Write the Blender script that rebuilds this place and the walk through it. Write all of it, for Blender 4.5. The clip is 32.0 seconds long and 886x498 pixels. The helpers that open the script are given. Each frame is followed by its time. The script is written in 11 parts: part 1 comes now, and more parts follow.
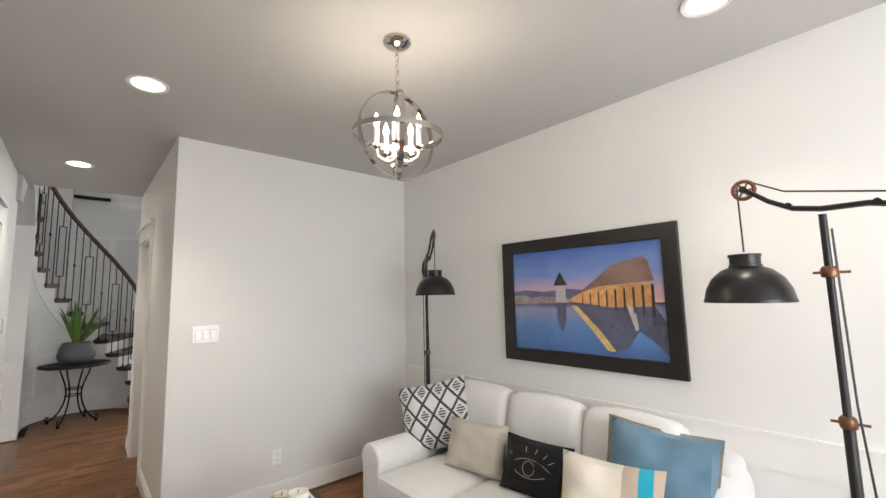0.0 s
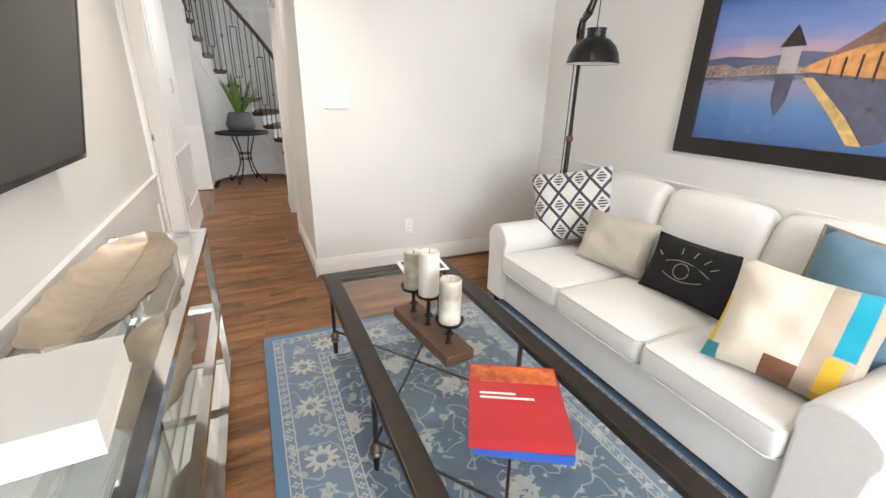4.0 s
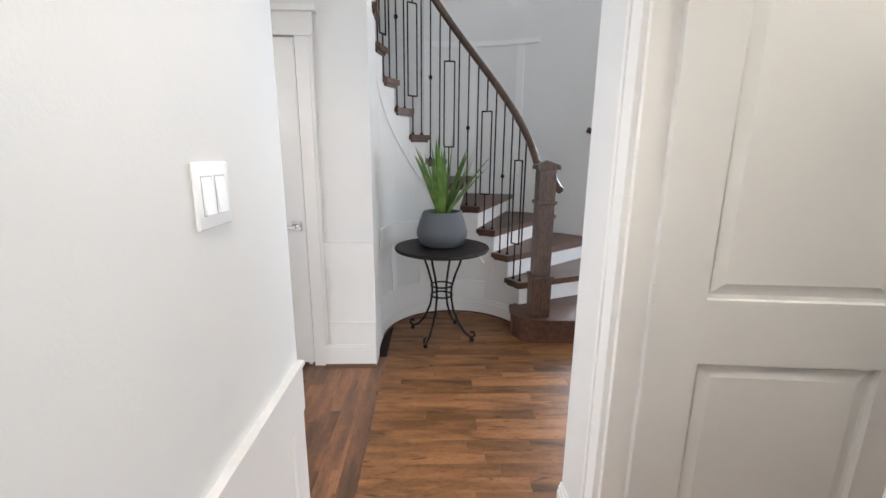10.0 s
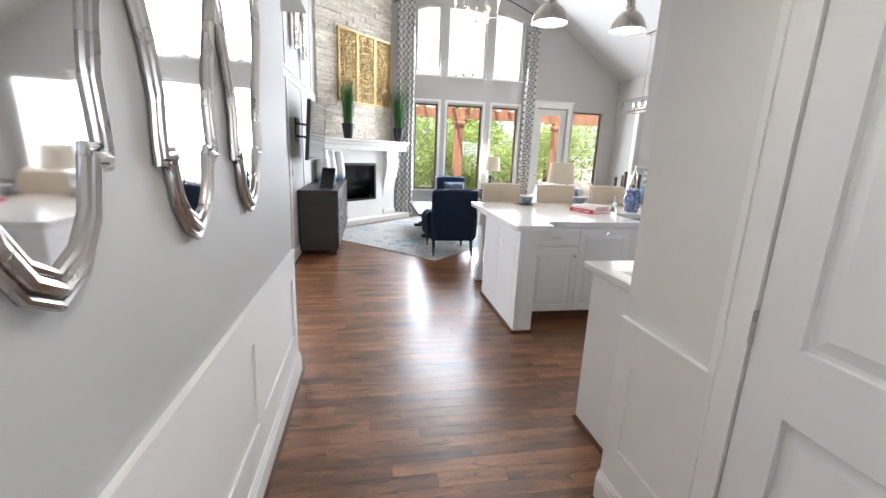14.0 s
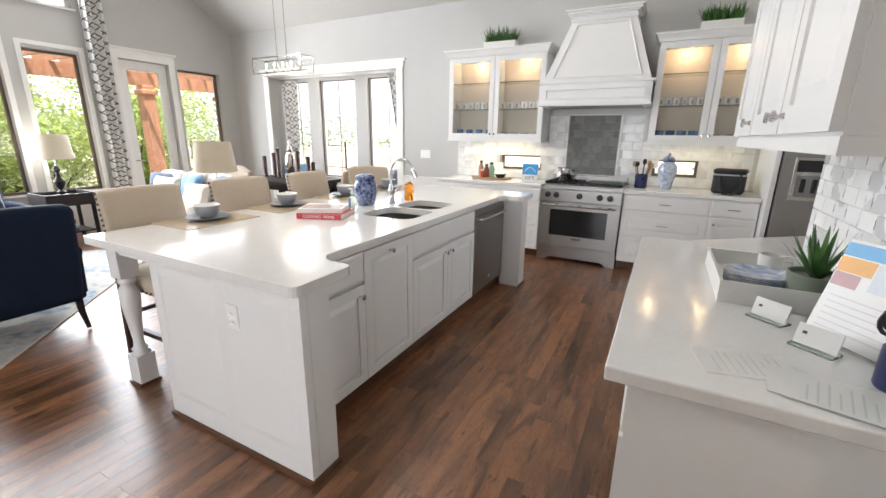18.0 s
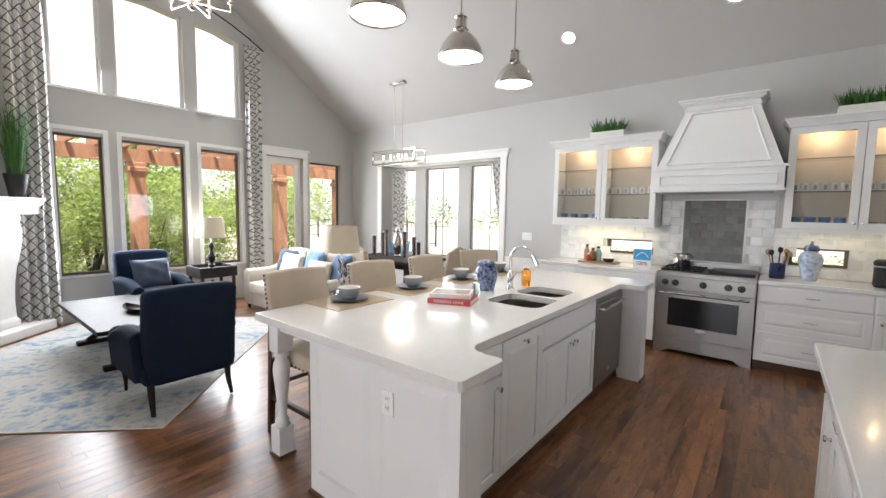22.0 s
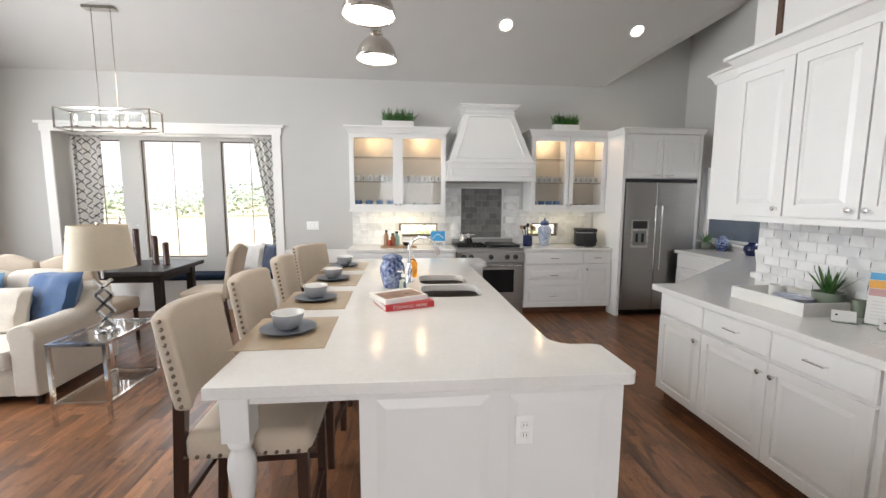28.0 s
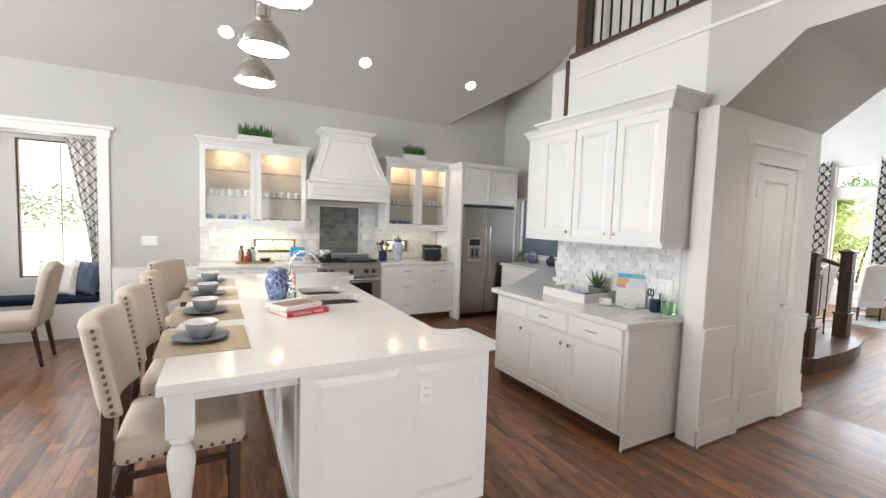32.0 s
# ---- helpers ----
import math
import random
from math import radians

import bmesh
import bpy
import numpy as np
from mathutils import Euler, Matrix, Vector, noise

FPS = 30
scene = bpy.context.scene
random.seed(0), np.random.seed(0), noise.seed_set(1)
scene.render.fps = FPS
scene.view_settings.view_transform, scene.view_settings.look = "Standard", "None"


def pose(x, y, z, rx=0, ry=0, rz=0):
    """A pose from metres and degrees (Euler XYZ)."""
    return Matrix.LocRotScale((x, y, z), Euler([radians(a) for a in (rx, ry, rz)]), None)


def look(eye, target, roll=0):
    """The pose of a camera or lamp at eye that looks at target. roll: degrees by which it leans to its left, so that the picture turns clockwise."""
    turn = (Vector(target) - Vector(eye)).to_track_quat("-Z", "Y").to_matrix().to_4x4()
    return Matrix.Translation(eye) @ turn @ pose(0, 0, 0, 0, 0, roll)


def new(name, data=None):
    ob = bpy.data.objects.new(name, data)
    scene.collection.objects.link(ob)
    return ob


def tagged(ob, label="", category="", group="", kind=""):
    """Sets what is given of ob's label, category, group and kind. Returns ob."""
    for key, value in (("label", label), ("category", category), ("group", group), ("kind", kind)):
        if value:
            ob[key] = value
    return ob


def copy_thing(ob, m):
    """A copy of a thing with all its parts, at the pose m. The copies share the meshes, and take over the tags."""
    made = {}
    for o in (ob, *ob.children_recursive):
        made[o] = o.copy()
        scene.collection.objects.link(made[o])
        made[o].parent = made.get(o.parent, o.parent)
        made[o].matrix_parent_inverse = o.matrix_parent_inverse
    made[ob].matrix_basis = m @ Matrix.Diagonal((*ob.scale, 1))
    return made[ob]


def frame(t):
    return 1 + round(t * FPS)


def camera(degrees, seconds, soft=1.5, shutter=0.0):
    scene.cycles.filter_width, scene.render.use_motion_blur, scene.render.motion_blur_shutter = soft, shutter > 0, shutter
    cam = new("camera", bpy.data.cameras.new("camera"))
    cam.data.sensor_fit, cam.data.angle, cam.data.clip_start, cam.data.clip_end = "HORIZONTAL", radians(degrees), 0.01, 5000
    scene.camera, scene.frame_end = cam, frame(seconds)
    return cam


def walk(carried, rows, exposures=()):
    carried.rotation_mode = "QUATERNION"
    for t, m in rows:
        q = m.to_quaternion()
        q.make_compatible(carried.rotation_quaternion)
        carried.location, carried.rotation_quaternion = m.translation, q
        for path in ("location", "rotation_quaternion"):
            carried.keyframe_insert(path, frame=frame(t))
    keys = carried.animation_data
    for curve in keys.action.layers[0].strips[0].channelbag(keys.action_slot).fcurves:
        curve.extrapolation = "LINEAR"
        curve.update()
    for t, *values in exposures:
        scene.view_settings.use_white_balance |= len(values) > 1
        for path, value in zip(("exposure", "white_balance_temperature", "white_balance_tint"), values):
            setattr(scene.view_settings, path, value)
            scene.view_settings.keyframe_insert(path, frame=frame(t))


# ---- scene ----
cam = camera(94.1, 32.0)
METRES, EYE, TILT, LEAN, TURN = 11.2, 1.495, 0.0, 0.0, -41.4
ROWS = [
    (0.0, 0.0, 0.0, 0.0, 0.14, 6.36, 1.25),
    (0.5, -0.003, 0.0, -0.0028, 3.26, 1.43, 0.84),
    (1.0, -0.0039, 0.0007, -0.0063, 3.62, -4.71, 0.24),
    (1.5, -0.004, 0.0016, -0.0104, 4.17, -11.14, -0.04),
    (2.0, -0.0017, 0.0031, -0.0141, 4.49, -16.7, -0.07),
    (2.5, -0.0027, 0.0023, -0.0169, 5.2, -20.6, -0.29),
    (4.5, -0.0214, 0.0467, -0.0164, 24.08, -19.41, -1.59),
    (5.0, -0.0375, 0.0669, -0.015, 31.17, -17.84, -1.22),
    (5.5, -0.0535, 0.0867, -0.0153, 36.05, -17.09, -0.91),
    (6.0, -0.0722, 0.1097, -0.014, 39.3, -16.72, -1.43),
    (6.5, -0.0947, 0.1328, -0.0149, 41.02, -15.97, -1.53),
    (7.0, -0.1158, 0.1567, -0.0151, 43.46, -15.57, -1.63),
    (7.5, -0.1364, 0.1789, -0.0144, 44.5, -15.21, -1.67),
    (8.0, -0.1591, 0.198, -0.0146, 44.11, -14.48, -1.46),
    (8.5, -0.181, 0.2166, -0.0133, 42.98, -13.7, -1.11),
    (9.0, -0.2038, 0.2382, -0.0115, 42.94, -13.24, -1.21),
    (9.5, -0.2279, 0.2572, -0.0117, 41.82, -12.7, -1.08),
    (10.0, -0.2461, 0.2716, -0.0092, 39.93, -12.68, -0.45),
    (10.5, -0.2658, 0.2915, -0.0083, 39.51, -12.67, 0.05),
    (11.0, -0.2844, 0.311, -0.0075, 39.96, -13.18, 0.13),
    (11.5, -0.3001, 0.3294, -0.0049, 43.27, -13.04, -0.05),
    (12.0, -0.3134, 0.3491, -0.0059, 53.59, -12.7, -0.73),
    (12.5, -0.3299, 0.3572, -0.0058, 70.65, -13.29, -1.58),
    (13.0, -0.3487, 0.3565, -0.0051, 91.54, -13.22, -2.18),
    (13.5, -0.3625, 0.3514, -0.0049, 109.32, -13.85, -2.11),
    (14.0, -0.38, 0.3454, -0.0049, 121.51, -13.18, -2.22),
    (14.5, -0.3955, 0.3385, -0.0049, 126.28, -13.26, -2.51),
    (16.5, -0.4789, 0.284, -0.0063, 111.11, -14.12, -1.91),
    (17.0, -0.4944, 0.2676, -0.0053, 97.26, -13.59, -1.08),
    (17.5, -0.5072, 0.255, -0.0061, 82.21, -13.98, -0.71),
    (18.0, -0.5169, 0.2436, -0.0056, 69.23, -15.2, -0.81),
    (18.5, -0.5215, 0.2299, -0.0058, 59.37, -15.74, -0.97),
    (19.0, -0.5217, 0.2223, -0.005, 55.1, -15.02, -0.97),
    (19.5, -0.5223, 0.2204, -0.004, 56.45, -13.27, -1.2),
    (20.0, -0.5225, 0.2203, -0.0032, 60.62, -11.42, -1.26),
    (20.5, -0.5224, 0.2196, -0.0026, 65.06, -9.45, -1.19),
    (21.0, -0.5217, 0.2182, -0.0011, 69.77, -7.64, -1.12),
    (21.5, -0.5217, 0.2173, -0.0004, 74.86, -6.11, -0.98),
    (22.0, -0.5218, 0.2153, 0.0024, 80.31, -5.05, -0.92),
    (22.5, -0.5216, 0.2121, 0.0042, 86.01, -4.41, -0.94),
    (23.0, -0.5214, 0.2085, 0.0055, 91.73, -4.37, -1.08),
    (23.5, -0.5217, 0.2038, 0.0056, 96.88, -4.75, -1.3),
    (24.0, -0.5239, 0.1974, 0.0052, 100.96, -5.22, -1.42),
    (24.5, -0.5312, 0.1933, 0.0048, 103.99, -5.67, -1.51),
    (26.5, -0.5831, 0.1429, 0.0043, 90.42, -5.94, -1.09),
    (27.0, -0.6006, 0.1318, 0.0022, 76.52, -6.36, -0.83),
    (27.5, -0.6151, 0.1195, 0.0032, 57.3, -6.56, -0.64),
    (28.0, -0.6246, 0.1006, 0.0034, 35.76, -6.67, -0.24),
    (28.5, -0.6239, 0.0832, 0.0035, 24.7, -7.45, -1.43),
    (29.0, -0.6198, 0.0671, 0.0026, 20.16, -9.51, -2.41),
    (29.5, -0.6223, 0.0562, 0.0019, 17.19, -10.74, -2.24),
    (30.0, -0.6272, 0.0468, 0.0007, 15.28, -11.78, -1.88),
    (30.5, -0.6293, 0.041, 0.0004, 14.16, -11.66, -1.88),
    (31.0, -0.6297, 0.0393, 0.0011, 13.45, -10.04, -1.98),
    (31.5, -0.6302, 0.0406, 0.0023, 13.1, -7.08, -1.97),
    (32.0, -0.6319, 0.0464, 0.0046, 13.08, -3.83, -1.96),
]
ENV = [(0.0, 0.84, 6750, 10), (1.0, 0.94, 6700, 10), (2.0, 1.18, 6600, 10), (5.0, 1.4, 6750, 10), (6.0, 1.33, 6700, 10), (7.0, 1.12, 6400, 10), (8.0, 1.12, 6450, 10), (9.0, 1.35, 6500, 10),
       (10.0, 1.55, 6300, 10), (11.0, 1.55, 6080, 10), (12.0, 1.6, 6080, 10), (13.0, 1.28, 6350, 10), (14.0, 1.2, 6250, 10), (17.0, 1.14, 6600, 10), (19.0, 1.14, 6600, 10), (21.0, 1.0, 6600, 10),
       (24.0, 0.82, 6600, 10), (28.0, 0.88, 6700, 10), (30.0, 1.02, 6700, 10), (32.0, 1.06, 6700, 10)]
walk(cam, [(t, pose(0, 0, EYE, TILT, LEAN, TURN) @ pose(METRES * x, METRES * y, METRES * z, 90 + pitch, roll, yaw)) for t, x, y, z, yaw, pitch, roll in ROWS], ENV)

# ---- world and daylight ----
world = bpy.data.worlds.new("sky")
scene.world = world
world.use_nodes = True
wn = world.node_tree
wn.nodes.clear()
sky = wn.nodes.new("ShaderNodeTexSky")
sky.sky_type = "NISHITA"
sky.sun_disc = False
sky.sun_elevation = radians(67)
sky.sun_rotation = radians(128.7)
sky.dust_density = 6.0
bgn = wn.nodes.new("ShaderNodeBackground")
bgn.inputs["Strength"].default_value = 0.15
won = wn.nodes.new("ShaderNodeOutputWorld")
haze = wn.nodes.new("ShaderNodeHueSaturation")
haze.inputs["Saturation"].default_value, haze.inputs["Value"].default_value = 0.3, 1.3
wn.links.new(sky.outputs[0], haze.inputs["Color"])
veil = wn.nodes.new("ShaderNodeMixRGB")
veil.inputs[0].default_value = 0.65
veil.inputs[2].default_value = (7.6, 7.9, 8.3, 1)
wn.links.new(haze.outputs[0], veil.inputs[1])
wn.links.new(veil.outputs[0], bgn.inputs[0])
wn.links.new(bgn.outputs[0], won.inputs[0])
sun = new("sun", bpy.data.lights.new("sun", "SUN"))
sun.data.energy, sun.data.angle, sun.data.color = 4.5, radians(0.6), (1.0, 0.95, 0.88)
sun.matrix_world = look((0, 0, 30), (-10, 8, 0))


def area_lamp(name, eye, target, w, h, watts, color=(1, 1, 1)):
    """Sky light in a window's opening."""
    ob = new(name, bpy.data.lights.new(name, "AREA"))
    ob.data.shape, ob.data.size, ob.data.size_y = "RECTANGLE", w, h
    ob.data.energy, ob.data.color = watts, color
    ob.matrix_world = look(eye, target)
    return ob


def bulb(name, place, watts, color=(1.0, 0.86, 0.68), radius=0.05, down=False):
    ob = new(name, bpy.data.lights.new(name, "SPOT" if down else "POINT"))
    ob.data.energy, ob.data.color, ob.data.shadow_soft_size = watts, color, radius
    if down:
        ob.data.spot_size, ob.data.spot_blend = radians(105), 0.7
    ob.location = place
    return ob


DAY = (0.88, 0.925, 1.0)
SHADE = (0.80, 0.885, 1.0)
area_lamp("window_light", (-9.75, 7.9, 1.6), (0, 7.3, 1.0), 2.4, 1.8, 112, DAY)
area_lamp("window_light", (-9.75, 7.9, 3.7), (0, 7.2, 0.8), 2.3, 1.3, 68, DAY)
area_lamp("window_light", (-9.75, 10.3, 1.6), (0, 9.5, 1.2), 1.5, 1.7, 10, DAY)
area_lamp("window_light", (-7.65, 11.95, 1.6), (-7.0, 0, 1.0), 2.5, 1.5, 16, DAY)
area_lamp("window_light", (-10.0, 2.4, 1.5), (0, 2.6, 1.0), 1.2, 1.7, 215, DAY)
# added lamp in an unseen window, brightens the island front
area_lamp("window_light", (-4.3, -0.95, 1.6), (-3.6, 6, 1.1), 2.2, 1.7, 84, DAY)
area_lamp("window_light", (3.6, 11.3, 2.2), (1.5, 0, 1.0), 2.8, 3.4, 200, SHADE)
area_lamp("window_light", (6.6, 7.8, 1.7), (0, 6.8, 1.0), 2.4, 2.2, 56, SHADE)
# lamp in the assumed study window, which is never in view
area_lamp("window_light", (1.0, -1.7, 1.5), (1.0, 5, 1.1), 2.0, 1.6, 42, DAY)


# ---- material kit ----
def mat(name, color, rough=0.5, metal=0.0, vary=0.06, grain=9.0, bump=0.0, bscale=60.0, stretch=(1, 1, 1), coat=0.0, spec=0.5, second=None, piece=0.0, spots=None, emit=None, alpha_glass=False, sheen=0.0):
    """A node material with colour variation at two scales, gloss variation and fine relief."""
    m = bpy.data.materials.new(name)
    m.use_nodes = True
    nt = m.node_tree
    nd, ln = nt.nodes, nt.links
    b = nd["Principled BSDF"]
    b.inputs["Roughness"].default_value = rough
    b.inputs["Metallic"].default_value = metal
    b.inputs["Specular IOR Level"].default_value = spec
    b.inputs["Coat Weight"].default_value = coat
    b.inputs["Coat Roughness"].default_value = 0.08
    b.inputs["Sheen Weight"].default_value = sheen
    geo = nd.new("ShaderNodeNewGeometry")
    mp = nd.new("ShaderNodeMapping")
    mp.inputs["Scale"].default_value = stretch
    ln.new(geo.outputs["Position"], mp.inputs["Vector"])
    vec = mp.outputs["Vector"]
    rnd = None
    if piece:
        oi = nd.new("ShaderNodeObjectInfo")
        add = nd.new("ShaderNodeMath")
        add.operation = "ADD"
        ln.new(oi.outputs["Random"], add.inputs[0])
        ln.new(geo.outputs["Random Per Island"], add.inputs[1])
        fr = nd.new("ShaderNodeMath")
        fr.operation = "FRACT"
        ln.new(add.outputs[0], fr.inputs[0])
        rnd = fr.outputs[0]
        sc = nd.new("ShaderNodeVectorMath")
        sc.operation = "SCALE"
        sc.inputs[0].default_value = (37.0, 91.0, 53.0)
        ln.new(rnd, sc.inputs["Scale"])
        va = nd.new("ShaderNodeVectorMath")
        ln.new(vec, va.inputs[0])
        ln.new(sc.outputs[0], va.inputs[1])
        vec = va.outputs[0]
    n1 = nd.new("ShaderNodeTexNoise")
    n1.inputs["Scale"].default_value = grain
    n1.inputs["Detail"].default_value = 6
    ln.new(vec, n1.inputs["Vector"])
    n2 = nd.new("ShaderNodeTexNoise")
    n2.inputs["Scale"].default_value = grain * 0.13
    n2.inputs["Detail"].default_value = 2
    ln.new(vec, n2.inputs["Vector"])
    mixn = nd.new("ShaderNodeMath")
    mixn.operation = "MULTIPLY_ADD"
    mixn.inputs[1].default_value = 0.6
    ln.new(n1.outputs["Fac"], mixn.inputs[0])
    half = nd.new("ShaderNodeMath")
    half.operation = "MULTIPLY"
    half.inputs[1].default_value = 0.4
    ln.new(n2.outputs["Fac"], half.inputs[0])
    ln.new(half.outputs[0], mixn.inputs[2])
    ramp = nd.new("ShaderNodeValToRGB")
    c2 = second or tuple(c * (1 - vary) for c in color)
    ramp.color_ramp.elements[0].position, ramp.color_ramp.elements[1].position = (0.3, 0.7) if not second else (0.4, 0.6)
    ramp.color_ramp.elements[0].color = (*c2, 1)
    ramp.color_ramp.elements[1].color = (*(min(1, c * (1 + vary * 0.5)) for c in color), 1)
    ln.new(mixn.outputs[0], ramp.inputs[0])
    col = ramp.outputs[0]
    if piece:
        hs = nd.new("ShaderNodeHueSaturation")
        mr = nd.new("ShaderNodeMapRange")
        mr.inputs["To Min"].default_value, mr.inputs["To Max"].default_value = 1 - piece, 1 + piece
        ln.new(rnd, mr.inputs["Value"])
        ln.new(mr.outputs[0], hs.inputs["Value"])
        ln.new(col, hs.inputs["Color"])
        col = hs.outputs[0]
    if spots:
        sp = nd.new("ShaderNodeTexVoronoi")
        sp.inputs["Scale"].default_value = spots[0]
        ln.new(vec, sp.inputs["Vector"])
        sr = nd.new("ShaderNodeValToRGB")
        sr.color_ramp.elements[0].position, sr.color_ramp.elements[1].position = spots[1], spots[1] + 0.05
        sr.color_ramp.elements[0].color, sr.color_ramp.elements[1].color = (1, 1, 1, 1), (0, 0, 0, 1)
        ln.new(sp.outputs["Distance"], sr.inputs[0])
        mx = nd.new("ShaderNodeMixRGB")
        mx.inputs[2].default_value = (*spots[2], 1)
        ln.new(sr.outputs[0], mx.inputs[0])
        ln.new(col, mx.inputs[1])
        col = mx.outputs[0]
    ln.new(col, b.inputs["Base Color"])
    rr = nd.new("ShaderNodeMapRange")
    rr.inputs["To Min"].default_value, rr.inputs["To Max"].default_value = max(0.0, rough - 0.07), min(1, rough + 0.07)
    ln.new(n1.outputs["Fac"], rr.inputs["Value"])
    ln.new(rr.outputs[0], b.inputs["Roughness"])
    if bump:
        bn = nd.new("ShaderNodeTexNoise")
        bn.inputs["Scale"].default_value = bscale
        bn.inputs["Detail"].default_value = 3
        ln.new(vec, bn.inputs["Vector"])
        bp = nd.new("ShaderNodeBump")
        bp.inputs["Strength"].default_value = bump
        bp.inputs["Distance"].default_value = 0.004
        ln.new(bn.outputs["Fac"], bp.inputs["Height"])
        ln.new(bp.outputs[0], b.inputs["Normal"])
    if emit:
        b.inputs["Emission Color"].default_value = (*emit[0], 1)
        b.inputs["Emission Strength"].default_value = emit[1]
    return m


def glass_mat(name, color=(1, 1, 1), rough=0.0, ior=1.45, thin=True, gloss=0.022):
    """Clear glass: thin panes mix a mirror by Fresnel over clear transmission."""
    m = bpy.data.materials.new(name)
    m.use_nodes = True
    nd, ln = m.node_tree.nodes, m.node_tree.links
    out = nd["Material Output"]
    if not thin:
        b = nd["Principled BSDF"]
        b.inputs["Base Color"].default_value = (*color, 1)
        b.inputs["Transmission Weight"].default_value = 1
        b.inputs["Roughness"].default_value = rough
        b.inputs["IOR"].default_value = ior
        return m
    tr = nd.new("ShaderNodeBsdfTransparent")
    tr.inputs[0].default_value = (*color, 1)
    gl = nd.new("ShaderNodeBsdfGlossy")
    gl.inputs["Roughness"].default_value = rough
    fr = nd.new("ShaderNodeLayerWeight")
    fr.inputs["Blend"].default_value = 0.5
    pw = nd.new("ShaderNodeMath")
    pw.operation = "POWER"
    pw.inputs[1].default_value = 4.5
    ln.new(fr.outputs["Facing"], pw.inputs[0])
    ad = nd.new("ShaderNodeMath")
    ad.operation = "MULTIPLY_ADD"
    ad.inputs[1].default_value, ad.inputs[2].default_value = 0.8, gloss
    ln.new(pw.outputs[0], ad.inputs[0])
    mx = nd.new("ShaderNodeMixShader")
    ln.new(ad.outputs[0], mx.inputs[0])
    ln.new(tr.outputs[0], mx.inputs[1])
    ln.new(gl.outputs[0], mx.inputs[2])
    ln.new(mx.outputs[0], out.inputs[0])
    return m


def glow(name, color, strength):
    m = bpy.data.materials.new(name)
    m.use_nodes = True
    b = m.node_tree.nodes["Principled BSDF"]
    b.inputs["Base Color"].default_value = (0.8, 0.8, 0.8, 1)
    b.inputs["Emission Color"].default_value = (*color, 1)
    b.inputs["Emission Strength"].default_value = strength
    return m


M_WALL = mat("wall_paint", (0.77, 0.76, 0.74), 0.6, vary=0.03, grain=3, bump=0.12, bscale=140)
M_GREYWALL = mat("pale_grey_paint", (0.52, 0.515, 0.50), 0.6, vary=0.03, grain=3, bump=0.12, bscale=140)
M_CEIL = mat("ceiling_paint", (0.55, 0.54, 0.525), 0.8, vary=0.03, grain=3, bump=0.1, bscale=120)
M_TRIM = mat("trim_paint", (0.84, 0.83, 0.81), 0.35, vary=0.03, grain=4)
M_TAUPE = mat("taupe_paint", (0.33, 0.29, 0.26), 0.6, vary=0.04, grain=4, bump=0.1, bscale=140)
M_NAVYPAINT = mat("navy_paint", (0.045, 0.07, 0.11), 0.45, vary=0.05)
def floor_mat(name, along, tone, rough, coat, spec, each):
    """Stained oak: each board has its own tone, broad figure, dark mineral blotches and fine pores along the grain."""
    st = (1.0, 5.0, 5.0) if along == "x" else (5.0, 1.0, 5.0)
    m = mat(name, tone, rough, vary=0.25, grain=3.2, stretch=st, bump=0.06, bscale=26, piece=each, second=tuple(c * 0.55 for c in tone), coat=coat, spec=spec)
    nd, ln = m.node_tree.nodes, m.node_tree.links
    b = nd["Principled BSDF"]
    b.inputs["Coat Roughness"].default_value = 0.22
    col = b.inputs["Base Color"].links[0].from_socket
    vec = next(n for n in nd if n.bl_idname == "ShaderNodeTexNoise").inputs["Vector"].links[0].from_socket
    for scale, lo, hi, dark in ((1.5, 0.54, 0.68, 0.38), (7.0, 0.60, 0.72, 0.36), (34.0, 0.50, 0.72, 0.60)):
        tx = nd.new("ShaderNodeTexNoise")
        tx.inputs["Scale"].default_value, tx.inputs["Detail"].default_value = scale, 4
        tx.inputs["Distortion"].default_value = 0.8
        ln.new(vec, tx.inputs["Vector"])
        mr = nd.new("ShaderNodeMapRange")
        mr.inputs["From Min"].default_value, mr.inputs["From Max"].default_value = lo, hi
        ln.new(tx.outputs["Fac"], mr.inputs["Value"])
        mx = nd.new("ShaderNodeMixRGB")
        mx.blend_type = "MULTIPLY"
        mx.inputs[2].default_value = (dark, dark, dark * 1.05, 1)
        ln.new(mr.outputs[0], mx.inputs[0])
        ln.new(col, mx.inputs[1])
        col = mx.outputs[0]
    ln.new(col, b.inputs["Base Color"])
    return m


M_FLOORX = floor_mat("oak_floor_x", "x", (0.29, 0.132, 0.054), 0.38, 0.0, 0.30, 0.2)
M_FLOORY = floor_mat("oak_floor_y", "y", (0.26, 0.113, 0.050), 0.36, 0.28, 0.5, 0.30)
M_SUBFLOOR = mat("floor_joint", (0.02, 0.009, 0.004), 0.8)
M_WALNUT = mat("dark_stained_oak", (0.085, 0.045, 0.028), 0.32, vary=0.4, grain=18, stretch=(4, 4, 1), second=(0.045, 0.022, 0.013), coat=0.2)
M_TREAD = mat("stair_tread_wood", (0.10, 0.045, 0.024), 0.42, vary=0.3, grain=8, stretch=(3, 3, 3), second=(0.06, 0.026, 0.015), coat=0.08)
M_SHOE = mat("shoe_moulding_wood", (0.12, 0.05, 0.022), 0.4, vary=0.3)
M_ESPRESSO = mat("espresso_wood", (0.022, 0.017, 0.016), 0.55, vary=0.3, grain=16, stretch=(1, 5, 5), spec=0.25)
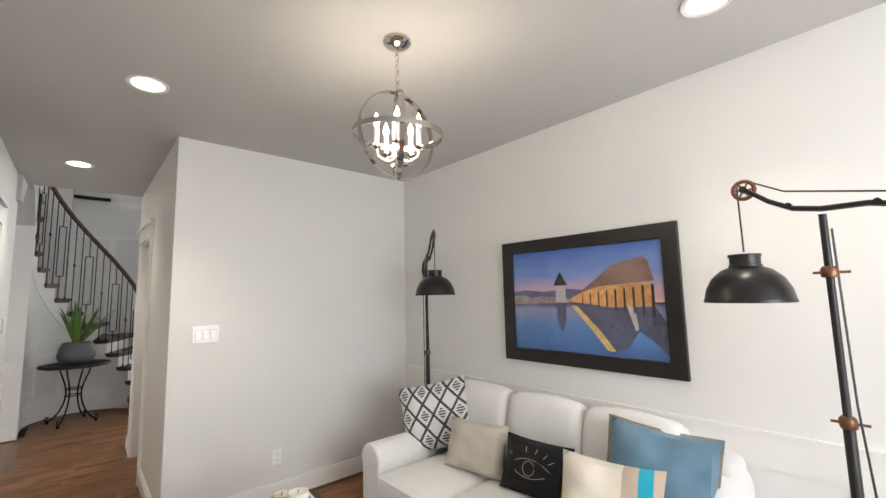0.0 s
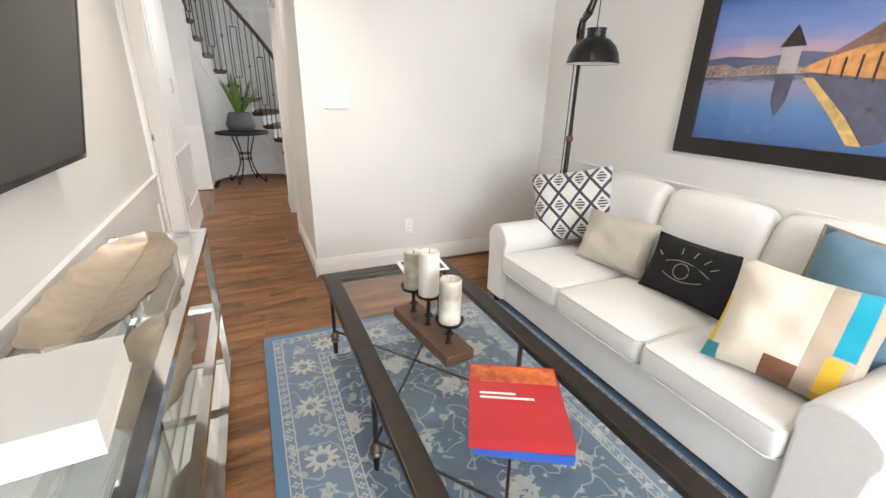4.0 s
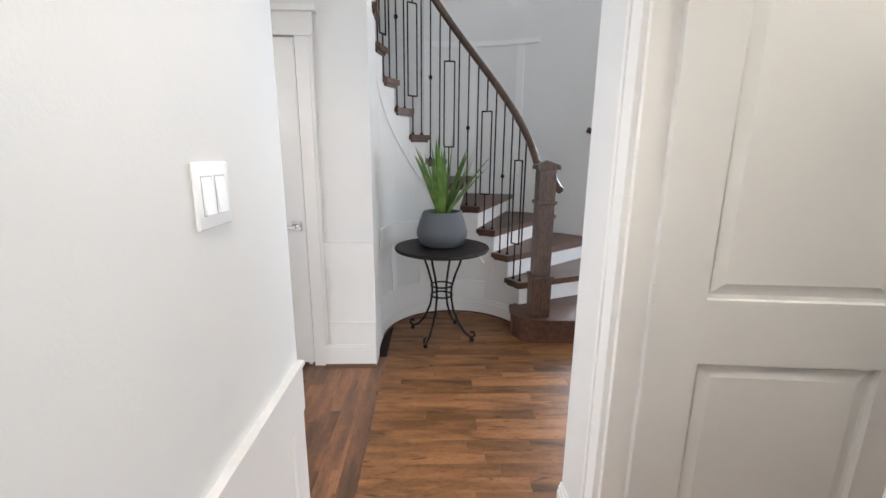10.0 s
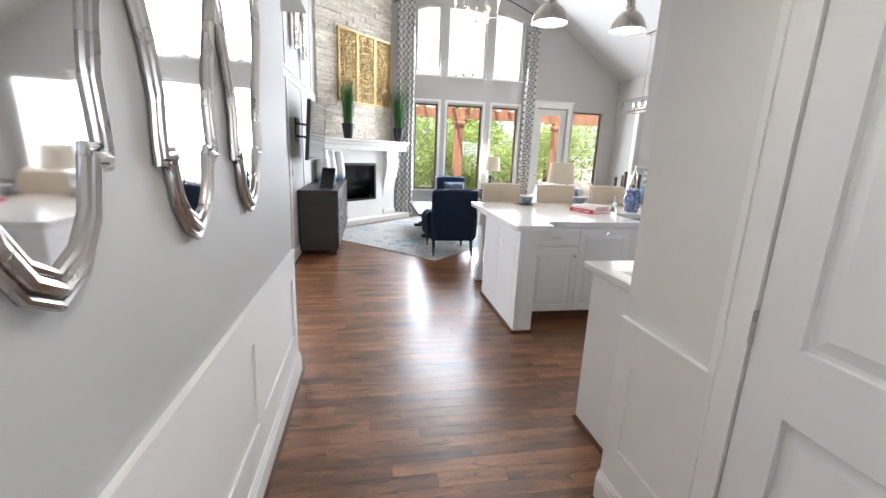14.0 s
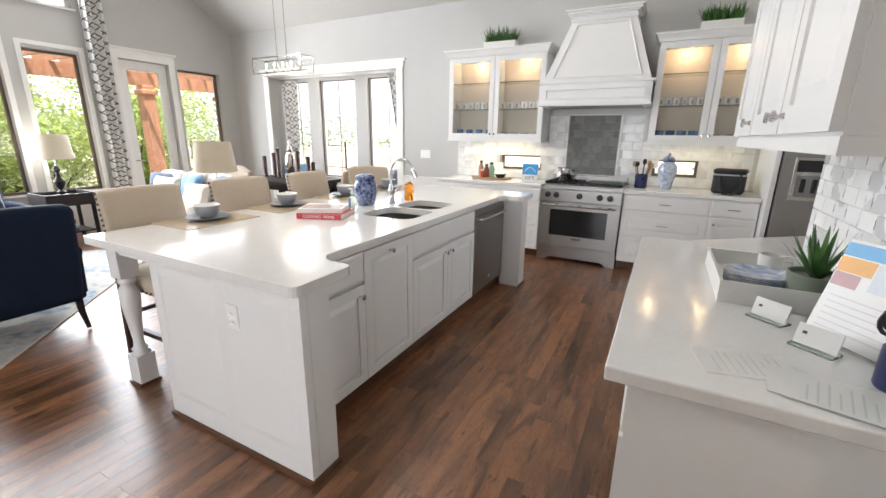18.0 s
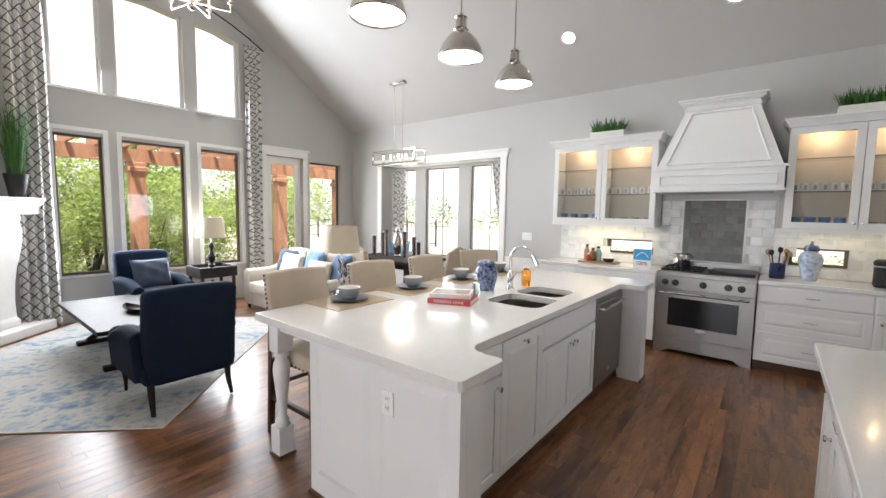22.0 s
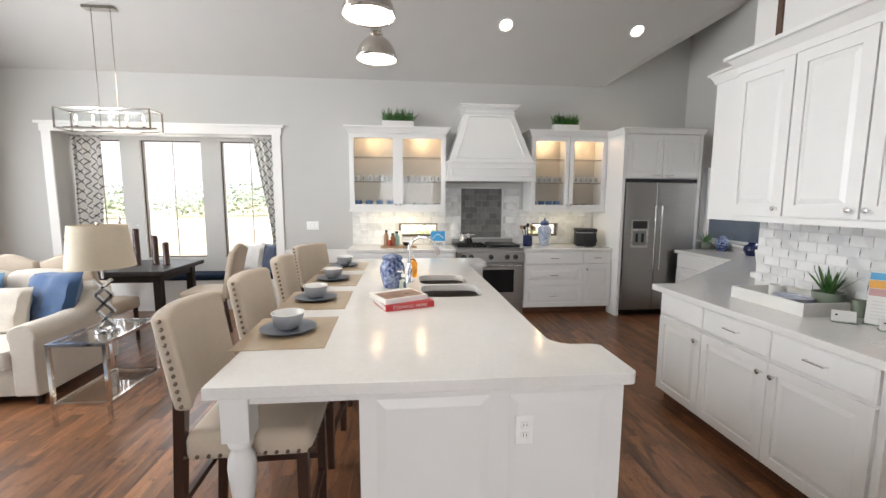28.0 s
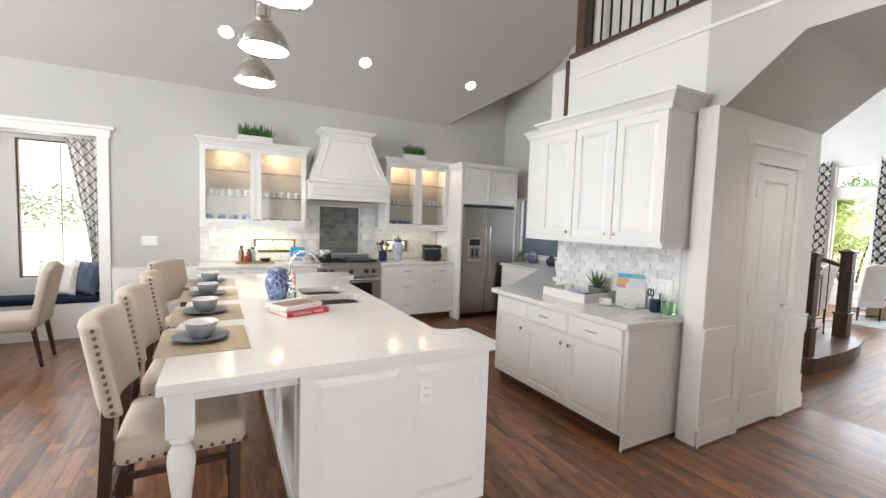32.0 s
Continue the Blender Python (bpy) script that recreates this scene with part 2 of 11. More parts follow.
M_IRON = mat("wrought_iron", (0.012, 0.011, 0.011), 0.45, 0.6, vary=0.2, grain=30)
M_BLACK = mat("black_plastic", (0.012, 0.012, 0.013), 0.35, vary=0.1)
M_CHROME = mat("chrome", (0.78, 0.78, 0.79), 0.1, 1.0, vary=0.02)
M_NICKEL = mat("brushed_nickel", (0.5, 0.48, 0.46), 0.28, 1.0, vary=0.06)
M_STEEL = mat("stainless_steel", (0.33, 0.32, 0.31), 0.36, 1.0, vary=0.08, grain=40, stretch=(1, 1, 12))
M_SINK = mat("satin_sink_steel", (0.17, 0.155, 0.14), 0.3, 1.0, vary=0.15, grain=30)
M_BRONZE = mat("aged_bronze", (0.16, 0.12, 0.09), 0.4, 0.9, vary=0.25, grain=20)
M_COPPER = mat("aged_copper", (0.22, 0.105, 0.065), 0.4, 0.9, vary=0.25, grain=20)
M_GOLD = mat("gilded_carving", (0.72, 0.53, 0.25), 0.36, 0.55, vary=0.45, grain=26, bump=0.5, bscale=45)
M_CAB = mat("cabinet_paint", (0.80, 0.80, 0.79), 0.32, vary=0.025, grain=5)
M_QUARTZ = mat("white_quartz", (0.78, 0.77, 0.75), 0.15, vary=0.05, grain=70, coat=0.2)
M_SWITCH = mat("switch_plastic", (0.90, 0.90, 0.89), 0.22, vary=0.01)
M_GLASS = glass_mat("window_glass")
M_TABLEGLASS = glass_mat("table_glass", (0.955, 0.975, 0.967))
M_CLEAR = glass_mat("clear_glass", (0.97, 0.98, 0.98), gloss=0.012)
M_MIRROR = mat("mirror_silver", (0.9, 0.9, 0.9), 0.02, 1.0, vary=0.0)
M_BULB = glow("lit_bulb", (1.0, 0.82, 0.58), 7.0)
M_CAN = glow("lit_downlight", (1.0, 0.92, 0.8), 10.0)
M_STONE = mat("ledger_stone", (0.72, 0.67, 0.59), 0.8, vary=0.3, grain=22, bump=0.5, bscale=50, stretch=(1, 1, 2.2), piece=0.13, second=(0.60, 0.54, 0.46))
M_CAST = mat("cast_stone", (0.76, 0.74, 0.70), 0.6, vary=0.06, grain=12, bump=0.15, bscale=90)
M_MARBLE = mat("carrara_marble", (0.79, 0.79, 0.78), 0.28, vary=0.06, grain=7, piece=0.08, second=(0.66, 0.665, 0.67))
M_GREYTILE = mat("grey_glazed_tile", (0.15, 0.15, 0.143), 0.42, vary=0.3, grain=14, piece=0.3)
M_GROUT = mat("grout", (0.6, 0.6, 0.58), 0.9)
M_PALEGROUT = mat("pale_grout", (0.72, 0.72, 0.71), 0.9)
M_DARKGROUT = mat("dark_grout", (0.30, 0.30, 0.29), 0.9)
M_INSET = mat("grey_stone_inset", (0.16, 0.16, 0.17), 0.35, piece=0.3)


# ---- mesh kit ----
def part(name, bm, material, parent=None, label="", smooth=False):
    me = bpy.data.meshes.new(name)
    bmesh.ops.recalc_face_normals(bm, faces=bm.faces)
    if smooth:
        for f in bm.faces:
            f.smooth = True
    bm.to_mesh(me)
    bm.free()
    if smooth:
        me.set_sharp_from_angle(angle=radians(38))
    me.materials.append(material)
    ob = new(name, me)
    ob.parent = parent
    if label:
        ob["label"] = label
    return ob


def thing(name, label, category, m=None, group=""):
    ob = new(name)
    ob.empty_display_size = 0.1
    if m is not None:
        ob.matrix_world = m
    return tagged(ob, label, category, group)


def setting(name, bm, material, label, parent=None, smooth=False):
    return tagged(part(name, bm, material, parent, smooth=smooth), label, kind="structure")


def box(bm, x0, y0, z0, x1, y1, z1, bev=0.0, seg=1):
    vs = [bm.verts.new(p) for p in ((x0, y0, z0), (x1, y0, z0), (x1, y1, z0), (x0, y1, z0), (x0, y0, z1), (x1, y0, z1), (x1, y1, z1), (x0, y1, z1))]
    fs = [bm.faces.new([vs[i] for i in q]) for q in ((3, 2, 1, 0), (4, 5, 6, 7), (0, 1, 5, 4), (1, 2, 6, 5), (2, 3, 7, 6), (3, 0, 4, 7))]
    if bev:
        es = list({e for f in fs for e in f.edges})
        bmesh.ops.bevel(bm, geom=es, offset=bev, segments=seg, affect="EDGES", profile=0.5)
    return bm


def boxm(x0, y0, z0, x1, y1, z1, bev=0.0, seg=1):
    return box(bmesh.new(), x0, y0, z0, x1, y1, z1, bev, seg)


def prism(bm, pts, axis, a, b):
    """A polygon in the plane across axis, drawn out from a to b. pts are the other two coordinates in x, y, z order."""
    def at(p, k):
        q = list(p)
        q.insert("xyz".index(axis), k)
        return q
    lo = [bm.verts.new(at(p, a)) for p in pts]
    hi = [bm.verts.new(at(p, b)) for p in pts]
    n = len(pts)
    bm.faces.new(lo)
    bm.faces.new(hi)
    for i in range(n):
        bm.faces.new((lo[i], lo[(i + 1) % n], hi[(i + 1) % n], hi[i]))
    return bm


def lathe(bm, prof, seg=20, cx=0.0, cy=0.0, cap=True):
    """A profile of (radius, z) turned round the z axis."""
    rings = []
    for r, z in prof:
        rings.append([bm.verts.new((cx + r * math.cos(2 * math.pi * i / seg), cy + r * math.sin(2 * math.pi * i / seg), z)) for i in range(seg)])
    for a, b in zip(rings, rings[1:]):
        for i in range(seg):
            bm.faces.new((a[i], a[(i + 1) % seg], b[(i + 1) % seg], b[i]))
    if cap:
        for ring, r in ((rings[0], prof[0][0]), (rings[-1], prof[-1][0])):
            if r > 1e-4:
                bm.faces.new(ring)
    return bm


def tube(bm, pts, r, seg=8, closed=False):
    """A round bar along a line of points; r is one radius or one for each point."""
    P = [Vector(p) for p in pts]
    n = len(P)
    rad = r if isinstance(r, (list, tuple)) else [r] * n
    rings = []
    up = None
    for i in range(n):
        d = (P[(i + 1) % n] - P[i - 1]) if closed else (P[min(i + 1, n - 1)] - P[max(i - 1, 0)])
        d.normalize()
        if up is None:
            up = Vector((0, 0, 1)) if abs(d.z) < 0.9 else Vector((1, 0, 0))
        side = d.cross(up).normalized()
        up = side.cross(d).normalized()
        rings.append([bm.verts.new(P[i] + rad[i] * (math.cos(2 * math.pi * k / seg) * side + math.sin(2 * math.pi * k / seg) * up)) for k in range(seg)])
    for i in range(n if closed else n - 1):
        a, b = rings[i], rings[(i + 1) % n]
        for k in range(seg):
            bm.faces.new((a[k], a[(k + 1) % seg], b[(k + 1) % seg], b[k]))
    if not closed:
        bm.faces.new(rings[0])
        bm.faces.new(rings[-1])
    return bm


def rod(bm, p, q, r, seg=8):
    return tube(bm, (p, q), r, seg)


def ball(bm, c, r, seg=12, sz=1.0):
    m = Matrix.Translation(c) @ Matrix.Diagonal((1, 1, sz, 1))
    bmesh.ops.create_uvsphere(bm, u_segments=seg, v_segments=max(6, seg // 2), radius=r, matrix=m)
    return bm


def slab_grid(bm, us, zs, solid, put, t0, t1):
    """A wall of cells: us and zs are the cuts, solid(u, z) says which cells are filled; faces stand only where the wall ends."""
    nu, nz = len(us) - 1, len(zs) - 1
    fill = [[solid((us[i] + us[i + 1]) / 2, (zs[j] + zs[j + 1]) / 2) for j in range(nz)] for i in range(nu)]
    cache = {}

    def v(u, z, t):
        k = (round(u, 5), round(z, 5), t)
        if k not in cache:
            cache[k] = bm.verts.new(put(u, z, t))
        return cache[k]
    for i in range(nu):
        for j in range(nz):
            if not fill[i][j]:
                continue
            u0, u1, z0, z1 = us[i], us[i + 1], zs[j], zs[j + 1]
            bm.faces.new((v(u0, z0, t0), v(u1, z0, t0), v(u1, z1, t0), v(u0, z1, t0)))
            bm.faces.new((v(u0, z0, t1), v(u1, z0, t1), v(u1, z1, t1), v(u0, z1, t1)))
            for di, dj, a, b in ((-1, 0, (u0, z0), (u0, z1)), (1, 0, (u1, z0), (u1, z1)), (0, -1, (u0, z0), (u1, z0)), (0, 1, (u0, z1), (u1, z1))):
                ii, jj = i + di, j + dj
                if not (0 <= ii < nu and 0 <= jj < nz and fill[ii][jj]):
                    bm.faces.new((v(*a, t0), v(*b, t0), v(*b, t1), v(*a, t1)))
    return bm


def wall(name, along, a, b, t0, t1, z0, z1, holes=(), material=None, label="smooth white painted plaster wall"):
    """A wall that runs along x or y from a to b, t0 to t1 thick, with openings (from, to, bottom, top) through it."""
    us = sorted({a, b, *(h[0] for h in holes), *(h[1] for h in holes)})
    zs = sorted({z0, z1, *(h[2] for h in holes), *(h[3] for h in holes)})
    us, zs = [u for u in us if a <= u <= b], [z for z in zs if z0 <= z <= z1]
    put = (lambda u, z, t: (u, t, z)) if along == "x" else (lambda u, z, t: (t, u, z))
    bm = slab_grid(bmesh.new(), us, zs, lambda u, z: not any(h[0] < u < h[1] and h[2] < z < h[3] for h in holes), put, t0, t1)
    return setting(name, bm, material or M_WALL, label)


def strip(bm, along, a, b, face, out, z0, z1, depth):
    """A board on a wall face: along x or y, standing out from the face towards out (+1 or -1)."""
    lo, hi = sorted((face, face + out * depth))
    if along == "x":
        box(bm, a, lo, z0, b, hi, z1)
    else:
        box(bm, lo, a, z0, hi, b, z1)


def baseboard(along, a, b, face, out, h=0.14):
    bm = bmesh.new()
    strip(bm, along, a, b, face, out, 0.0, h - 0.035, 0.017)
    strip(bm, along, a, b, face, out, h - 0.035, h - 0.015, 0.013)
    strip(bm, along, a, b, face, out, h - 0.015, h, 0.008)
    ob = setting("baseboard", bm, M_TRIM, "white stepped baseboard along the floor")
    bm = bmesh.new()
    lo, hi = sorted((face + out * 0.017, face + out * 0.031))
    if along == "x":
        prism(bm, [(lo, 0.0), (hi, 0.0), (hi if out < 0 else lo, 0.018), (lo if out > 0 else hi, 0.018)], "x", a, b)
    else:
        prism(bm, [(lo, 0.0), (hi, 0.0), (lo if out > 0 else hi, 0.018)], "y", a, b)
    bmesh.ops.remove_doubles(bm, verts=bm.verts, dist=1e-5)
    part("shoe_moulding", bm, M_SHOE, ob, "brown wooden shoe moulding")
    return ob


def wainscot(along, a, b, face, out, stiles, top=0.80, band=0.15, low=0.30):
    """Flat boards over the wall: a wide top rail with a lip, a low rail and stiles that frame sunk panels."""
    bm = bmesh.new()
    strip(bm, along, a, b, face, out, 0.13, top - 0.01, 0.004)
    strip(bm, along, a, b, face, out, top - band, top, 0.014)
    strip(bm, along, a, b, face, out, top - 0.002, top + 0.012, 0.022)
    strip(bm, along, a, b, face, out, 0.12, low, 0.014)
    for s in stiles:
        strip(bm, along, s - 0.045, s + 0.045, face, out, low, top - band, 0.0138)
    return setting("trim", bm, M_TRIM, "white board-and-batten wainscot with a wide rail")

# ---- large structure: study, hall, powder room ----
SX0, SX1, SY0, SY1, SZ = -0.46, 2.38, -1.75, 3.27, 2.63
wall("wall_study_west", "y", SY0 - 0.15, 5.25, -0.60, -0.46, 0, 2.9, [(3.51, 4.12, 0, 2.06)])
wall("wall_study_east", "y", SY0 - 0.15, 3.42, 2.38, 2.53, 0, 2.9)
wall("wall_study_south", "x", -0.60, 2.53, SY0 - 0.15, SY0, 0, 2.9, [(0.0, 2.0, 0.7, 2.3)])
wall("wall_study_north", "x", 0.46, 2.38, 3.27, 3.42, 0, 2.9)
wall("wall_hall_east", "y", 3.42, 5.48, 0.46, 0.512, 0, 2.9, [(4.40, 5.17, 0, 2.06)])
wall("wall_closet_west", "y", 3.42, 5.48, 0.512, 0.59, 0, 2.9, [(4.40, 5.34, 0, 2.08)])
wall("wall_closet_south", "x", 0.59, 2.2, 4.3, 4.4, 0, 2.9)
wall("wall_closet_north", "x", 0.59, 2.2, 5.36, 5.48, 0, 2.9)
wall("wall_closet_east", "y", 4.4, 5.36, 2.1, 2.2, 0, 2.9)
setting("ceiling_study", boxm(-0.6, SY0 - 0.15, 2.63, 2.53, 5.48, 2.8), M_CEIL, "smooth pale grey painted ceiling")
baseboard("y", SY0, 3.41, -0.46, 1)
baseboard("y", 4.24, 5.25, -0.46, 1)
baseboard("x", 0.46, 2.38, 3.27, -1)
baseboard("y", SY0, 3.27, 2.38, -1)
baseboard("y", 3.27, 4.31, 0.46, -1)
baseboard("y", 5.26, 5.48, 0.46, -1)
wainscot("y", SY0, 3.41, -0.46, 1, (-1.7, -0.6, 0.5, 1.6, 2.55, 3.36), top=0.78)
wainscot("y", 4.2, 5.25, -0.46, 1, (4.26, 5.19), top=0.78)
wainscot("y", SY0, 3.27, 2.38, -1, (-1.7, -0.75, 0.2, 1.15, 2.1, 3.2), top=0.84)


def casing(name, along, a, b, top, face, out, w=0.10, cap=True):
    """Flat boards round an opening, with a head board and a small cap."""
    bm = bmesh.new()
    strip(bm, along, a - w, a, face, out, 0, top, 0.018)
    strip(bm, along, b, b + w, face, out, 0, top, 0.018)
    strip(bm, along, a - w + 0.02, a - w + 0.028, face, out, 0.15, top, 0.024)
    strip(bm, along, b + w - 0.028, b + w - 0.02, face, out, 0.15, top, 0.024)
    strip(bm, along, a - w, b + w, face, out, top, top + 0.015, 0.028)
    strip(bm, along, a - w - 0.005, b + w + 0.005, face, out, top + 0.015, top + 0.125, 0.02)
    strip(bm, along, a - w - 0.03, b + w + 0.03, face, out, top + 0.125, top + 0.155, 0.045)
    return setting(name, bm, M_TRIM, "white door casing with a flat head and a cap")


casing("trim", "y", 3.51, 4.12, 2.06, -0.46, 1)
casing("trim", "y", 4.40, 5.17, 2.06, 0.46, -1, w=0.085)


def jamb(along, a, b, top, t0, t1):
    bm = bmesh.new()
    for s0, s1 in ((a - 0.001, a + 0.018), (b - 0.018, b + 0.001)):
        if along == "y":
            box(bm, t0, s0, 0, t1, s1, top)
        else:
            box(bm, s0, t0, 0, s1, t1, top)
    if along == "y":
        box(bm, t0, a + 0.018, top - 0.018, t1, b - 0.018, top + 0.001)
    else:
        box(bm, a + 0.018, t0, top - 0.018, b - 0.018, t1, top + 0.001)
    return setting("trim", bm, M_TRIM, "white painted door jamb lining")


jamb("y", 3.51, 4.12, 2.06, -0.602, -0.458)
jamb("y", 4.47, 5.17, 2.06, 0.458, 0.592)

# powder room
wall("wall_powder_north", "x", -2.6, -0.60, 4.95, 5.10, 0, 2.7, material=M_TAUPE, label="warm taupe painted powder room wall")
wall("wall_powder_south", "x", -2.6, -0.60, 3.30, 3.42, 0, 2.7, material=M_TAUPE, label="warm taupe painted powder room wall")
wall("wall_powder_west", "y", 3.42, 4.95, -2.72, -2.6, 0, 2.7, material=M_TAUPE, label="warm taupe painted powder room wall")
setting("ceiling_powder", boxm(-2.72, 3.3, 2.55, -0.6, 5.1, 2.7), M_CEIL, "white powder room ceiling")
setting("ceiling_closet", boxm(0.59, 4.3, 2.5, 2.2, 5.48, 2.6), M_CEIL, "white closet ceiling")

# ---- large structure: great room, kitchen, left room ----
YB, XW = 11.40, -9.90
wall("wall_mirror", "x", -3.20, -0.60, 5.10, 5.25, 0, 3.4, material=M_GREYWALL, label="smooth pale grey painted wall")
wall("wall_tv", "x", -8.75, -5.40, 4.52, 4.78, 0, 4.9, material=M_GREYWALL, label="smooth pale grey painted wall")
wall("wall_opening_head", "x", -5.40, -3.20, 4.62, 5.1, 2.75, 4.9, material=M_GREYWALL, label="smooth pale grey painted wall")
W_LOW = [(6.69, 7.19), (7.39, 8.18), (8.40, 9.01)]
W_UP = [(6.70, 7.21), (7.37, 8.20), (8.38, 9.03)]
holes = [(a, b, 0.62, 2.46) for a, b in W_LOW] + [(a, b, 3.03, 4.48) for a, b in W_UP] + [(9.47, 10.2, 0, 2.5), (10.34, 11.08, 0.62, 2.46)]
wall("wall_window", "y", 4.4, YB + 0.2, XW - 0.2, XW, 0, 6.2, holes, material=M_GREYWALL, label="smooth pale grey painted wall")
BAY = (-9.0, -6.25)
wall("wall_kitchen", "x", XW, -1.93, YB, YB + 0.15, 0, 3.35, [(BAY[0], BAY[1], 0.0, 2.41), (-4.55, -3.98, 1.02, 1.22), (-2.66, -2.2, 1.02, 1.22)], material=M_GREYWALL, label="smooth pale grey painted wall")
wall("wall_kitchen_gable", "x", -1.93, -0.15, YB, YB + 0.15, 0, 4.9, material=M_GREYWALL, label="smooth pale grey painted wall")
wall("wall_nook_east", "y", 8.2, YB, -0.30, -0.15, 0, 4.9, [(9.55, 10.95, 1.0, 2.0)], material=M_GREYWALL, label="smooth pale grey painted wall")


def sheet(name, pts, material, label, thick=0.12):
    """A flat ceiling plane with thickness above it."""
    bm = bmesh.new()
    lo = [bm.verts.new(p) for p in pts]
    hi = [bm.verts.new((p[0], p[1], p[2] + thick)) for p in pts]
    bm.faces.new(lo)
    bm.faces.new(hi)
    n = len(pts)
    for i in range(n):
        bm.faces.new((lo[i], lo[(i + 1) % n], hi[(i + 1) % n], hi[i]))
    return setting(name, bm, material, label)


def zslope(y):
    return 3.17 + 0.66 * (YB - y)


RY = 7.2
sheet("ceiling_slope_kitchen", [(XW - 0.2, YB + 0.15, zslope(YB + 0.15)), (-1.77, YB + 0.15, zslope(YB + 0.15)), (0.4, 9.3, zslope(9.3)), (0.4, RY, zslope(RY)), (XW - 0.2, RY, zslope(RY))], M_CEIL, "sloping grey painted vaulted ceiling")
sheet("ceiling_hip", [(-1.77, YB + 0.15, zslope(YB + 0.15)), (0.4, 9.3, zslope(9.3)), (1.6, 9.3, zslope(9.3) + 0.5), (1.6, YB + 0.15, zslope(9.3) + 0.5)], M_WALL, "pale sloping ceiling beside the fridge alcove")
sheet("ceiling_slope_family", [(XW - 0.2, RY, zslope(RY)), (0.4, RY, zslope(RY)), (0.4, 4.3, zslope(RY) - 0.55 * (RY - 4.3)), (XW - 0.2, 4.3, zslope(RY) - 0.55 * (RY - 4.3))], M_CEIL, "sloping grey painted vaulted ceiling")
wall("wall_upper_south", "x", -3.2, 0.55, 5.0, 5.09, 2.9, 5.2, material=M_GREYWALL, label="smooth pale grey painted wall")

# chimney breast across the corner
bm = bmesh.new()
prism(bm, [(-8.545, 4.782), (-9.898, 6.135), (-9.898, 4.782)], "z", 0, 5.6)
setting("wall_chimney", bm, M_STONE, "pale stacked ledger stone chimney wall")

# left room seen through the opening
wall("wall_left_room_west", "y", -1.0, 4.4, -10.3, -10.1, 0, 3.4, [(1.2, 2.72, 0.67, 2.36)])
# the opening is made up, to let light in from the south
wall("wall_left_room_south", "x", -10.3, -0.6, -1.15, -1.0, 0, 3.4, [(-5.4, -3.2, 0.7, 2.5)])
wall("wall_left_room_east", "y", -1.0, 3.3, -2.72, -2.62, 0, 3.4)
wall("wall_left_room_north", "x", -10.3, -8.75, 4.4, 4.52, 0, 3.4)
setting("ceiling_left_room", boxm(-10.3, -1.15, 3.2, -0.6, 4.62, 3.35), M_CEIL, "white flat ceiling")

# block with the pantry door, hutch wall, loft and passage
wall("wall_pantry", "x", -1.99, -0.43, 6.70, 6.84, 0, 2.398, [(-1.467, -0.845, 0, 2.056)])
wall("wall_hutch", "y", 6.84, 8.20, -1.93, -1.80, 0, 3.17)
wall("wall_hutch_return", "x", -1.80, -0.15, 8.06, 8.20, 0, 3.17)
bm = bmesh.new()
prism(bm, [(5.25, 2.40), (5.70, 2.75), (6.28, 2.75), (6.70, 2.40), (6.84, 2.40), (6.84, 3.17), (5.09, 3.17), (5.09, 2.40)], "x", -1.93, -0.43)
setting("ceiling_passage", bm, M_CEIL, "white passage ceiling with clipped sloping sides")
setting("floor_loft", boxm(-1.80, 6.84, 2.9, -0.43, 8.06, 3.17), M_TRIM, "loft floor edge above the hutch")
wall("wall_loft_back", "y", 5.09, 9.3, -0.35, -0.2, 3.17, 6.0)

# foyer, dining room
wall("wall_dining_north", "x", -0.30, 5.4, 11.56, 11.75, 0, 5.8, [(a, b, z0, z1) for a, b in ((2.62, 3.2), (3.39, 3.97), (4.16, 4.95)) for z0, z1 in ((0.55, 2.34), (2.76, 4.8))], material=M_NAVYPAINT, label="navy painted dining room window wall")
wall("wall_dining_corner", "x", 5.4, 7.2, 11.56, 11.75, 0, 5.8)
wall("wall_foyer_east", "y", 3.0, 11.56, 7.0, 7.2, 0, 5.8, [(a, b, z0, z1) for a, b in ((8.42, 9.08), (9.42, 9.95)) for z0, z1 in ((0.5, 2.35), (2.58, 3.05))])
wall("wall_foyer_south", "x", 2.38, 7.2, 3.42, 3.54, 0, 5.8)
wall("wall_foyer_upper", "y", 3.42, 5.48, 0.46, 0.59, 2.9, 5.8)
wall("wall_foyer_south_upper", "x", 0.59, 2.38, 3.42, 3.54, 2.9, 5.8)
setting("ceiling_foyer", boxm(0.4, 3.0, 5.7, 7.2, 11.7, 5.85), M_CEIL, "white foyer ceiling high above")

# floors
setting("floor_slab", boxm(-10.3, -1.9, -0.2, 7.2, 11.7, -0.012), M_SUBFLOOR, "dark joints under the floor boards")

# ---- fixtures: doors, trim, plates ----
def grow(bm, m):
    bmesh.ops.transform(bm, matrix=m, verts=bm.verts)
    return bm


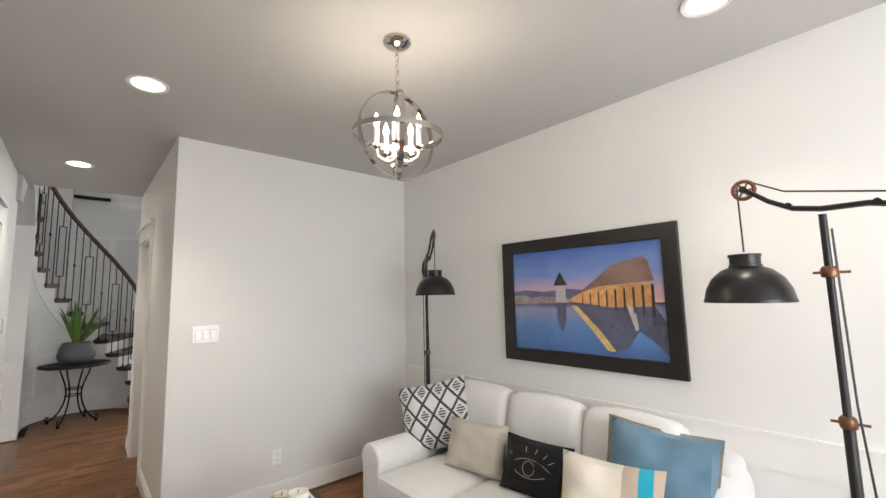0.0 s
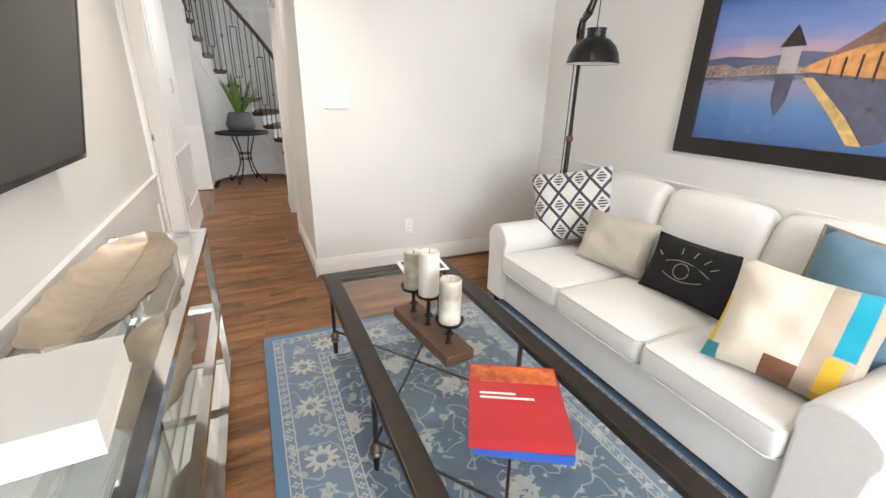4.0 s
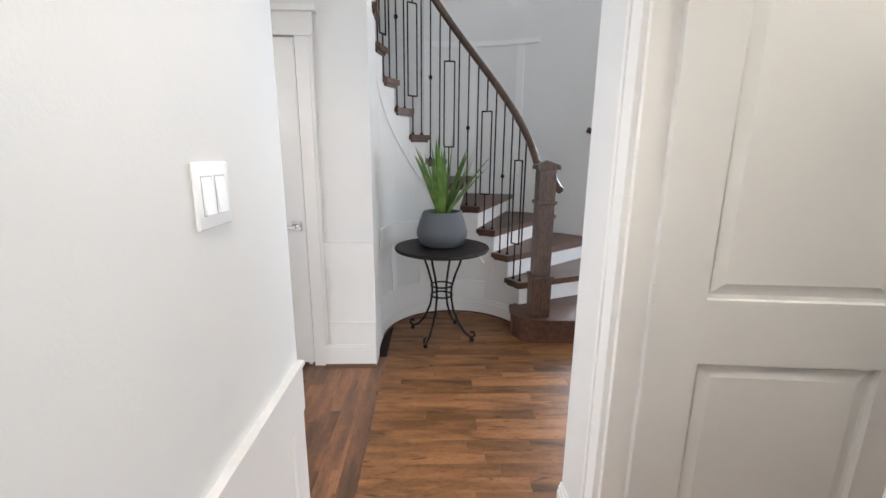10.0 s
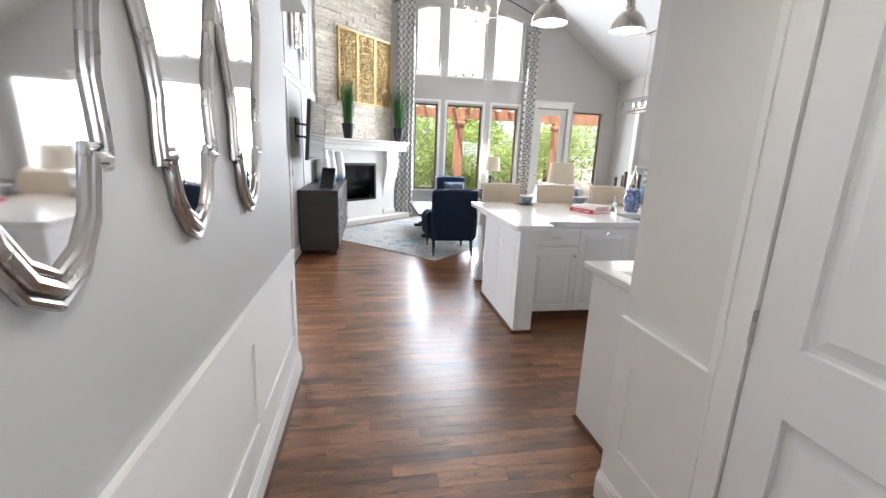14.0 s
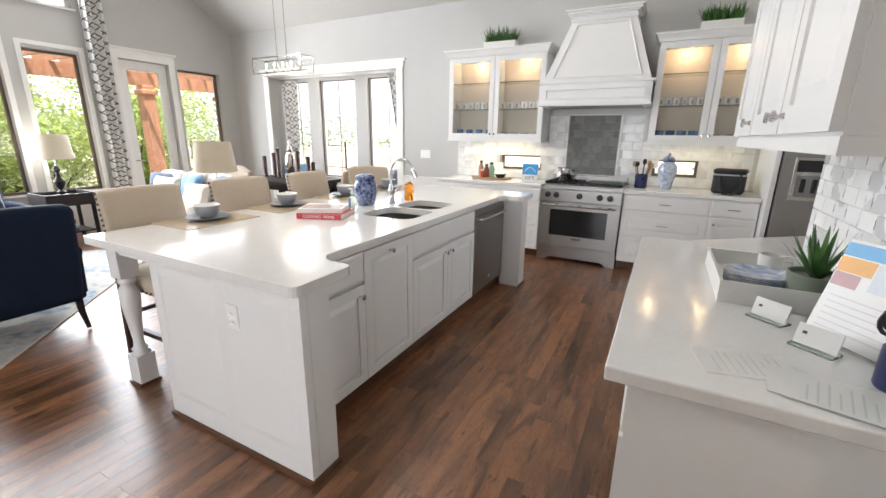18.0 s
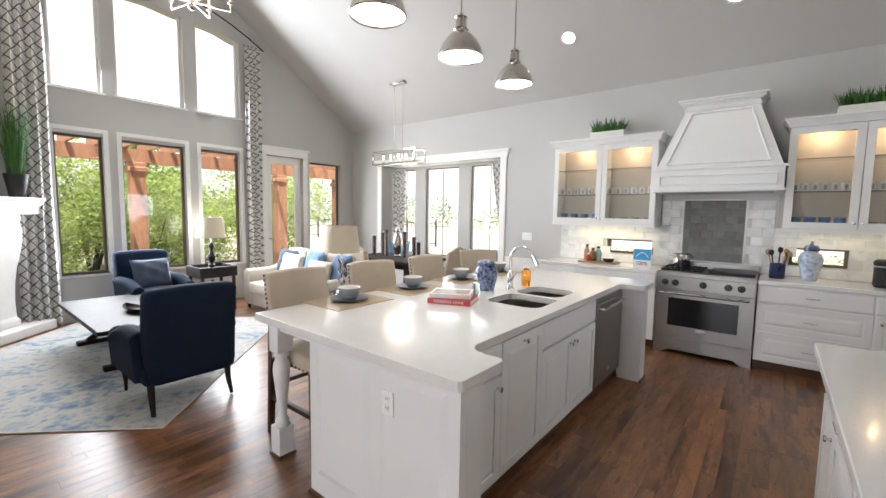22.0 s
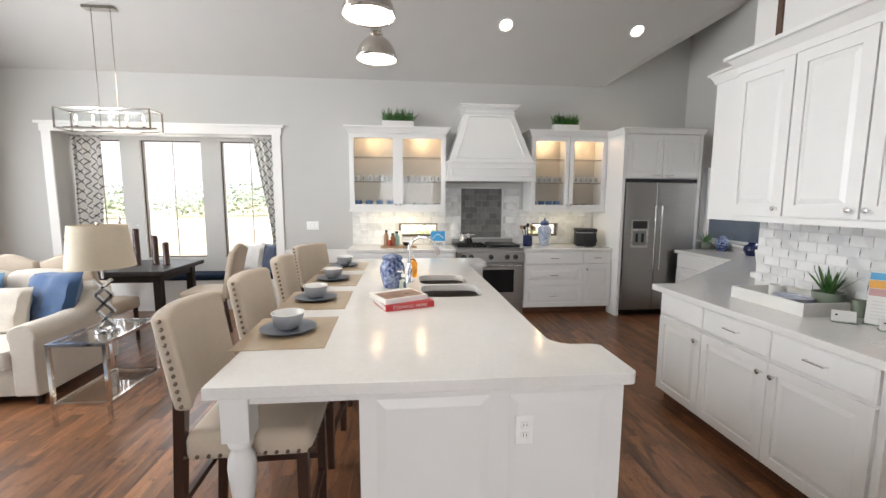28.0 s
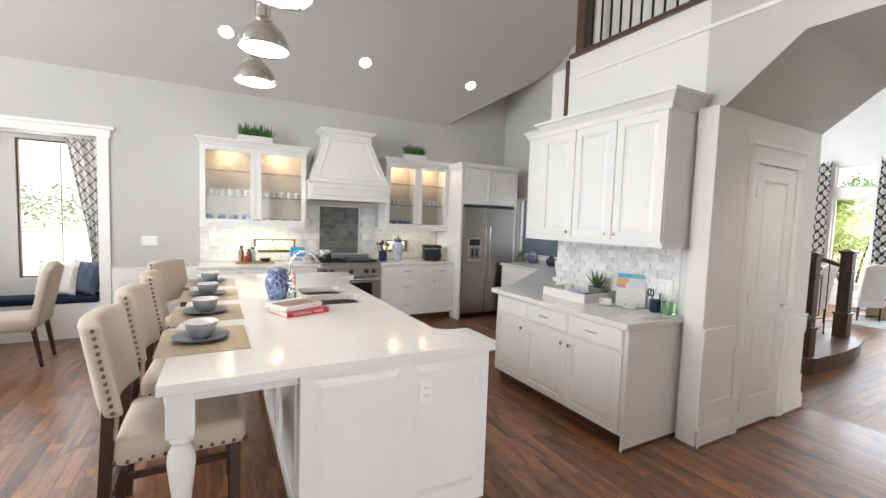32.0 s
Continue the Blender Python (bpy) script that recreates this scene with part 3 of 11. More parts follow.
def panel_front(bm, x0, z0, x1, z1, y, proud, inset=0.028):
    """A raised panel on a face that looks to -y: a sunk edge and a lifted field."""
    a = [(x0, y, z0), (x1, y, z0), (x1, y, z1), (x0, y, z1)]
    i = inset
    b = [(x0 + i, y - proud, z0 + i), (x1 - i, y - proud, z0 + i), (x1 - i, y - proud, z1 - i), (x0 + i, y - proud, z1 - i)]
    va, vb = [bm.verts.new(p) for p in a], [bm.verts.new(p) for p in b]
    bm.faces.new(vb)
    for k in range(4):
        bm.faces.new((va[k], va[(k + 1) % 4], vb[(k + 1) % 4], vb[k]))


def panel_door(name, label, m, w, h, panels, handle_x, side=1, hinge=None):
    """A door leaf with sunk panels on both faces, its lever handle and hinges. Its hinge edge is x = 0; it looks to -y."""
    d = tagged(new(name), label, kind="structure")
    d.matrix_world = m
    bm = bmesh.new()
    us = sorted({0, w, *(p[0] for p in panels), *(p[2] for p in panels)})
    zs = sorted({0, h, *(p[1] for p in panels), *(p[3] for p in panels)})
    slab_grid(bm, us, zs, lambda u, z: not any(p[0] < u < p[2] and p[1] < z < p[3] for p in panels), lambda u, z, t: (u, t, z), 0.0, 0.038)
    part("leaf", bm, M_CAB, d)
    for p in panels:
        bm = bmesh.new()
        box(bm, p[0], 0.0185, p[1], p[2], 0.026, p[3])
        panel_front(bm, p[0] + 0.012, p[1] + 0.012, p[2] - 0.012, p[3] - 0.012, 0.018, 0.010, 0.032)
        part("panel", bm, M_CAB, d)
    bm = bmesh.new()
    zc = 0.935
    box(bm, handle_x - 0.03, -0.008, zc - 0.03, handle_x + 0.03, 0.0, zc + 0.03, 0.003)
    hd = part("door_handle", bm, M_CHROME, d, "square chrome lever handle")
    bm = bmesh.new()
    rod(bm, (handle_x, -0.008, zc), (handle_x, -0.045, zc), 0.009, 10)
    lx = handle_x - side * 0.115
    box(bm, min(lx, handle_x + 0.01 * side), -0.056, zc - 0.01, max(lx, handle_x + 0.01 * side), -0.042, zc + 0.01, 0.003)
    part("lever", bm, M_CHROME, hd)
    for z in (0.2, h / 2, h - 0.2):
        part("hinge", rod(bmesh.new(), (-0.004, -0.004, z - 0.045), (-0.004, -0.004, z + 0.045), 0.006, 8), hinge or M_NICKEL, d)
    return d


panel_door("door_pantry", "closed white two-panel pantry door with chrome lever", pose(-1.461, 6.690, 0.02), 0.61, 2.03, [(0.115, 0.228, 0.495, 0.828), (0.115, 1.008, 0.495, 1.915)], 0.556)
panel_door("door_closet", "white panel closet door standing open into the closet", pose(0.528, 5.128, 0.015, 0, 0, -5.5), 0.75, 2.03, [(0.14, 0.23, 0.61, 0.832), (0.14, 1.013, 0.61, 1.92)], 0.69, hinge=M_CAB)
casing("trim", "x", -1.467, -0.845, 2.056, 6.70, -1, w=0.10)
jamb("x", -1.50, -0.87, 2.05, 6.699, 6.842)
wainscot("x", -1.99, -1.568, 6.70, -1, (-1.95,), top=0.838, low=0.31)
wainscot("x", -0.744, -0.43, 6.70, -1, (), top=0.838, low=0.31)
baseboard("x", -1.99, -1.60, 6.686, -1, 0.15)
baseboard("x", -0.77, -0.43, 6.686, -1, 0.15)
wainscot("x", -3.20, -0.60, 5.25, 1, (-3.15, -2.3, -1.45, -0.65), top=0.82)
baseboard("x", -3.20, -0.60, 5.264, 1, 0.15)
baseboard("y", 5.10, 5.25, -3.20, -1, 0.15)
wainscot("x", -6.135, -5.20, YB, -1, (-6.08, -5.26), top=0.83)
baseboard("x", -6.135, -5.20, YB - 0.014, -1, 0.15)
baseboard("x", -8.6, -5.40, 4.78, 1, 0.15)
baseboard("y", 4.52, 4.78, -5.40, 1, 0.15)
bm = bmesh.new()
strip(bm, "x", -8.6, -5.42, 4.78, 1, 2.20, 2.30, 0.014)
strip(bm, "x", -8.6, -5.42, 4.78, 1, 2.29, 2.315, 0.03)
for sx in (-5.9, -7.0, -8.1):
    strip(bm, "x", sx - 0.045, sx + 0.045, 4.78, 1, 0.15, 2.20, 0.012)
    strip(bm, "x", sx - 0.045, sx + 0.045, 4.78, 1, 2.315, 4.8, 0.012)
setting("trim", bm, M_TRIM, "white wall panelling with a picture rail")
part_end = bmesh.new()
lathe(part_end, [(0.02, 0.0), (0.02, 4.9)], 10, -5.402, 4.762)
setting("trim", part_end, M_WALL, "rounded wall corner bead", smooth=True)


# grey for the shade in the gap round a rocker, laid on as a thin sheet
M_GAPSHADE = mat("switch_gap_shade", (0.45, 0.45, 0.45), 0.6)


def plate(label, m, w, h, gangs=0, outlet=False):
    """A wall plate that looks to -y, with rockers or sockets."""
    p = thing("switch_plate" if not outlet else "wall_outlet", label, "switch" if not outlet else "outlet", m)
    part("cover", boxm(-w / 2, -0.008, -h / 2, w / 2, 0.0, h / 2, 0.003), M_SWITCH, p)
    for i in range(gangs):
        cx = (i - (gangs - 1) / 2) * 0.046
        part("gap", boxm(cx - 0.0185, -0.0084, -0.035, cx + 0.0185, -0.0079, 0.035), M_GAPSHADE, p)
        bm = bmesh.new()
        prism(bm, [(-0.0078, -0.033), (-0.0135, -0.033), (-0.0085, 0.033), (-0.0078, 0.033)], "x", cx - 0.0165, cx + 0.0165)
        part("rocker", bm, M_SWITCH, p)
    if outlet:
        for z in (-0.02, 0.02):
            sk = part("socket", boxm(-0.016, -0.0105, z - 0.013, 0.016, -0.008, z + 0.013, 0.004), M_SWITCH, p)
            bm = bmesh.new()
            for sx in (-0.006, 0.006):
                box(bm, sx - 0.0012, -0.0112, z - 0.004, sx + 0.0012, -0.0104, z + 0.006)
            part("slots", bm, M_BLACK, sk)
    return p


plate("white three-gang rocker switch plate on the study wall", pose(0.675, 3.27, 1.258), 0.165, 0.118, 3)
plate("white duplex wall outlet above the baseboard", pose(1.18, 3.27, 0.32), 0.072, 0.115, outlet=True)
plate("white double rocker switch plate on the hall wall", pose(-0.46, 4.87, 1.32, 0, 0, 90), 0.118, 0.118, 2)
plate("white duplex outlet low on the hall wainscot", pose(-0.446, 4.44, 0.35, 0, 0, 90), 0.072, 0.115, outlet=True)
plate("white three-gang switch plate on the kitchen wall", pose(-5.75, 11.40, 1.18), 0.165, 0.118, 3)
plate("white switch plate on the wall below the screen", pose(-6.1, 4.78, 1.12, 0, 0, 180), 0.072, 0.115, 1)

# ---- staircase round the niche ----
CX, CY, RI, RO = 0.13, 7.10, 0.58, 1.85
RISE, STEP, A0 = 0.195, 15.2, 8.0
NT = 13


def pol(r, deg, z):
    return (CX + r * math.cos(radians(deg)), CY + r * math.sin(radians(deg)), z)


def wedge(bm, r0, r1, a0, a1, z0, z1, n=4):
    ri = [[bm.verts.new(pol(r, a0 + (a1 - a0) * i / n, z)) for i in range(n + 1)] for r in (r0, r1) for z in (z0, z1)]
    a, b, c, d = ri
    for i in range(n):
        bm.faces.new((a[i], a[i + 1], b[i + 1], b[i]))
        bm.faces.new((c[i], c[i + 1], d[i + 1], d[i]))
        bm.faces.new((b[i], b[i + 1], d[i + 1], d[i]))
        bm.faces.new((a[i], a[i + 1], c[i + 1], c[i]))
    bm.faces.new((a[0], b[0], d[0], c[0]))
    bm.faces.new((a[n], b[n], d[n], c[n]))
    return bm


stair = thing("staircase", "curved staircase with dark wooden treads and white risers", "staircase", pose(CX, CY, 0))
UN = pose(-CX, -CY, 0)


def spart(name, bm, material, parent=None, label="", smooth=False):
    return part(name, grow(bm, UN), material, parent or stair, label, smooth)


for k in range(2, NT + 1):
    a = A0 + STEP * (k - 1)
    z = RISE * k
    rout = RO if k < 11 else 0.95
    spart("tread", wedge(bmesh.new(), RI - 0.035, rout, a - 2.6, a + STEP + 0.3, z - 0.038, z), M_TREAD)
    spart("scotia", wedge(bmesh.new(), RI - 0.02, rout, a - 1.2, a + STEP - 1.5, z - 0.058, z - 0.038), M_TREAD)
    spart("riser", wedge(bmesh.new(), RI + 0.012, rout, a, a + 1.0, z - RISE, z - 0.04, 1), M_TRIM)
# first step: wide with a rounded end
pts = [(0.60, 7.32), (0.585, 7.16), (0.63, 7.06), (0.74, 7.01), (1.3, 6.99), (1.9, 7.02), (2.36, 7.10), (2.44, 7.2), (2.42, 7.42), (2.2, 7.6), (1.9, 7.75), (0.9, 7.5)]
spart("riser", prism(bmesh.new(), pts, "z", 0.0, RISE - 0.04), M_TREAD, None, "dark wooden first riser")
cen = (1.3, 7.25)
spart("tread", prism(bmesh.new(), [(cen[0] + (x - cen[0]) * 1.025, cen[1] + (y - cen[1]) * 1.09) for x, y in pts], "z", RISE - 0.04, RISE), M_TREAD)
# soffit wall of the niche, stepped under the treads
bm = bmesh.new()
for k in range(2, 13):
    a = A0 + STEP * (k - 1)
    wedge(bm, RI, RI + 0.03, a + 0.02, min(a + STEP, 180) - 0.02, 0, RISE * k - 0.04, 4)
setting("wall_stair_niche", bm, M_WALL, "white curved wall under the stairs")
setting("wall_block_side", boxm(-0.57, 6.84, 0, -0.44, 7.12, 2.9), M_WALL, "white wall beside the niche")
bm = bmesh.new()
wedge(bm, RI - 0.016, RI - 0.0005, 20, 178, 0.0, 0.11, 28)
wedge(bm, RI - 0.010, RI - 0.0005, 20, 178, 0.11, 0.145, 28)
wedge(bm, RI - 0.014, RI - 0.0005, 95, 178, 0.70, 0.845, 18)
wedge(bm, RI - 0.022, RI - 0.0005, 95, 178, 0.843, 0.857, 18)
wedge(bm, RI - 0.014, RI - 0.0005, 60, 178, 0.145, 0.31, 24)
for a in (150, 118):
    wedge(bm, RI - 0.0135, RI - 0.0005, a - 3, a + 3, 0.31, 0.70, 2)
setting("trim", bm, M_TRIM, "white curved wainscot and baseboard in the stair niche")
bm = bmesh.new()
tube(bm, [pol(RI - 0.018, a, 0.012) for a in range(22, 179, 6)], 0.009, 6)
setting("trim", bm, M_SHOE, "brown curved shoe moulding")
bm = bmesh.new()
tube(bm, [pol(RI - 0.004, a, 0.45 + (a - 60) * 0.0128) for a in range(62, 179, 4)], 0.008, 6)
setting("trim", bm, M_TRIM, "thin white moulding that climbs with the stairs")
# outer wall
bm = bmesh.new()
wedge(bm, RO, RO + 0.12, 41, 184, 0, 5.7, 40)
setting("wall_stair_outer", bm, M_WALL, "tall white curved wall behind the stairs", smooth=True)
bm = bmesh.new()
wedge(bm, RO - 0.016, RO - 0.0005, 60, 180, 2.55, 2.60, 24)
wedge(bm, RO - 0.012, RO - 0.0005, 60, 180, 3.1, 3.2, 24)
for a in range(66, 180, 16):
    wedge(bm, RO - 0.010, RO - 0.0005, a - 1.2, a + 1.2, 1.2, 2.55, 1)
setting("trim", bm, M_TRIM, "white moulding on the curved stair wall")
for a in (92, 118):
    bm = bmesh.new()
    wedge(bm, RO - 0.14, RO - 0.001, a - 8, a + 8, 3.2, 3.235, 6)
    setting("trim", bm, M_IRON, "black landing edge high on the stair wall")
# handrail, newels, balusters
rail_in = [pol(RI + 0.02, a, RISE * (1 + (a - A0) / STEP) + 1.13) for a in np.linspace(10, 186, 45)]


def oval_rail(pts):
    bm = bmesh.new()
    tube(bm, pts, 0.028, 10)
    return bm


spart("handrail", oval_rail([(0.86, 7.06, 1.16), (0.855, 7.10, 1.18), (0.82, 7.15, 1.25)] + rail_in), M_WALNUT, None, "dark wooden handrail that curves up", True)


def newel(x, y, z0, h=1.17):
    s = 0.062
    post = spart("newel_post", boxm(x - s, y - s, z0 + 0.325, x + s, y + s, z0 + h - 0.06, 0.004), M_WALNUT, None, "square dark wooden newel post with a pyramid cap")
    low = boxm(x - s - 0.012, y - s - 0.012, z0, x + s + 0.012, y + s + 0.012, z0 + 0.325, 0.005)
    spart("pedestal", low, M_WALNUT, post)
    for z, o in ((0.30, 0.024), (0.86, 0.014)):
        spart("collar", boxm(x - s - o, y - s - o, z0 + z, x + s + o, y + s + o, z0 + z + 0.026, 0.005), M_WALNUT, post)
    bm = bmesh.new()
    p = [(x - s - 0.02, y - s - 0.02), (x + s + 0.02, y - s - 0.02), (x + s + 0.02, y + s + 0.02), (x - s - 0.02, y + s + 0.02)]
    lo = [bm.verts.new((*q, z0 + h - 0.06)) for q in p]
    hi = [bm.verts.new((*q, z0 + h - 0.03)) for q in p]
    tp = bm.verts.new((x, y, z0 + h + 0.005))
    bm.faces.new(lo)
    for i in range(4):
        bm.faces.new((lo[i], lo[(i + 1) % 4], hi[(i + 1) % 4], hi[i]))
        bm.faces.new((hi[i], hi[(i + 1) % 4], tp))
    spart("cap", bm, M_WALNUT, post)
    return post


newel(0.77, 7.12, RISE)
newel(2.33, 7.30, RISE)


def baluster(x, y, z0, z1, kind, tang=(1, 0)):
    """A thin iron bar with a shoe; kind 1 has a knuckle, kind 2 an open rectangle."""
    bm = bmesh.new()
    r = 0.0065
    if kind == 2:
        za, zb = z0 + (z1 - z0) * 0.24, z0 + (z1 - z0) * 0.78
        rod(bm, (x, y, z0), (x, y, za), r, 6)
        rod(bm, (x, y, zb), (x, y, z1), r, 6)
        w = 0.042
        q = [(x + tang[0] * w * sx, y + tang[1] * w * sx, z) for sx, z in ((-1, za), (1, za), (1, zb), (-1, zb))]
        for i in range(4):
            rod(bm, q[i], q[(i + 1) % 4], r, 6)
    else:
        rod(bm, (x, y, z0), (x, y, z1), r, 6)
        if kind == 1:
            ball(bm, (x, y, z0 + (z1 - z0) * 0.52), 0.016, 8, 1.2)
    lathe(bm, [(0.015, z0), (0.013, z0 + 0.012), (0.007, z0 + 0.022)], 8, x, y)
    return spart("baluster", bm, M_IRON)


n = 0
for k in range(2, NT + 1):
    for f in (0.18, 0.68):
        a = A0 + STEP * (k - 1 + f)
        top = RISE * (1 + (a - A0) / STEP) + 1.115
        x, y, _ = pol(RI + 0.02, a, 0)
        t = (-math.sin(radians(a)), math.cos(radians(a)))
        baluster(x, y, RISE * k, top, (0, 2, 0, 1)[n % 4], t)
        n += 1
baluster(0.80, 7.22, RISE, 1.26, 0)
# outer rail from the second newel to the end of the curved wall
end = pol(RO - 0.03, 42, 1.66)
o0 = Vector((2.30, 7.36, 1.14))
pts2 = [o0.lerp(Vector(end), f) + Vector((0.10 * math.sin(math.pi * f), 0.10 * math.sin(math.pi * f), 0)) for f in np.linspace(0, 1, 12)]
spart("handrail", oval_rail(pts2), M_WALNUT, None, "dark wooden handrail that curves up", True)
spart("rail_rosette", lathe(bmesh.new(), [(0.0, 0), (0.05, 0.0), (0.045, 0.02), (0.0, 0.02)], 14), M_WALNUT).matrix_local = UN @ look(end, (CX, CY, end[2]))
for i in range(1, 13):
    f = i / 13
    q = o0.lerp(Vector(end), f) + Vector((0.10 * math.sin(math.pi * f), 0.10 * math.sin(math.pi * f), 0))
    ang = math.degrees(math.atan2(q.y - CY, q.x - CX))
    k = max(1, int((ang - A0 + 2.6) / STEP) + 1)
    baluster(q.x, q.y, RISE * k, q.z - 0.01, (0, 0, 2, 0, 1)[i % 5], (-0.6, 0.8))
# extra tread wings so that the outer balusters stand on wood
for k in (2, 3):
    a = A0 + STEP * (k - 1)
    spart("tread", wedge(bmesh.new(), RO, RO + (0.34 if k == 2 else 0.17), a - 2.6, a + STEP + 0.3, RISE * k - 0.038, RISE * k), M_TREAD)
    spart("riser", wedge(bmesh.new(), RO, RO + (0.30 if k == 2 else 0.14), a, a + STEP, 0.0, RISE * k - 0.04), M_TRIM)


# ---- hall table with the potted plant ----
def blade(bm, base, ang, lean, length, w, curl, seg=5):
    """A long tapering leaf with a fold, that leans out and droops."""
    ca, sa = math.cos(ang), math.sin(ang)
    px, pz, th = 0.0, 0.0, lean
    L, R, C = [], [], []
    for i in range(seg + 1):
        f = i / seg
        ww = w * (0.75 + 0.5 * f) * (1 - f) ** 0.7 if f < 1 else 0.0
        q = Vector((base[0] + ca * px, base[1] + sa * px, base[2] + pz))
        sd = Vector((-sa, ca, 0)) * max(ww, 0.0006)
        C.append(bm.verts.new(q - Vector((ca * math.cos(th), sa * math.cos(th), 0)) * 0.0 - Vector((0, 0, 0.25 * ww))))
        L.append(bm.verts.new(q + sd))
        R.append(bm.verts.new(q - sd))
        px += length / seg * math.sin(th)
        pz += length / seg * math.cos(th)
        th += curl / seg
    for i in range(seg):
        bm.faces.new((L[i], L[i + 1], C[i + 1], C[i]))
        bm.faces.new((C[i], C[i + 1], R[i + 1], R[i]))


def leaf_mat(name, a, b, rough=0.45):
    return mat(name, a, rough, vary=0.3, grain=14, second=b, piece=0.25)


M_ALOE = leaf_mat("aloe_leaf", (0.15, 0.26, 0.055), (0.075, 0.16, 0.035))
M_GRASS = leaf_mat("artificial_grass", (0.045, 0.15, 0.02), (0.02, 0.075, 0.012))
M_SOIL = mat("potting_soil", (0.05, 0.03, 0.02), 0.9, vary=0.5, grain=60, bump=0.6)
M_POT = mat("grey_pot_glaze", (0.115, 0.125, 0.14), 0.5, vary=0.08, grain=12)
TX, TY = 0.02, 7.16
tab = thing("accent_table", "round black iron accent table with scrolled legs", "table", pose(TX, TY, 0))
part("tabletop", lathe(bmesh.new(), [(0.0, 0.695), (0.33, 0.695), (0.352, 0.703), (0.358, 0.716), (0.352, 0.728), (0.0, 0.73)], 48), M_ESPRESSO, tab, "glossy black round top", True)
for i in range(4):
    a = math.pi / 4 + i * math.pi / 2 + 0.3
    ca, sa = math.cos(a), math.sin(a)
    prof = [(0.17, 0.69), (0.155, 0.62), (0.115, 0.52), (0.085, 0.42), (0.082, 0.34), (0.10, 0.24), (0.15, 0.13), (0.21, 0.06), (0.26, 0.035), (0.285, 0.055), (0.275, 0.085), (0.25, 0.08)]
    part("leg", tube(bmesh.new(), [(r * ca, r * sa, z) for r, z in prof], 0.0085, 8), M_IRON, tab, smooth=True)
    part("foot", ball(bmesh.new(), (0.262 * ca, 0.262 * sa, 0.018), 0.018, 8), M_IRON, tab)
for z in (0.42, 0.34):
    part("ring", tube(bmesh.new(), [(0.083 * math.cos(t), 0.083 * math.sin(t), z) for t in np.linspace(0, 2 * math.pi, 20)[:-1]], 0.007, 6, True), M_IRON, tab)
pl = thing("potted_plant", "aloe plant with long green leaves in a grey pot", "plant", pose(TX + 0.0, TY + 0.02, 0.73))
part("pot", lathe(bmesh.new(), [(0.13, 0.0), (0.165, 0.02), (0.19, 0.08), (0.192, 0.11), (0.17, 0.19), (0.145, 0.255), (0.135, 0.262), (0.128, 0.25), (0.13, 0.22), (0.0, 0.215)], 32), M_POT, pl, "rounded matte grey pot", True)
part("soil", lathe(bmesh.new(), [(0.0, 0.236), (0.08, 0.232), (0.127, 0.225)], 16, cap=False), M_SOIL, pl)
r_ = random.Random(3)
for i in range(30):
    bm = bmesh.new()
    a = r_.uniform(0, 2 * math.pi)
    blade(bm, (0.03 * math.cos(a), 0.03 * math.sin(a), 0.225), a, r_.uniform(0.08, 0.72), r_.uniform(0.42, 0.62), r_.uniform(0.020, 0.032), r_.uniform(-0.1, 0.3), 6)
    part("leaf", bm, M_ALOE, pl)

# ---- shaped wall mirrors ----
def wall_mirror(name, label, cx, zbase):
    """A tall mirror with an ogee outline in a ribbed silver surround; it hangs on the wall that looks to +y."""
    m = thing("wall_mirror", label, "mirror", pose(cx, 5.252, zbase, 0, 0, 180), "silver mirrors in the passage")
    half = [(0.0, 0.0), (0.055, 0.03), (0.095, 0.09), (0.113, 0.17), (0.113, 0.19), (0.155, 0.19), (0.155, 0.235), (0.148, 0.32), (0.165, 0.42), (0.20, 0.52), (0.232, 0.63), (0.232, 0.70)]
    up = [(x, 1.40 - z) for x, z in reversed(half)]
    right = half + up
    ring = right + [(-x, z) for x, z in reversed(right)][1:-1]
    bm = bmesh.new()
    f = [bm.verts.new((x, -0.012, z)) for x, z in ring]
    bm.faces.new(f)
    part("mirror_glass", bm, M_MIRROR, m, "clear silvered glass")
    for r, off, yy in ((0.014, 1.0, -0.016), (0.010, 0.93, -0.012), (0.010, 1.07, -0.011)):
        bm = tube(bmesh.new(), [(x * off, yy, 0.70 + (z - 0.70) * (1 + (off - 1) * 0.5)) for x, z in ring], r, 8, True)
        part("rim", bm, M_NICKEL, m, "silver rim", True)
    bm = bmesh.new()
    bm.faces.new([bm.verts.new((x * 1.03, -0.003, z)) for x, z in ring])
    part("backing", bm, M_BLACK, m)
    return m


for cx in (-1.30, -1.815, -2.33):
    wall_mirror("wall_mirror", "tall curvy mirror in a ribbed silver surround", cx, 1.22)


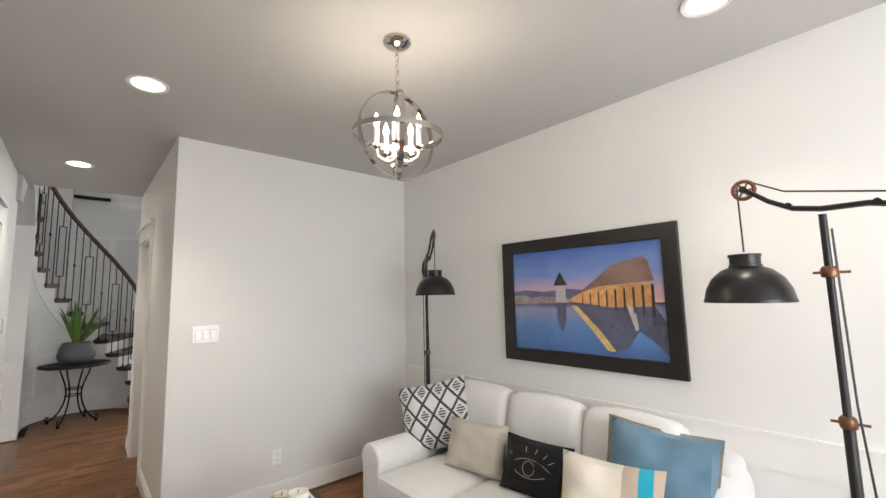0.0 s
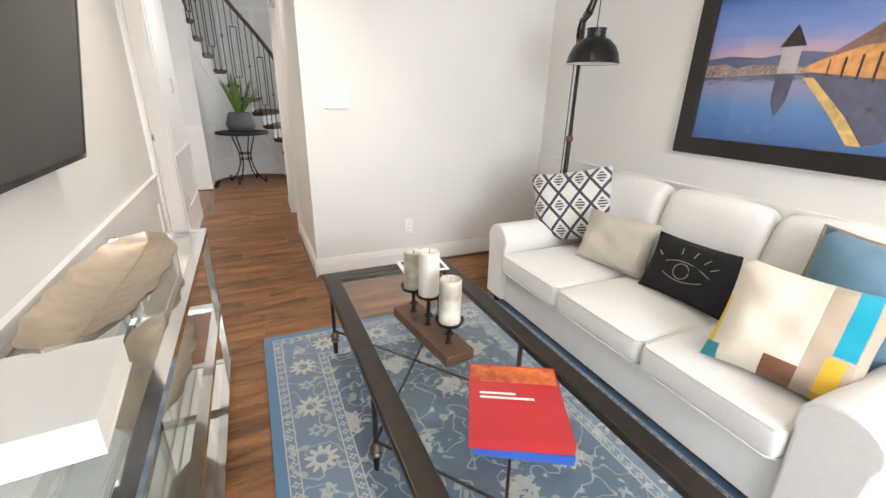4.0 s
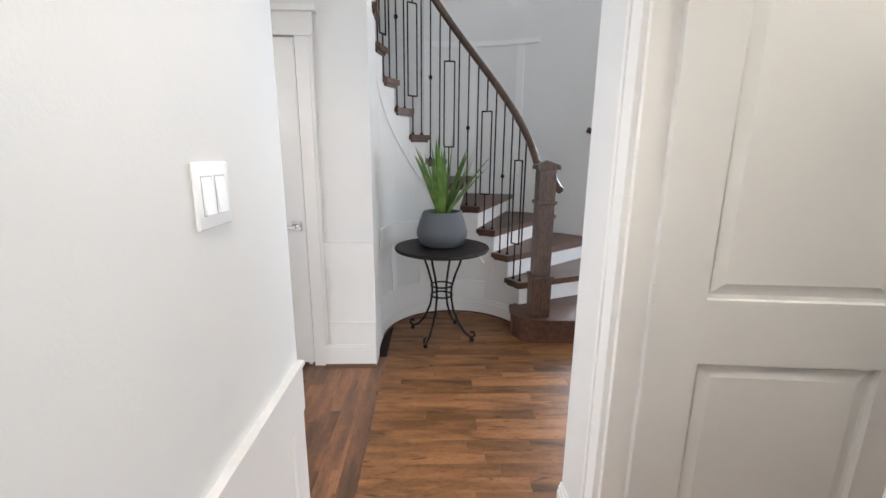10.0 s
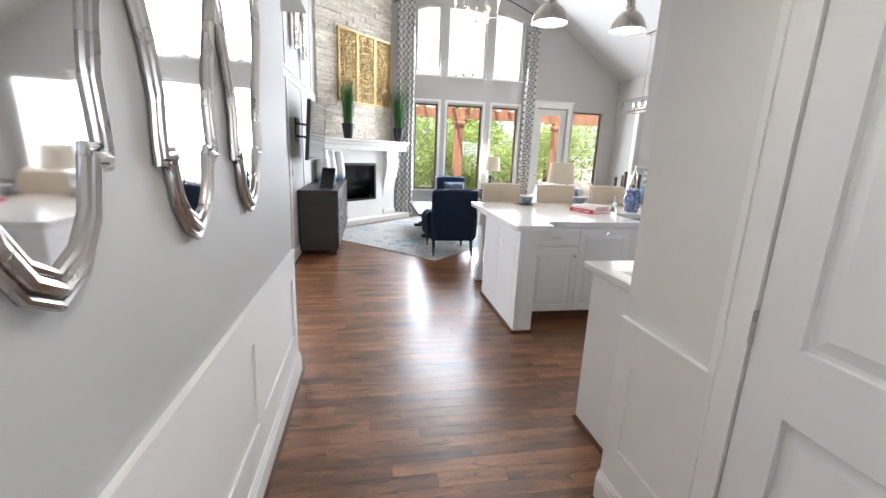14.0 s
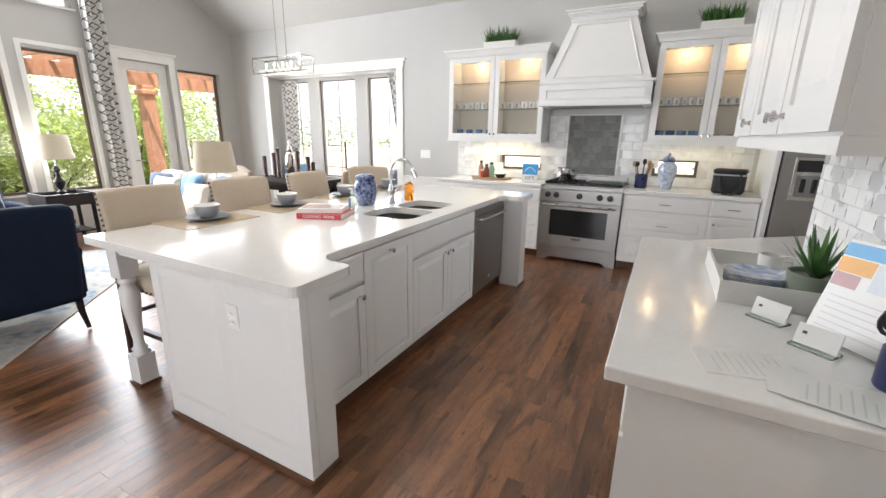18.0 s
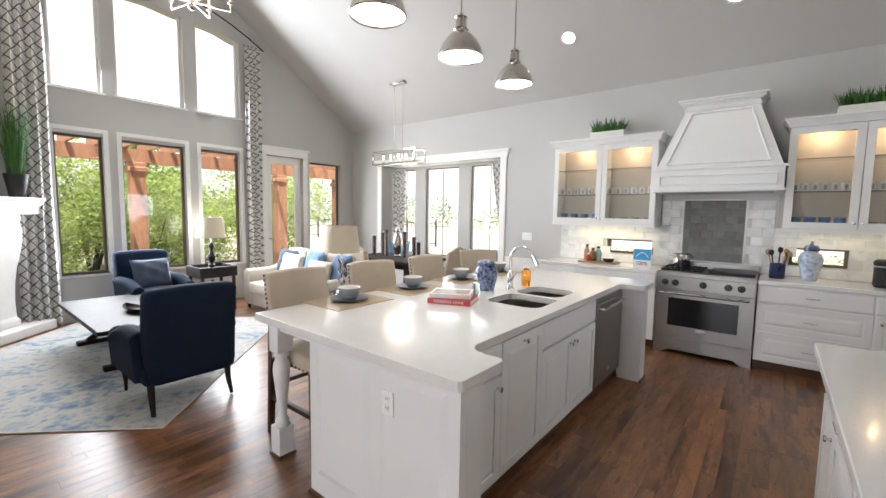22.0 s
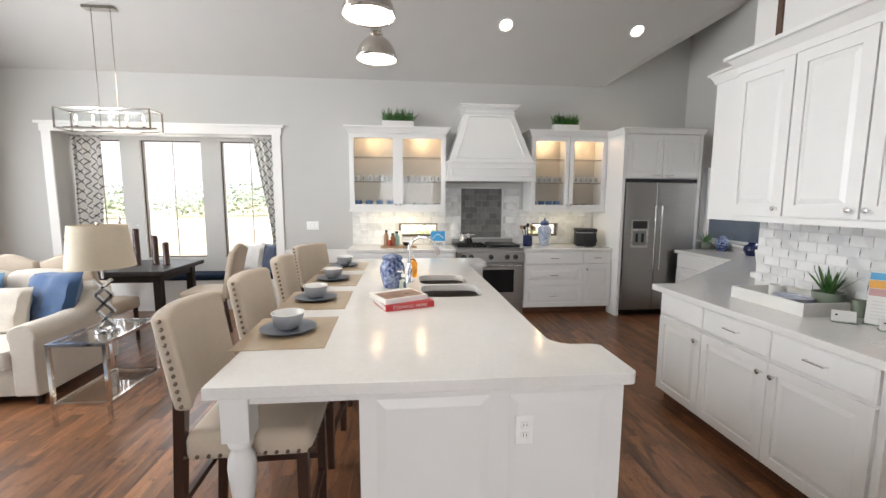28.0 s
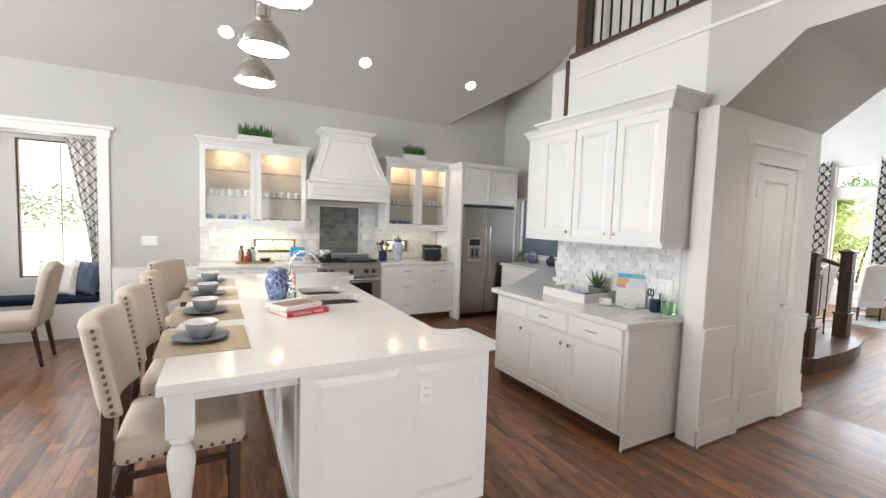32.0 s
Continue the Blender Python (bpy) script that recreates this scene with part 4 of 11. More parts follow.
# ---- curtains and windows ----
def lattice_mat(name, axis, cloth, line, size, width, skew=1.0, wob=0.12):
    """Cloth printed with a trellis of crossing lines; axis tells the horizontal way along the cloth."""
    m = mat(name, cloth, 0.85, vary=0.06, grain=80, sheen=0.2)
    nt = m.node_tree
    nd, ln = nt.nodes, nt.links
    b = nd["Principled BSDF"]
    src = b.inputs["Base Color"].links[0].from_socket
    tc = nd.new("ShaderNodeTexCoord")
    sep = nd.new("ShaderNodeSeparateXYZ")
    ln.new(tc.outputs["Object"], sep.inputs[0])

    def math_node(op, a, bb=None, c=None):
        n = nd.new("ShaderNodeMath")
        n.operation = op
        for i, v in enumerate((a, bb, c)):
            if v is None:
                continue
            if isinstance(v, (int, float)):
                n.inputs[i].default_value = v
            else:
                ln.new(v, n.inputs[i])
        return n.outputs[0]
    u = math_node("MULTIPLY", sep.outputs[axis], 1 / size)
    v = math_node("MULTIPLY", sep.outputs["Z"], skew / size)
    w = math_node("MULTIPLY", math_node("SINE", math_node("MULTIPLY", v, 2 * math.pi)), wob)
    u = math_node("ADD", u, w)
    lines = []
    for sgn in (1, -1):
        s = math_node("FRACT", math_node("MULTIPLY_ADD", v, sgn, u))
        lines.append(math_node("LESS_THAN", math_node("ABSOLUTE", math_node("SUBTRACT", s, 0.5)), width))
    k = math_node("MAXIMUM", lines[0], lines[1])
    mx = nd.new("ShaderNodeMixRGB")
    mx.inputs[2].default_value = (*line, 1)
    ln.new(k, mx.inputs[0])
    ln.new(src, mx.inputs[1])
    ln.new(mx.outputs[0], b.inputs["Base Color"])
    return m


M_CURT_Y = lattice_mat("trellis_curtain", "X", (0.72, 0.71, 0.68), (0.07, 0.07, 0.08), 0.105, 0.065, 0.78, 0.03)
M_CURT_D = lattice_mat("dark_trellis_curtain", "X", (0.72, 0.71, 0.70), (0.03, 0.03, 0.035), 0.17, 0.13, 0.8, 0.04)


def curtain(label, m, w, h, material, folds=5, depth=0.045, tie=0.0, group=""):
    """A pleated curtain that hangs along local x from z = h to 0; tie pulls it in towards the bottom on its +x side."""
    ob = thing("curtain", label, "curtain", m, group)
    bm = bmesh.new()
    nx, nz = folds * 8, 12
    rows = []
    for j in range(nz + 1):
        z = h * j / nz
        f = 1 - j / nz
        row = []
        for i in range(nx + 1):
            u = i / nx
            ww = w * (1 - tie * math.sin(f * math.pi * 0.5))
            x = -w / 2 + u * ww + 0.006 * math.sin(9 * f + 5 * u)
            y = depth * math.sin(u * folds * 2 * math.pi) * (0.7 + 0.3 * f) + 0.012 * math.sin(3 * u * folds + 4 * f)
            row.append((x, y, z))
        rows.append(row)
    for off in (0.0, 0.004):
        V = [[bm.verts.new((x, y + off, z)) for x, y, z in r] for r in rows]
        for j in range(nz):
            for i in range(nx):
                bm.faces.new((V[j][i], V[j][i + 1], V[j + 1][i + 1], V[j + 1][i]))
    part("panel", bm, material, ob, smooth=True)
    for i in range(folds + 1):
        x = -w / 2 + w * i / folds
        bm = tube(bmesh.new(), [(x, 0.022 * math.cos(t), h + 0.022 + 0.022 * math.sin(t)) for t in np.linspace(0, 2 * math.pi, 11)[:-1]], 0.003, 5, True)
        part("ring", bm, M_IRON, ob)
    return ob


def window_unit(name, label, along, a, b, z0, z1, t, out, dark=True, muntins=0, sill=True, bar=0.008, s=0.03):
    """A fixed window: surround, inner sash, pane and sill. t is the wall's middle plane; out points outdoors (+1 or -1)."""
    w = tagged(new(name), label, kind="structure")

    def bx(bm, u0, zz0, u1, zz1, d0, d1):
        lo, hi = sorted((t + out * d0, t + out * d1))
        box(bm, *((u0, lo, zz0, u1, hi, zz1) if along == "x" else (lo, u0, zz0, hi, u1, zz1)))
    bm = bmesh.new()
    for q in ((a, z0, a + s, z1), (b - s, z0, b, z1), (a + s, z0, b - s, z0 + s), (a + s, z1 - s, b - s, z1)):
        bx(bm, *q, -0.01, 0.04)
    part("window_frame", bm, M_WINDARK if dark else M_TRIM, w, "dark slim window frame" if dark else "white window frame")
    bm = bmesh.new()
    bx(bm, a + s, z0 + s, b - s, z1 - s, 0.012, 0.018)
    g = part("pane", bm, M_GLASS, w)
    g.visible_shadow = False
    for i in range(muntins):
        bm = bmesh.new()
        zz = z0 + (z1 - z0) * (i + 1) / (muntins + 1)
        bx(bm, a + s, zz - bar, b - s, zz + bar, 0.004, 0.026)
        part("muntin", bm, M_WINDARK if dark else M_TRIM, w)
    if sill:
        bm = bmesh.new()
        bx(bm, a - 0.03, z0 - 0.025, b + 0.03, z0, -0.125, -0.011)
        part("window_sill", bm, M_TRIM, w)
    return w


M_WINDARK = mat("bronze_window_metal", (0.13, 0.095, 0.072), 0.5, vary=0.15)
XM = XW - 0.1
nw = 0
for a, b in W_LOW + [(10.34, 11.08)]:
    nw += 1
    window_unit("window_%d" % nw, "tall fixed window with a slim dark edge", "y", a, b, 0.62, 2.46, XM, -1)
for (a, b), (l, r) in zip(W_UP, ((4.30, 4.40), (4.40, 4.36), (4.36, 4.24))):
    nw += 1
    window_unit("window_%d" % nw, "high arched-head window filled with bright sky", "y", a, b, 3.03, 4.48, XM, -1, dark=False)
    bm = bmesh.new()
    prism(bm, [(a - 0.001, l), ((a + b) / 2, (l + r) / 2 + 0.03), (b + 0.001, r), (b + 0.001, 4.481), (a - 0.001, 4.481)], "x", XW - 0.197, XW + 0.002)
    setting("trim", bm, M_GREYWALL, "wall infill that forms the arched window head")
# white surrounds on the family room wall
bm = bmesh.new()
for a, b in W_LOW:
    for u0, u1 in ((a - 0.055, a), (b, b + 0.055)):
        strip(bm, "y", u0, u1, XW, 1, 0.60, 2.50, 0.012)
    strip(bm, "y", a - 0.055, b + 0.055, XW, 1, 2.50, 2.55, 0.012)
setting("trim", bm, M_TRIM, "white window surrounds")
# glazed garden door
gd = tagged(new("door_garden"), "white glazed garden door with a lever handle", kind="structure")
bm = bmesh.new()
slab_grid(bm, [9.48, 9.60, 10.07, 10.19], [0.02, 0.28, 2.36, 2.49], lambda u, z: not (9.6 < u < 10.07 and 0.28 < z < 2.36), lambda u, z, t: (t, u, z), XM - 0.02, XM + 0.025)
part("leaf", bm, M_CAB, gd)
g = part("pane", boxm(XM - 0.003, 9.6, 0.28, XM + 0.003, 10.07, 2.36), M_GLASS, gd)
g.visible_shadow = False
bm = bmesh.new()
rod(bm, (XM + 0.025, 9.535, 1.0), (XM + 0.07, 9.535, 1.0), 0.009)
rod(bm, (XM + 0.07, 9.535, 1.0), (XM + 0.07, 9.64, 1.0), 0.008)
part("door_handle", bm, M_NICKEL, gd)
casing("trim", "y", 9.47, 10.2, 2.5, XW, 1, w=0.09)
# kitchen bay: three windows a little set back over a bench
BAYW = ((-8.99, -8.41), (-8.15, -7.34), (-7.08, -6.29))
for a, b in BAYW:
    nw += 1
    w = window_unit("window_%d" % nw, "tall bay window over the bench with thin grid bars", "x", a, b, 0.70, 2.36, 11.80, 1, muntins=2, sill=False, bar=0.003, s=0.018)
    part("muntin", boxm((a + b) / 2 - 0.003, 11.804, 0.73, (a + b) / 2 + 0.003, 11.826, 2.33), M_WINDARK, w)
wall("wall_bay_back", "x", -9.2, -6.05, 11.75, 11.90, -0.1, 2.6, [(a, b, 0.70, 2.36) for a, b in BAYW], material=M_GREYWALL, label="smooth pale grey painted wall")
wall("wall_bay_west", "y", YB + 0.15, 11.75, -9.2, -9.0, -0.1, 2.6, material=M_GREYWALL, label="smooth pale grey painted wall")
wall("wall_bay_east", "y", YB + 0.15, 11.75, -6.25, -6.05, -0.1, 2.6, material=M_GREYWALL, label="smooth pale grey painted wall")
setting("ceiling_bay", boxm(-9.2, YB + 0.15, 2.41, -6.05, 11.90, 2.7), M_WALL, "white bay ceiling")
bm = bmesh.new()
for u0, u1 in ((-9.11, -9.0), (-6.25, -6.14)):
    strip(bm, "x", u0, u1, YB, -1, 0.0, 2.41, 0.02)
strip(bm, "x", -9.13, -6.12, YB, -1, 2.41, 2.50, 0.022)
strip(bm, "x", -9.17, -6.08, YB, -1, 2.50, 2.535, 0.05)
setting("trim", bm, M_TRIM, "white casing with a capped head round the bay")
# other windows
for a, b in ((2.62, 3.2), (3.39, 3.97), (4.16, 4.95)):
    for z0, z1 in ((0.55, 2.34), (2.76, 4.8)):
        nw += 1
        window_unit("window_%d" % nw, "tall dining room window in a navy wall", "x", a, b, z0, z1, 11.66, 1, dark=False, muntins=1)
for a, b in ((8.42, 9.08), (9.42, 9.95)):
    for z0, z1 in ((0.5, 2.35), (2.58, 3.05)):
        nw += 1
        window_unit("window_%d" % nw, "bright foyer window", "y", a, b, z0, z1, 7.1, 1, dark=False)
nw += 1
window_unit("window_%d" % nw, "window over the far counter", "y", 9.55, 10.95, 1.0, 2.0, -0.22, 1, dark=False)
nw += 1
window_unit("window_%d" % nw, "window of the next room", "y", 1.2, 2.72, 0.67, 2.36, -10.2, -1, muntins=1)
# unseen south window, assumed as the study's daylight source
nw += 1
window_unit("window_%d" % nw, "unseen study window assumed behind the viewer", "x", 0.0, 2.0, 0.7, 2.3, -1.83, -1, dark=False, muntins=1)
for a, b in ((-4.55, -3.98), (-2.66, -2.2)):
    nw += 1
    window_unit("window_%d" % nw, "small low window in the backsplash", "x", a, b, 1.02, 1.22, YB + 0.06, 1, sill=False)
C_FAM = "floor-length white and grey trellis curtain at the windows"
curtain(C_FAM, pose(XW + 0.12, 6.47, 0.02, 0, 0, 90), 0.36, 4.56, M_CURT_Y, 4)
curtain(C_FAM, pose(XW + 0.12, 9.2, 0.02, 0, 0, 90), 0.26, 4.16, M_CURT_Y, 4)
bm = bmesh.new()
tube(bm, [(XW + 0.12, y, 4.20 + 0.49 * (1 - ((y - 7.7) / 1.7) ** 2) - (0.0 if y < 7.7 else 0.0)) for y in np.linspace(6.2, 9.4, 14)], 0.011, 8)
tagged(part("curtain_rod", bm, M_IRON), "thin curved black curtain rod above the arched windows", "curtain rod")
curtain("white and grey trellis curtain gathered at the bay", pose(-8.79, 11.69, 0.50), 0.38, 1.88, M_CURT_Y, 4, 0.03, 0.2)
curtain("white and grey trellis curtain swept back at the bay", pose(-6.44, 11.69, 0.50, 0, 0, 180), 0.34, 1.88, M_CURT_Y, 4, 0.025, 0.7)
for x in (5.05, 2.42):
    curtain("black and white trellis curtain in the dining room", pose(x, 11.42, 0.02), 0.36, 5.0, M_CURT_D, 4)
for y in (9.25, 8.18, 10.12):
    curtain("black and white trellis curtain at the foyer windows", pose(6.86, y, 0.02, 0, 0, 90), 0.30, 3.1, M_CURT_D, 4)

# unseen window, added as the source of the southern light
nw += 1
window_unit("window_%d" % nw, "unseen window added to light the next room", "x", -5.4, -3.2, 0.7, 2.5, -1.075, -1)

# ---- kitchen ----
from mathutils import geometry


def slab(bm, outer, holes, z0, z1):
    """A flat plate with an outline and holes cut through it."""
    loops = [outer] + list(holes)
    flat = [[Vector((x, y, 0)) for x, y in lp] for lp in loops]
    tris = geometry.tessellate_polygon(flat)
    allp = [p for lp in loops for p in lp]
    lo = [bm.verts.new((x, y, z0)) for x, y in allp]
    hi = [bm.verts.new((x, y, z1)) for x, y in allp]
    for t in tris:
        bm.faces.new([lo[i] for i in t])
        bm.faces.new([hi[i] for i in t])
    k = 0
    for lp in loops:
        n = len(lp)
        for i in range(n):
            a, b = k + i, k + (i + 1) % n
            bm.faces.new((lo[a], lo[b], hi[b], hi[a]))
        k += n
    return bm


def soften(ob, w=0.004, seg=2):
    md = ob.modifiers.new("soft_edge", "BEVEL")
    md.width, md.segments, md.limit_method, md.angle_limit = w, seg, "ANGLE", radians(50)
    return ob


def knob(parent, x, z, y=-0.02):
    bm = bmesh.new()
    lathe(bm, [(0.009, 0.0), (0.006, 0.006), (0.006, 0.014), (0.015, 0.019), (0.014, 0.026), (0.0, 0.028)], 12)
    part("knob", bm, M_CHROME, parent, "chrome knob", True).matrix_local = pose(x, y, z, 90)


def pull(parent, x, z, w=0.10, y=-0.02):
    bm = bmesh.new()
    tube(bm, [(x - w / 2, y, z), (x - w / 2, y - 0.024, z), (x + w / 2, y - 0.024, z), (x + w / 2, y, z)], 0.0048, 8)
    part("handle", bm, M_CHROME, parent, "chrome bar handle")


def front(parent, x0, z0, x1, z1, name="door", fit=None, raised=True, border=0.055):
    """A cabinet front with a raised field; fit is ('knob' or 'pull', x, z)."""
    g = 0.002
    x0, x1, z0, z1 = x0 + g, x1 - g, z0 + g, z1 - g
    bm = bmesh.new()
    if raised and (z1 - z0) > 0.2:
        b = border
        slab_grid(bm, [x0, x0 + b, x1 - b, x1], [z0, z0 + b, z1 - b, z1], lambda u, z: not (x0 + b < u < x1 - b and z0 + b < z < z1 - b), lambda u, z, t: (u, t, z), -0.02, -0.0005)
        box(bm, x0 + b - 0.001, -0.011, z0 + b - 0.001, x1 - b + 0.001, -0.004, z1 - b + 0.001)
        panel_front(bm, x0 + b + 0.006, z0 + b + 0.006, x1 - b - 0.006, z1 - b - 0.006, -0.0108, 0.008, 0.028)
    else:
        box(bm, x0, -0.016, z0, x1, -0.0005, z1)
        panel_front(bm, x0, z0, x1, z1, -0.016, 0.005, 0.014)
    d = part(name, bm, M_CAB, parent)
    if fit:
        (knob if fit[0] == "knob" else pull)(d, fit[1], fit[2])
    return d


def base_unit(label, m, w, d, fronts, h=0.865, toe=0.10, name="base_cabinet"):
    """A floor cabinet whose front looks to local -y."""
    c = thing(name, label, "cabinet", m, "white kitchen cabinets")
    part("body", boxm(0, 0, toe, w, d, h), M_CAB, c)
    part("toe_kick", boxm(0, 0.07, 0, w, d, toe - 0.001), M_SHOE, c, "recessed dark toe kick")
    for f in fronts:
        front(c, *f)
    return c


# island
IS = pose(-3.87, 7.05, 0, 0, 0, 90)
isl = thing("kitchen_island", "white panelled kitchen island with raised-panel doors", "kitchen island", pose(-4.2, 8.3, 0))
ZI = pose(4.2, -8.3, 0)


def ipart(name, bm, material=None, label="", parent=None):
    return part(name, grow(bm, ZI), material or M_CAB, parent or isl, label)


bm = bmesh.new()
box(bm, -4.66, 6.89, 0.0, -3.67, 6.93, 0.862)
ipart("end_panel", bm, None, "white end panel with two raised fields")
bm = bmesh.new()
for x0, x1 in ((-4.60, -4.185), (-4.115, -3.73)):
    panel_front(bm, x0, 0.13, x1, 0.825, 6.8895, 0.007, 0.035)
ipart("panel_moulding", bm)
ipart("near_post", boxm(-3.87, 6.931, 0.0, -3.67, 7.045, 0.862))
ipart("far_post", boxm(-3.87, 9.66, 0.0, -3.67, 9.82, 0.862))
ipart("far_panel", boxm(-4.66, 9.78, 0.0, -3.871, 9.82, 0.862))
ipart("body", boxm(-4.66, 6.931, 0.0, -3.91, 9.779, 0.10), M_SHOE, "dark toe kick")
bm = bmesh.new()
box(bm, -4.66, 6.931, 0.101, -4.0, 9.779, 0.70)
box(bm, -4.66, 6.931, 0.70, -4.52, 9.779, 0.862)
box(bm, -4.0, 7.046, 0.10, -3.872, 8.96, 0.70)
box(bm, -3.91, 7.046, 0.70, -3.872, 8.96, 0.862)
box(bm, -4.52, 6.931, 0.70, -3.912, 8.05, 0.861)
box(bm, -4.52, 8.96, 0.70, -4.0, 9.779, 0.861)
ipart("carcass", bm)
bm = bmesh.new()
for y0 in (6.98, 7.68, 8.38, 9.08):
    for q in ((y0, 0.2, y0 + 0.64, 0.215), (y0, 0.78, y0 + 0.64, 0.795), (y0, 0.215, y0 + 0.015, 0.78), (y0 + 0.625, 0.215, y0 + 0.64, 0.78)):
        box(bm, -4.668, q[0], q[1], -4.6605, q[2], q[3])
ipart("panel_moulding", bm)
fr = new("front")
fr.parent = isl
fr.matrix_local = ZI @ IS
fr.name = "front_run"
YU = [0.0, 0.45, 0.93, 1.89]
front(fr, YU[0] + 0.01, 0.69, YU[1], 0.855, "drawer", ("pull", 0.23, 0.775), False)
front(fr, YU[0] + 0.01, 0.11, YU[1], 0.68, "door", ("knob", YU[1] - 0.04, 0.62))
front(fr, YU[1], 0.11, YU[2], 0.855, "pull_out_door", ("knob", (YU[1] + YU[2]) / 2, 0.81))
front(fr, YU[2], 0.69, YU[3], 0.855, "false_front", None, False)
front(fr, YU[2], 0.11, (YU[2] + YU[3]) / 2, 0.68, "door", ("knob", (YU[2] + YU[3]) / 2 - 0.04, 0.63))
front(fr, (YU[2] + YU[3]) / 2, 0.11, YU[3], 0.68, "door", ("knob", (YU[2] + YU[3]) / 2 + 0.04, 0.63))
for d in list(fr.children):
    d.parent = isl
    d.matrix_local = ZI @ IS
bpy.data.objects.remove(fr)
for q in ((-4.66, 6.873, -3.66, 6.889), (-3.669, 6.889, -3.655, 7.05), (-3.669, 9.65, -3.655, 9.83)):
    ipart("shoe_moulding", boxm(q[0], q[1], 0, q[2], q[3], 0.02), M_SHOE)


def turned_leg(x, y):
    bm = bmesh.new()
    box(bm, x - 0.05, y - 0.05, 0.66, x + 0.05, y + 0.05, 0.862, 0.003)
    box(bm, x - 0.05, y - 0.05, 0.0, x + 0.05, y + 0.05, 0.19, 0.003)
    prof = [(0.05, 0.19), (0.034, 0.205), (0.043, 0.22), (0.03, 0.235), (0.026, 0.27), (0.033, 0.36), (0.045, 0.47), (0.052, 0.54), (0.047, 0.585), (0.032, 0.615), (0.042, 0.628), (0.046, 0.64), (0.036, 0.652), (0.048, 0.662)]
    lathe(bm, prof, 20, x, y)
    lg = ipart("leg", bm, None, "white turned leg with square ends")
    ipart("foot_block", boxm(x - 0.058, y - 0.058, 0, x + 0.058, y + 0.058, 0.018), M_SHOE)
    for f in lg.data.polygons:
        f.use_smooth = len(f.vertices) == 4 and f.area < 0.002


turned_leg(-5.105, 6.98)
turned_leg(-5.105, 9.74)
ipart("apron", boxm(-5.16, 6.945, 0.80, -4.661, 6.985, 0.862))
ipart("apron", boxm(-5.14, 7.03, 0.80, -5.10, 9.69, 0.862))


def arc(cx, cy, r, a0, a1, n=6):
    return [(cx + r * math.cos(radians(a0 + (a1 - a0) * i / n)), cy + r * math.sin(radians(a0 + (a1 - a0) * i / n))) for i in range(n + 1)]


outline = [(-5.175, 6.855), (-3.69, 6.845)] + arc(-3.67, 6.875, 0.03, -90, 0, 3) + arc(-3.675, 7.13, 0.035, 0, 90, 4) + arc(-3.745, 7.265, 0.10, -90, -180, 5) + [(-3.845, 7.4), (-3.845, 9.45)]
outline += arc(-3.765, 9.47, 0.08, 180, 90, 5) + arc(-3.685, 9.59, 0.04, -90, 0, 3) + [(-3.645, 9.90), (-3.665, 9.94), (-5.175, 9.94)]


def rrect(x0, y0, x1, y1, r, n=4):
    return arc(x1 - r, y1 - r, r, 0, 90, n) + arc(x0 + r, y1 - r, r, 90, 180, n) + arc(x0 + r, y0 + r, r, 180, 270, n) + arc(x1 - r, y0 + r, r, 270, 360, n)


SK = [rrect(-4.37, 8.10, -3.96, 8.49, 0.09), rrect(-4.37, 8.53, -4.0, 8.90, 0.09)]
top = part("worktop", slab(bmesh.new(), outline, [list(reversed(h)) for h in SK], 0.864, 0.908), M_QUARTZ)
tagged(soften(top, 0.006, 3), "thick polished white quartz worktop of the island", "worktop")
sink = thing("kitchen_sink", "stainless steel double-bowl undermount sink", "sink", pose(-4.17, 8.5, 0.9))
for lp in SK:
    bm = bmesh.new()
    cx, cy = sum(p[0] for p in lp) / len(lp), sum(p[1] for p in lp) / len(lp)
    rings = []
    for s, z in ((1.035, 0.862), (1.0, 0.861), (0.97, 0.80), (0.94, 0.72), (0.88, 0.705), (0.2, 0.70)):
        rings.append([bm.verts.new((cx + (x - cx) * s + 4.17, cy + (y - cy) * s - 8.5, z - 0.9)) for x, y in lp])
    for a, b in zip(rings, rings[1:]):
        for i in range(len(a)):
            bm.faces.new((a[i], a[(i + 1) % len(a)], b[(i + 1) % len(a)], b[i]))
    bm.faces.new(rings[-1])
    part("bowl", bm, M_SINK, sink, smooth=True)
    part("drain", lathe(bmesh.new(), [(0.045, 0), (0.04, 0.004), (0.0, 0.002)], 16, cx + 4.17, cy - 8.5), M_CHROME, sink).location.z = -0.198

fau = thing("faucet", "tall chrome gooseneck pull-down kitchen faucet", "faucet", pose(-4.45, 8.62, 0.909))
part("base", lathe(bmesh.new(), [(0.032, 0), (0.03, 0.012), (0.024, 0.02), (0.022, 0.09), (0.026, 0.10), (0.02, 0.115), (0.016, 0.15)], 16), M_CHROME, fau, smooth=True)
bm = bmesh.new()
tube(bm, [(0, 0, 0.14), (0, 0, 0.25)] + [(0.10 - 0.10 * math.cos(t), 0, 0.25 + 0.10 * math.sin(t)) for t in np.linspace(0.1, 2.75, 14)], 0.0125, 10)
part("spout", bm, M_CHROME, fau, smooth=True)
part("spray_head", rod(bmesh.new(), (0.192, 0, 0.288), (0.232, 0, 0.215), 0.018, 12), M_CHROME, fau)
part("lever", tube(bmesh.new(), [(0, 0.02, 0.08), (0, 0.05, 0.085), (0, 0.10, 0.12)], [0.012, 0.009, 0.006], 8), M_CHROME, fau)

